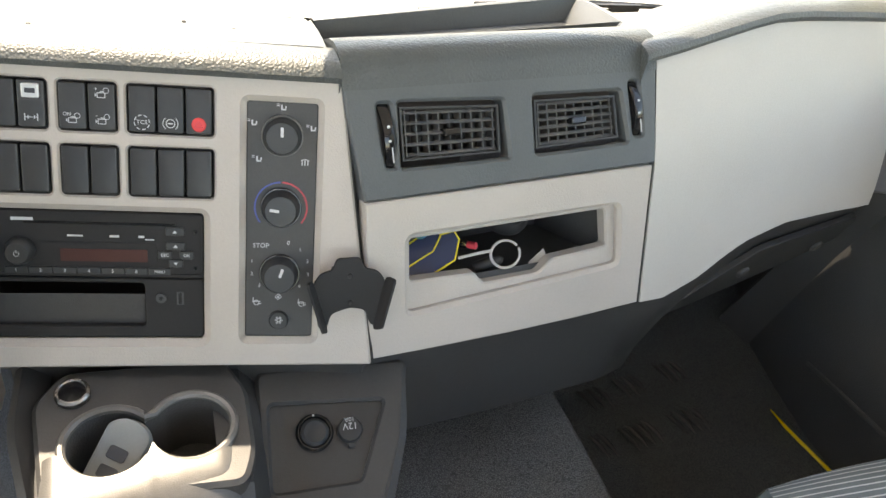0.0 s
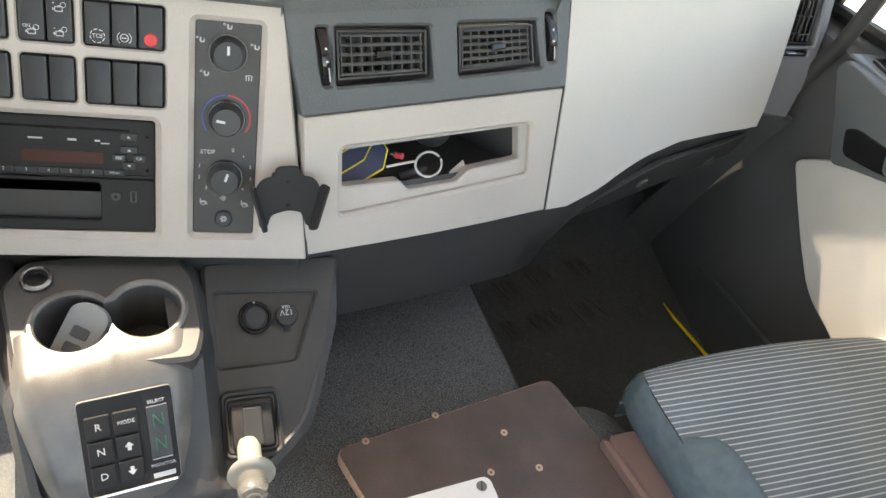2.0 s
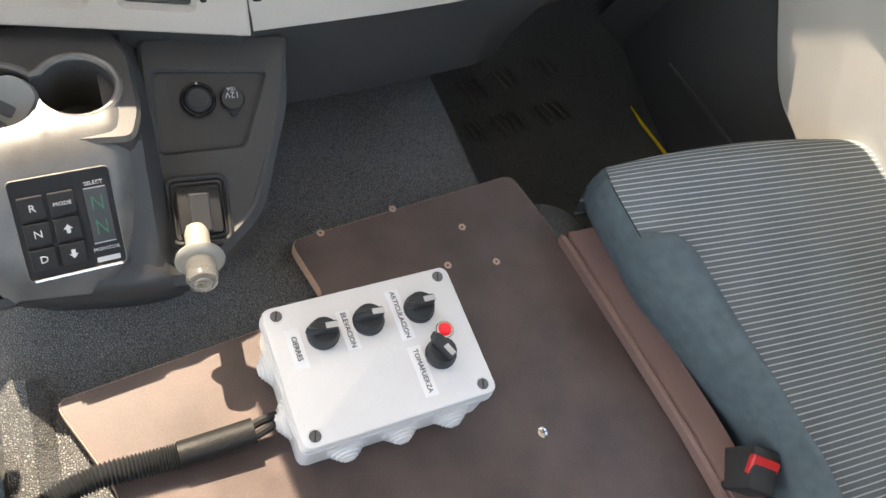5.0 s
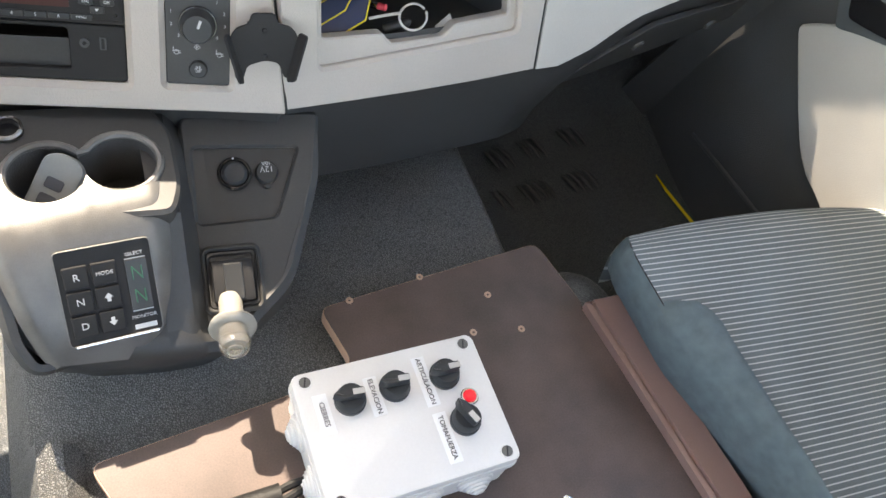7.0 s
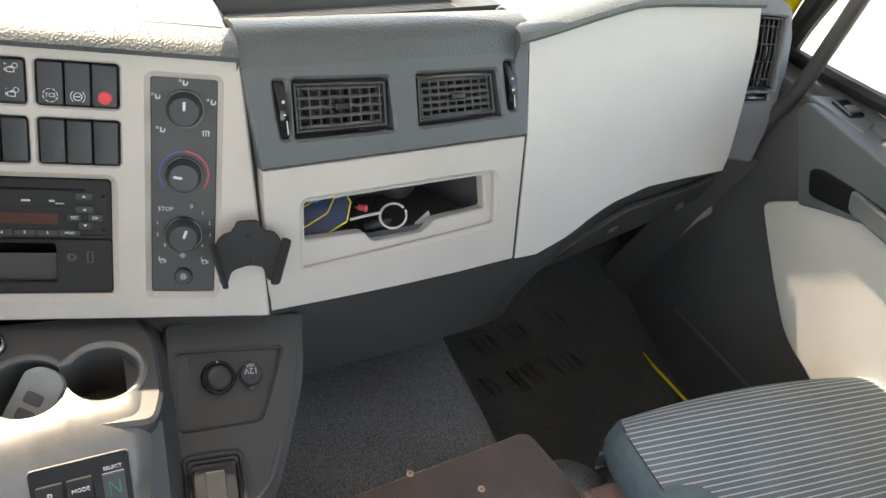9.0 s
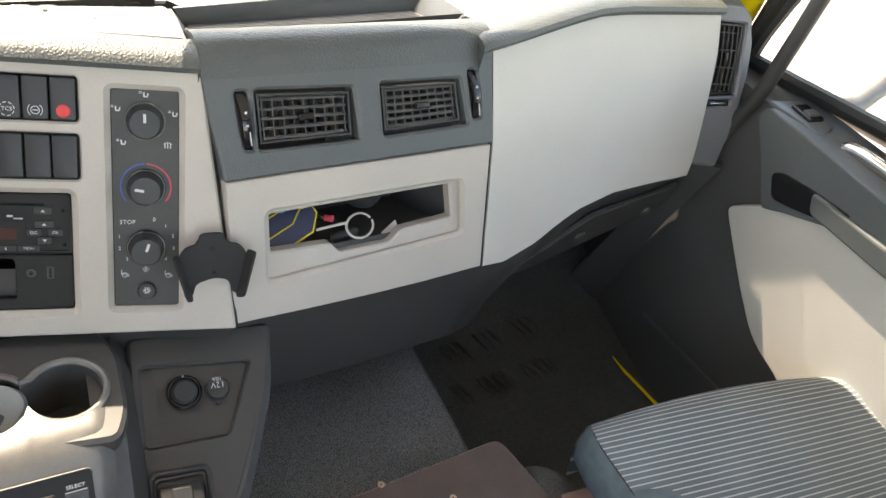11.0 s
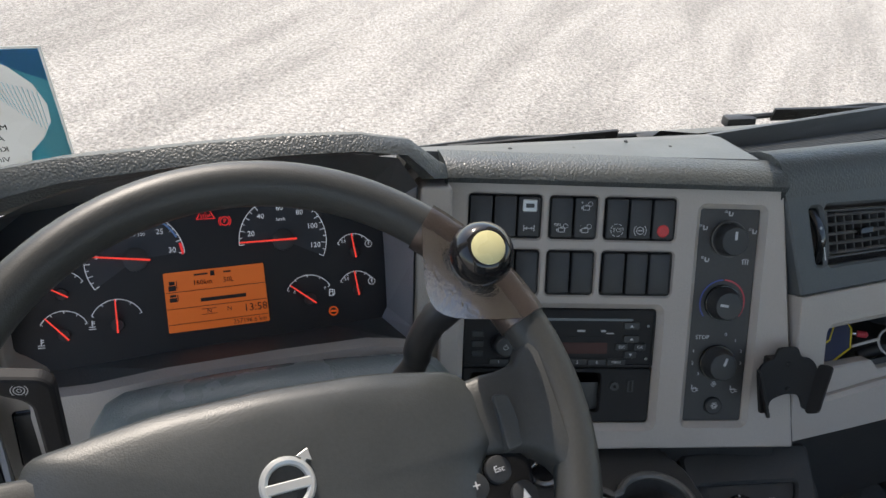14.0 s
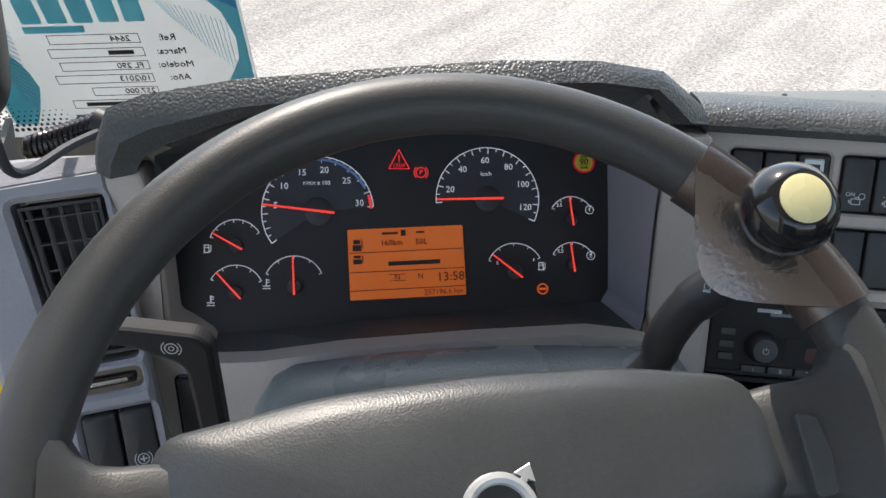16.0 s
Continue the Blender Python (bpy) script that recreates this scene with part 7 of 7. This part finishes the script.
for (x, y), turn in KN:
    metal = turn == 118
    k = part("rotary_knob", lathe([(0.0165, 0), (0.0165, 0.004), (0.0158, 0.006), (0.0150, 0.0135), (0.0140, 0.0150), (0, 0.0152)], 30, m=at((x, y, 0.0685))), SWITCH, box, smooth=True)
    part("grip", solid(soft([(-0.013, -0.0045), (0.012, -0.0055), (0.0215, 0.0), (0.012, 0.0055), (-0.013, 0.0045)], 0.003), 0.0, 0.0135, 0.002), SWITCH, k, m=at((x, y, 0.0815)) @ pose(0, 0, 0, 0, 0, turn), smooth=True)
    part("pointer", bars([(-0.006, 0.0008, 0.013, 0.0062)] if not metal else [(-0.004, -0.0035, 0.018, 0.002)], 0.0131, thick=0.0006), GREY2, k, "pale pointer", m=at((x, y, 0.0820)) @ pose(0, 0, 0, 0, 0, turn))
    part("skirt", plate(ring(x, y, 0.0185 if metal else 0.0172, 30), [ring(x, y, 0.0155, 30)], 0.0685, 0.0735, 0.001), CHROME if metal else SWITCH, k, smooth=True)
lamp = part("indicator", lathe([(0.0078, 0), (0.0078, 0.004), (0.0068, 0.0060), (0, 0.0068)], 24, m=at((0.076, 0.003, 0.0685))), REDLAMP, box, "red indicator lamp with a faint glow for its reflection", smooth=True)
part("bezel", plate(ring(0.076, 0.003, 0.0102, 24), [ring(0.076, 0.003, 0.0077, 24)], 0.0685, 0.0720, 0.0008), CHROME, lamp)
for s, x, y, ln in (("CIERRES", -0.0835, 0.026, 0.046), ("ELEVACION", -0.0255, 0.0315, 0.046), ("ARTICULACION", 0.0345, 0.0335, 0.060), ("TOMAFUERZA", 0.0355, -0.034, 0.058)):
    t = part("paper_label", solid(rr(x, y, 0.0155, ln, 0.0008), 0.0685, 0.0689), PAPER, box, "white paper label")
    part("lettering", letters(s, 0.0078, 0, 0, 0.0001), INKD, t, m=at((x, y, 0.0691)) @ pose(0, 0, 0, 0, 0, -90))


def grommet(m):
    g = part("grommet", lathe([(0.0215, 0), (0.0210, 0.003), (0.0175, 0.0036), (0.0170, 0.006), (0.0140, 0.0066), (0.0135, 0.009), (0.0105, 0.0096), (0.0100, 0.0118), (0.0070, 0.0124), (0.0062, 0.014), (0, 0.0142)], 28, m=m), WHITE, box, "stepped white cable grommet", smooth=True)
    return g


for x in (-0.058, 0.003, 0.063):
    grommet(at((x, -BH / 2 + 0.003, 0.024)) @ pose(0, 0, 0, 90, 0, 0))
for y in (0.030, -0.030):
    grommet(at((-BW / 2 + 0.003, y, 0.024)) @ pose(0, 0, 0, 0, -90, 0))
for y in (0.030, -0.030):
    grommet(at((BW / 2 - 0.003, y, 0.024)) @ pose(0, 0, 0, 0, 90, 0))

cable = thing("corrugated_cable", I4, "black corrugated cable taped at its end", "cable")
wire = bmesh.new()
for d in (0.0, 0.011):
    tube(spline([(0.182, 0.108 + d * 0.6, 0.694), (0.165, 0.103 + d, 0.690), (0.145, 0.098 + d, 0.686)], 6), 0.0048, 8, wire)
part("wires", wire, TAPE, cable, smooth=True)
part("tape", tube(spline([(0.155, 0.106, 0.689), (0.12, 0.104, 0.687), (0.080, 0.102, 0.685)], 6), 0.0135, 16), TAPE, cable, "wound black tape", smooth=True)
path = spline([(0.085, 0.102, 0.685), (0.05, 0.102, 0.684), (0.0, 0.100, 0.684), (-0.045, 0.086, 0.682), (-0.09, 0.05, 0.67), (-0.14, -0.02, 0.62)], 26)
part("hose", tube(path, [0.0132 if k % 2 else 0.0098 for k in range(len(path))], 12), SWITCH, cable, "black corrugated hose", smooth=True)

# ---- seats ----
def seat_cushion(m, label, group, wide=0.465):
    ob = thing("truck_seat", m, label, "seat", group)
    W = wide / 2

    def half(v):
        """Half width of the cushion's top at v, rounded at the front corners."""
        return W * (1.152 - 0.40 * min(v, 0.6)) * (1 - 0.12 * max(0, 1 - v / 0.10) ** 2.2)

    def top(a, v):
        """Height of the cushion's top."""
        return 0.056 - 0.008 * a * a - 0.016 * math.sin(math.pi * min(v * 1.2, 1)) * (1 - a * a) - 0.030 * max(0, 1 - v / 0.10) ** 2.5

    def pull(v):
        """The cushion draws in towards the backrest."""
        return max(1 - 0.62 * max(0, v - 0.30), 0.74)

    def edge_y(a, v):
        return 0.022 - 0.56 * v + 0.012 * (1 - a * a) * (1 - v) ** 2

    rows_ = []
    for j in range(31):
        v = (j / 30) ** 1.4
        rows_.append([Vector((half(v) * pull(v) * 0.965 * a, edge_y(a, v), top(a, v))) for a in (-1 + 2 * i / 32 for i in range(33))])
    first = rows_[0]
    rows_ = [[Vector((p.x * 0.99, p.y + dy, p.z - dz)) for p in first] for dy, dz in ((-0.012, 0.11), (0.004, 0.06), (0.006, 0.025), (0.004, 0.008))] + rows_
    part("centre_panel", sheet(rows_), CLOTH, ob, "striped grey cloth", smooth=True)
    for s in (-1, 1):
        side = []
        for j in range(31):
            v = (j / 30) ** 1.4
            h, y, z = half(v) * pull(v), edge_y(1, v), top(1, v)
            side.append([Vector((s * h * 0.965, y, z + 0.0005)), Vector((s * h * 0.978, y, z - 0.005)), Vector((s * h * 0.985, y, z - 0.018)), Vector((s * h * 0.975, y, z - 0.045)), Vector((s * h * 0.93, y, z - 0.08)), Vector((s * h * 0.80, y, z - 0.13))])
        part("side_panel", sheet(side), CLOTH2, ob, "blue-grey cloth side", smooth=True)
        lump = []
        for j in range(29):
            q = j / 28
            v = 0.19 + 0.81 * q
            grow = min(q / 0.12, 1)
            grow = math.sqrt(max(0, 1 - (1 - grow) ** 2))
            outer = 0.985 * pull(v)
            inner = min(0.965 - (0.06 + 0.20 * grow), outer - 0.06)
            row = []
            for i in range(9):
                c = i / 8
                a = inner + (outer - inner) * c
                lift = 0.034 * grow * math.sin(math.pi * c) ** 0.6
                row.append(Vector((s * half(v) * a, edge_y(a, v), top(a, v) - 0.004 + lift)))
            lump.append(row)
        part("side_bolster", sheet(lump), CLOTH2, ob, "raised blue-grey bolster", smooth=True)
        part("seam", tube([Vector((s * half(v) * pull(v) * 0.967, edge_y(1, v), top(1, v) + 0.0004)) for v in (j / 24 for j in range(25))], 0.0010, 5), SEAL, ob)
    part("base_pan", block(-W * 0.62, W * 0.62, -0.52, -0.05, -0.16, -0.06, 0.02), BLACK, ob)
    part("pedestal", block(-W * 0.6, W * 0.6, -0.48, -0.08, -0.375, -0.15, 0.015), BLACK, ob)
    part("backrest", block(-W * 0.95, W * 0.95, -0.66, -0.54, -0.02, 0.62, 0.04), CLOTH2, ob, smooth=True)
    return ob


seat_cushion(pose(0.876, 0.280, 0.727, 4, 1.5, -2), "passenger seat in striped grey and blue cloth", "cab seats")
seat_cushion(pose(-0.33, 0.14, 0.66, 2, 0, 0), "driver's seat in striped grey and blue cloth", "cab seats")
buckle = thing("seat_belt_buckle", pose(0.692, -0.072, 0.722, 12, 6, -32), "black belt buckle with a red release button", "buckle")
part("body", block(-0.017, 0.017, -0.05, 0.0, -0.055, 0.014, 0.004), BLACK, buckle, smooth=True)
part("red_button", plate(rr(0, -0.0065, 0.036, 0.024, 0.003), [rr(0.0, -0.011, 0.018, 0.008, 0.002)], 0.008, 0.0165, 0.002), RED, buckle, "red release button", m=pose(0, -0.012, 0, 20, 0, 0))
part("stalk", tube(spline([(0, -0.03, -0.05), (0.0, -0.05, -0.10), (0.0, -0.06, -0.2)], 5), 0.012, 10), BLACK, buckle, smooth=True)

# ---- windscreen sheet, handset, wipers ----
FZ = frame_of(ws(-0.634, 1.112, -0.006), (1, 0.02, 0.015), (-0.015, -WS_LEAN, 1))
notice = thing("sale_sheet", FZ, "printed plastic sale sheet taped inside the windscreen", "sheet")
SW, SH = 0.262, 0.186
part("sheet", solid(rr(0, 0, SW, SH, 0.002), 0, 0.0008), SHEET, notice)
SR, ST, SB = SW / 2 - 0.003, SH / 2 - 0.003, -SH / 2 + 0.003
wave_r = [(SR, ST), (0.070, ST), (0.095, ST - 0.022), (0.112, ST - 0.045), (0.120, ST - 0.075), (0.118, ST - 0.10), (0.105, ST - 0.125), (0.088, ST - 0.145), (0.085, ST - 0.16), (0.092, SB), (SR, SB)]
part("blue_wave", solid(wave_r, 0.0008, 0.0011), TEAL, notice, "teal printed wave")
wave_l = [(-SR, ST), (-0.085, ST), (-0.098, ST - 0.02), (-0.104, ST - 0.05), (-0.098, ST - 0.085), (-0.088, ST - 0.11), (-0.085, ST - 0.13), (-0.092, ST - 0.15), (-0.105, SB), (-SR, SB)]
part("blue_wave", solid(wave_l, 0.0008, 0.0011), TEAL, notice, "teal printed wave")
for k in range(16):
    part("hatch_line", tube([(-0.118 + 0.0008 * k, ST - 0.03 - 0.0075 * k, 0.0013), (-0.086 - 0.0006 * k, ST - 0.062 - 0.0065 * k, 0.0013)], 0.0003, 4), TEALD, notice)
part("blue_corner", solid([(SR, ST), (0.072, ST), (0.090, ST - 0.018), (0.108, ST - 0.03), (SR, ST - 0.042)], 0.0011, 0.0013), TEALD, notice, "blue printed corner")
for k in range(15):
    part("hatch_line", tube([(0.055 + 0.0042 * k, ST - 0.028 - 0.002 * k, 0.0010), (0.066 + 0.0034 * k, ST - 0.05 - 0.0048 * k, 0.0010)], 0.0003, 4), TEAL, notice)
for k in range(5):
    part("heading_bar", solid(rr(-0.015 + 0.0235 * (k - 2), 0.052, 0.0185, 0.03, 0.002), 0.0008, 0.0011), TEAL, notice, "bold teal heading")
part("heading_line", solid(rr(-0.045, 0.030, 0.056, 0.008, 0.001), 0.0008, 0.0011), TEAL, notice)
for k, s in enumerate(("Ref:", "Marca:", "Modelo:", "Año:", "Kms:", "Vin:")):
    y = 0.018 - 0.0165 * k
    part("lettering", letters(s, 0.0105, 0.056, y, 0.0014, mirror=True), INKD, notice)
    wd = (0.085, 0.09, 0.085, 0.095, 0.065, 0.09)[k]
    fr = plate([(0.03 - wd, y - 0.0055), (0.03, y - 0.0055), (0.03, y + 0.0055), (0.03 - wd, y + 0.0055)], [[(0.0306 - wd, y - 0.0049), (0.0294, y - 0.0049), (0.0294, y + 0.0049), (0.0306 - wd, y + 0.0049)]], 0.0008, 0.0011)
    part("field", fr, INKD, notice)
    val = ("2644", "", "FL 290", "10/2013", "257.000", "")[k]
    if val:
        part("lettering", letters(val, 0.0095, 0.012, y, 0.0014, mirror=True), INKD, notice)
    else:
        part("print_bar", bars([(0.008 if k == 1 else -0.012, y, 0.024 if k == 1 else 0.07, 0.005)], 0.0010), INKD, notice)
part("print_bar", bars([(-0.008, -0.0815, 0.11, 0.0055)], 0.0010), INKD, notice)
stamp = thing("glass_mark", frame_of(ws(-0.66, 0.992, -0.004), (1, 0.055, 0), (0, -WS_LEAN, 1)), "small printed mark on the windscreen glass", "mark")
part("print_bars", bars([(0, 0.010, 0.032, 0.0032), (0.004, 0.004, 0.024, 0.002), (-0.002, 0.0, 0.028, 0.002), (0.002, -0.004, 0.026, 0.0022)], 0), INKD, stamp)

FR_ = frame_of((-0.582, 0.488, 1.203), (0.95, 0.28, -0.03), (-0.11, 0.31, 0.94))
hand = thing("handset", FR_, "black cabled handset clipped to the windscreen pillar", "remote control")
part("shell", solid(soft([(-0.010, 0.0), (0.010, 0.0), (0.019, 0.014), (0.022, 0.04), (0.025, 0.12), (0.027, 0.235), (-0.027, 0.235), (-0.025, 0.12), (-0.022, 0.04), (-0.019, 0.014)], 0.008), -0.022, 0.0, 0.005), BLACK, hand, smooth=True)
part("face", solid(soft([(-0.013, 0.012), (0.013, 0.012), (0.019, 0.025), (0.020, 0.225), (-0.020, 0.225), (-0.019, 0.025)], 0.008), -0.001, 0.0012, 0.0004), SWITCH, hand)
for y, d in ((0.098, 1), (0.076, -1)):
    q = bmesh.new()
    q.faces.new([q.verts.new(p) for p in ((-0.0055, y - 0.004 * d, 0.0016), (0.0055, y - 0.004 * d, 0.0016), (0, y + 0.005 * d, 0.0016))])
    part("arrow", q, INK, hand)
m_ = part("round_button", solid(ring(0.002, 0.038, 0.0085, 20), 0.001, 0.0018), DIAL2, hand)
part("lettering", letters("MEM", 0.0058, 0.002, 0.040, 0.0019), INK, m_)
part("small_print", bars([(0.002, 0.0355, 0.009, 0.0012), (0.002, 0.033, 0.008, 0.0012)], 0.0019), INK, m_)
part("scale_line", bars([(0.0125, 0.070, 0.0006, 0.042), (0.0125, 0.058, 0.005, 0.0012)], 0.0014), INK, hand)
for x, y in ((-0.008, 0.132), (0.008, 0.132), (-0.008, 0.163), (0.008, 0.163)):
    bt = part("button", solid(rr(x, y, 0.011, 0.011, 0.002), 0.001, 0.0035, 0.001), BLACK, hand)
    part("mark", bars([(x, y + 0.009, 0.009, 0.003)], 0.0015), INK if x < 0 else GREEN, bt)
part("stop_button", solid(rr(-0.004, 0.192, 0.018, 0.010, 0.002), 0.001, 0.003, 0.001), BLACK, hand)
part("stop_mark", bars([(-0.004, 0.192, 0.012, 0.004)], 0.0031), REDARC, hand)
part("clip", block(-0.05, -0.01, 0.09, 0.16, -0.05, -0.02, 0.008), BLACK, hand, smooth=True)
cord = []
for k in range(220):
    t = k / 219
    a = k * 0.9
    cord.append(Vector((-0.5745 - 0.010 * t, 0.488 + 0.028 * t, 1.208 - 0.030 * t)) + Vector((0.0052 * math.cos(a), 0.0052 * math.sin(a), 0)))
part("coiled_cord", tube(cord[:110], 0.0019, 5), GLOSS, hand, smooth=True)
clip_ = thing("coiled_lead", I4, "black coiled lead lying on the dashboard's end", "lead")
pts_ = []
for k in range(260):
    t = k / 259
    p = Vector((-0.642, 0.650, 1.106)).lerp(Vector((-0.580, 0.642, 1.130)), t)
    a = k * 0.34
    pts_.append(p + Vector((0.0, 0.0085 * math.cos(a), 0.0085 * math.sin(a))))
part("coil", tube(pts_, 0.0021, 5), GLOSS, clip_, smooth=True)
part("end", lathe([(0.0, -0.004), (0.011, -0.004), (0.011, 0.006), (0.0, 0.006)], 18, m=frame_of((-0.577, 0.642, 1.131), (0.3, 0.9, 0), (0.3, 0, 1))), SWITCH, clip_, smooth=True)
part("wire", tube(spline([(-0.572, 0.640, 1.128), (-0.588, 0.605, 1.131), (-0.60, 0.565, 1.133), (-0.597, 0.535, 1.150), (-0.586, 0.512, 1.182)], 6), 0.0035, 8), DIAL2, clip_, smooth=True)

for name, base, tip_, back_ in (("left", (0.275, 0.965, 0.996), (-0.20, 0.945, 0.992), 0), ("right", (0.42, 0.965, 1.018), (0.86, 0.945, 1.030), 0)):
    wp = thing("windscreen_wiper", I4, "black windscreen wiper resting outside the glass", "wiper", "wipers")
    A, B = Vector(base), Vector(tip_)
    d = (B - A).normalized()
    part("blade", tube([A, A.lerp(B, 0.5) + Vector((0, 0, 0.010)), B], [0.004, 0.006, 0.003], 6), BLACK, wp)
    part("arm", plate([(0, -0.010), (0.26, -0.006), (0.26, 0.006), (0, 0.012)], [rr(0.03 + 0.034 * k, 0.001, 0.022, 0.007, 0.003) for k in range(6)], -0.002, 0.002), BLACK, wp, "perforated black arm", m=frame_of(A.lerp(B, 0.12) + Vector((0, -0.004, 0.004)), d, (0, -0.25, 1)))
    part("cap", block(A.x - 0.025, A.x + 0.025, A.y - 0.012, A.y + 0.008, A.z - 0.012, A.z + 0.004, 0.005), BLACK, wp, smooth=True)
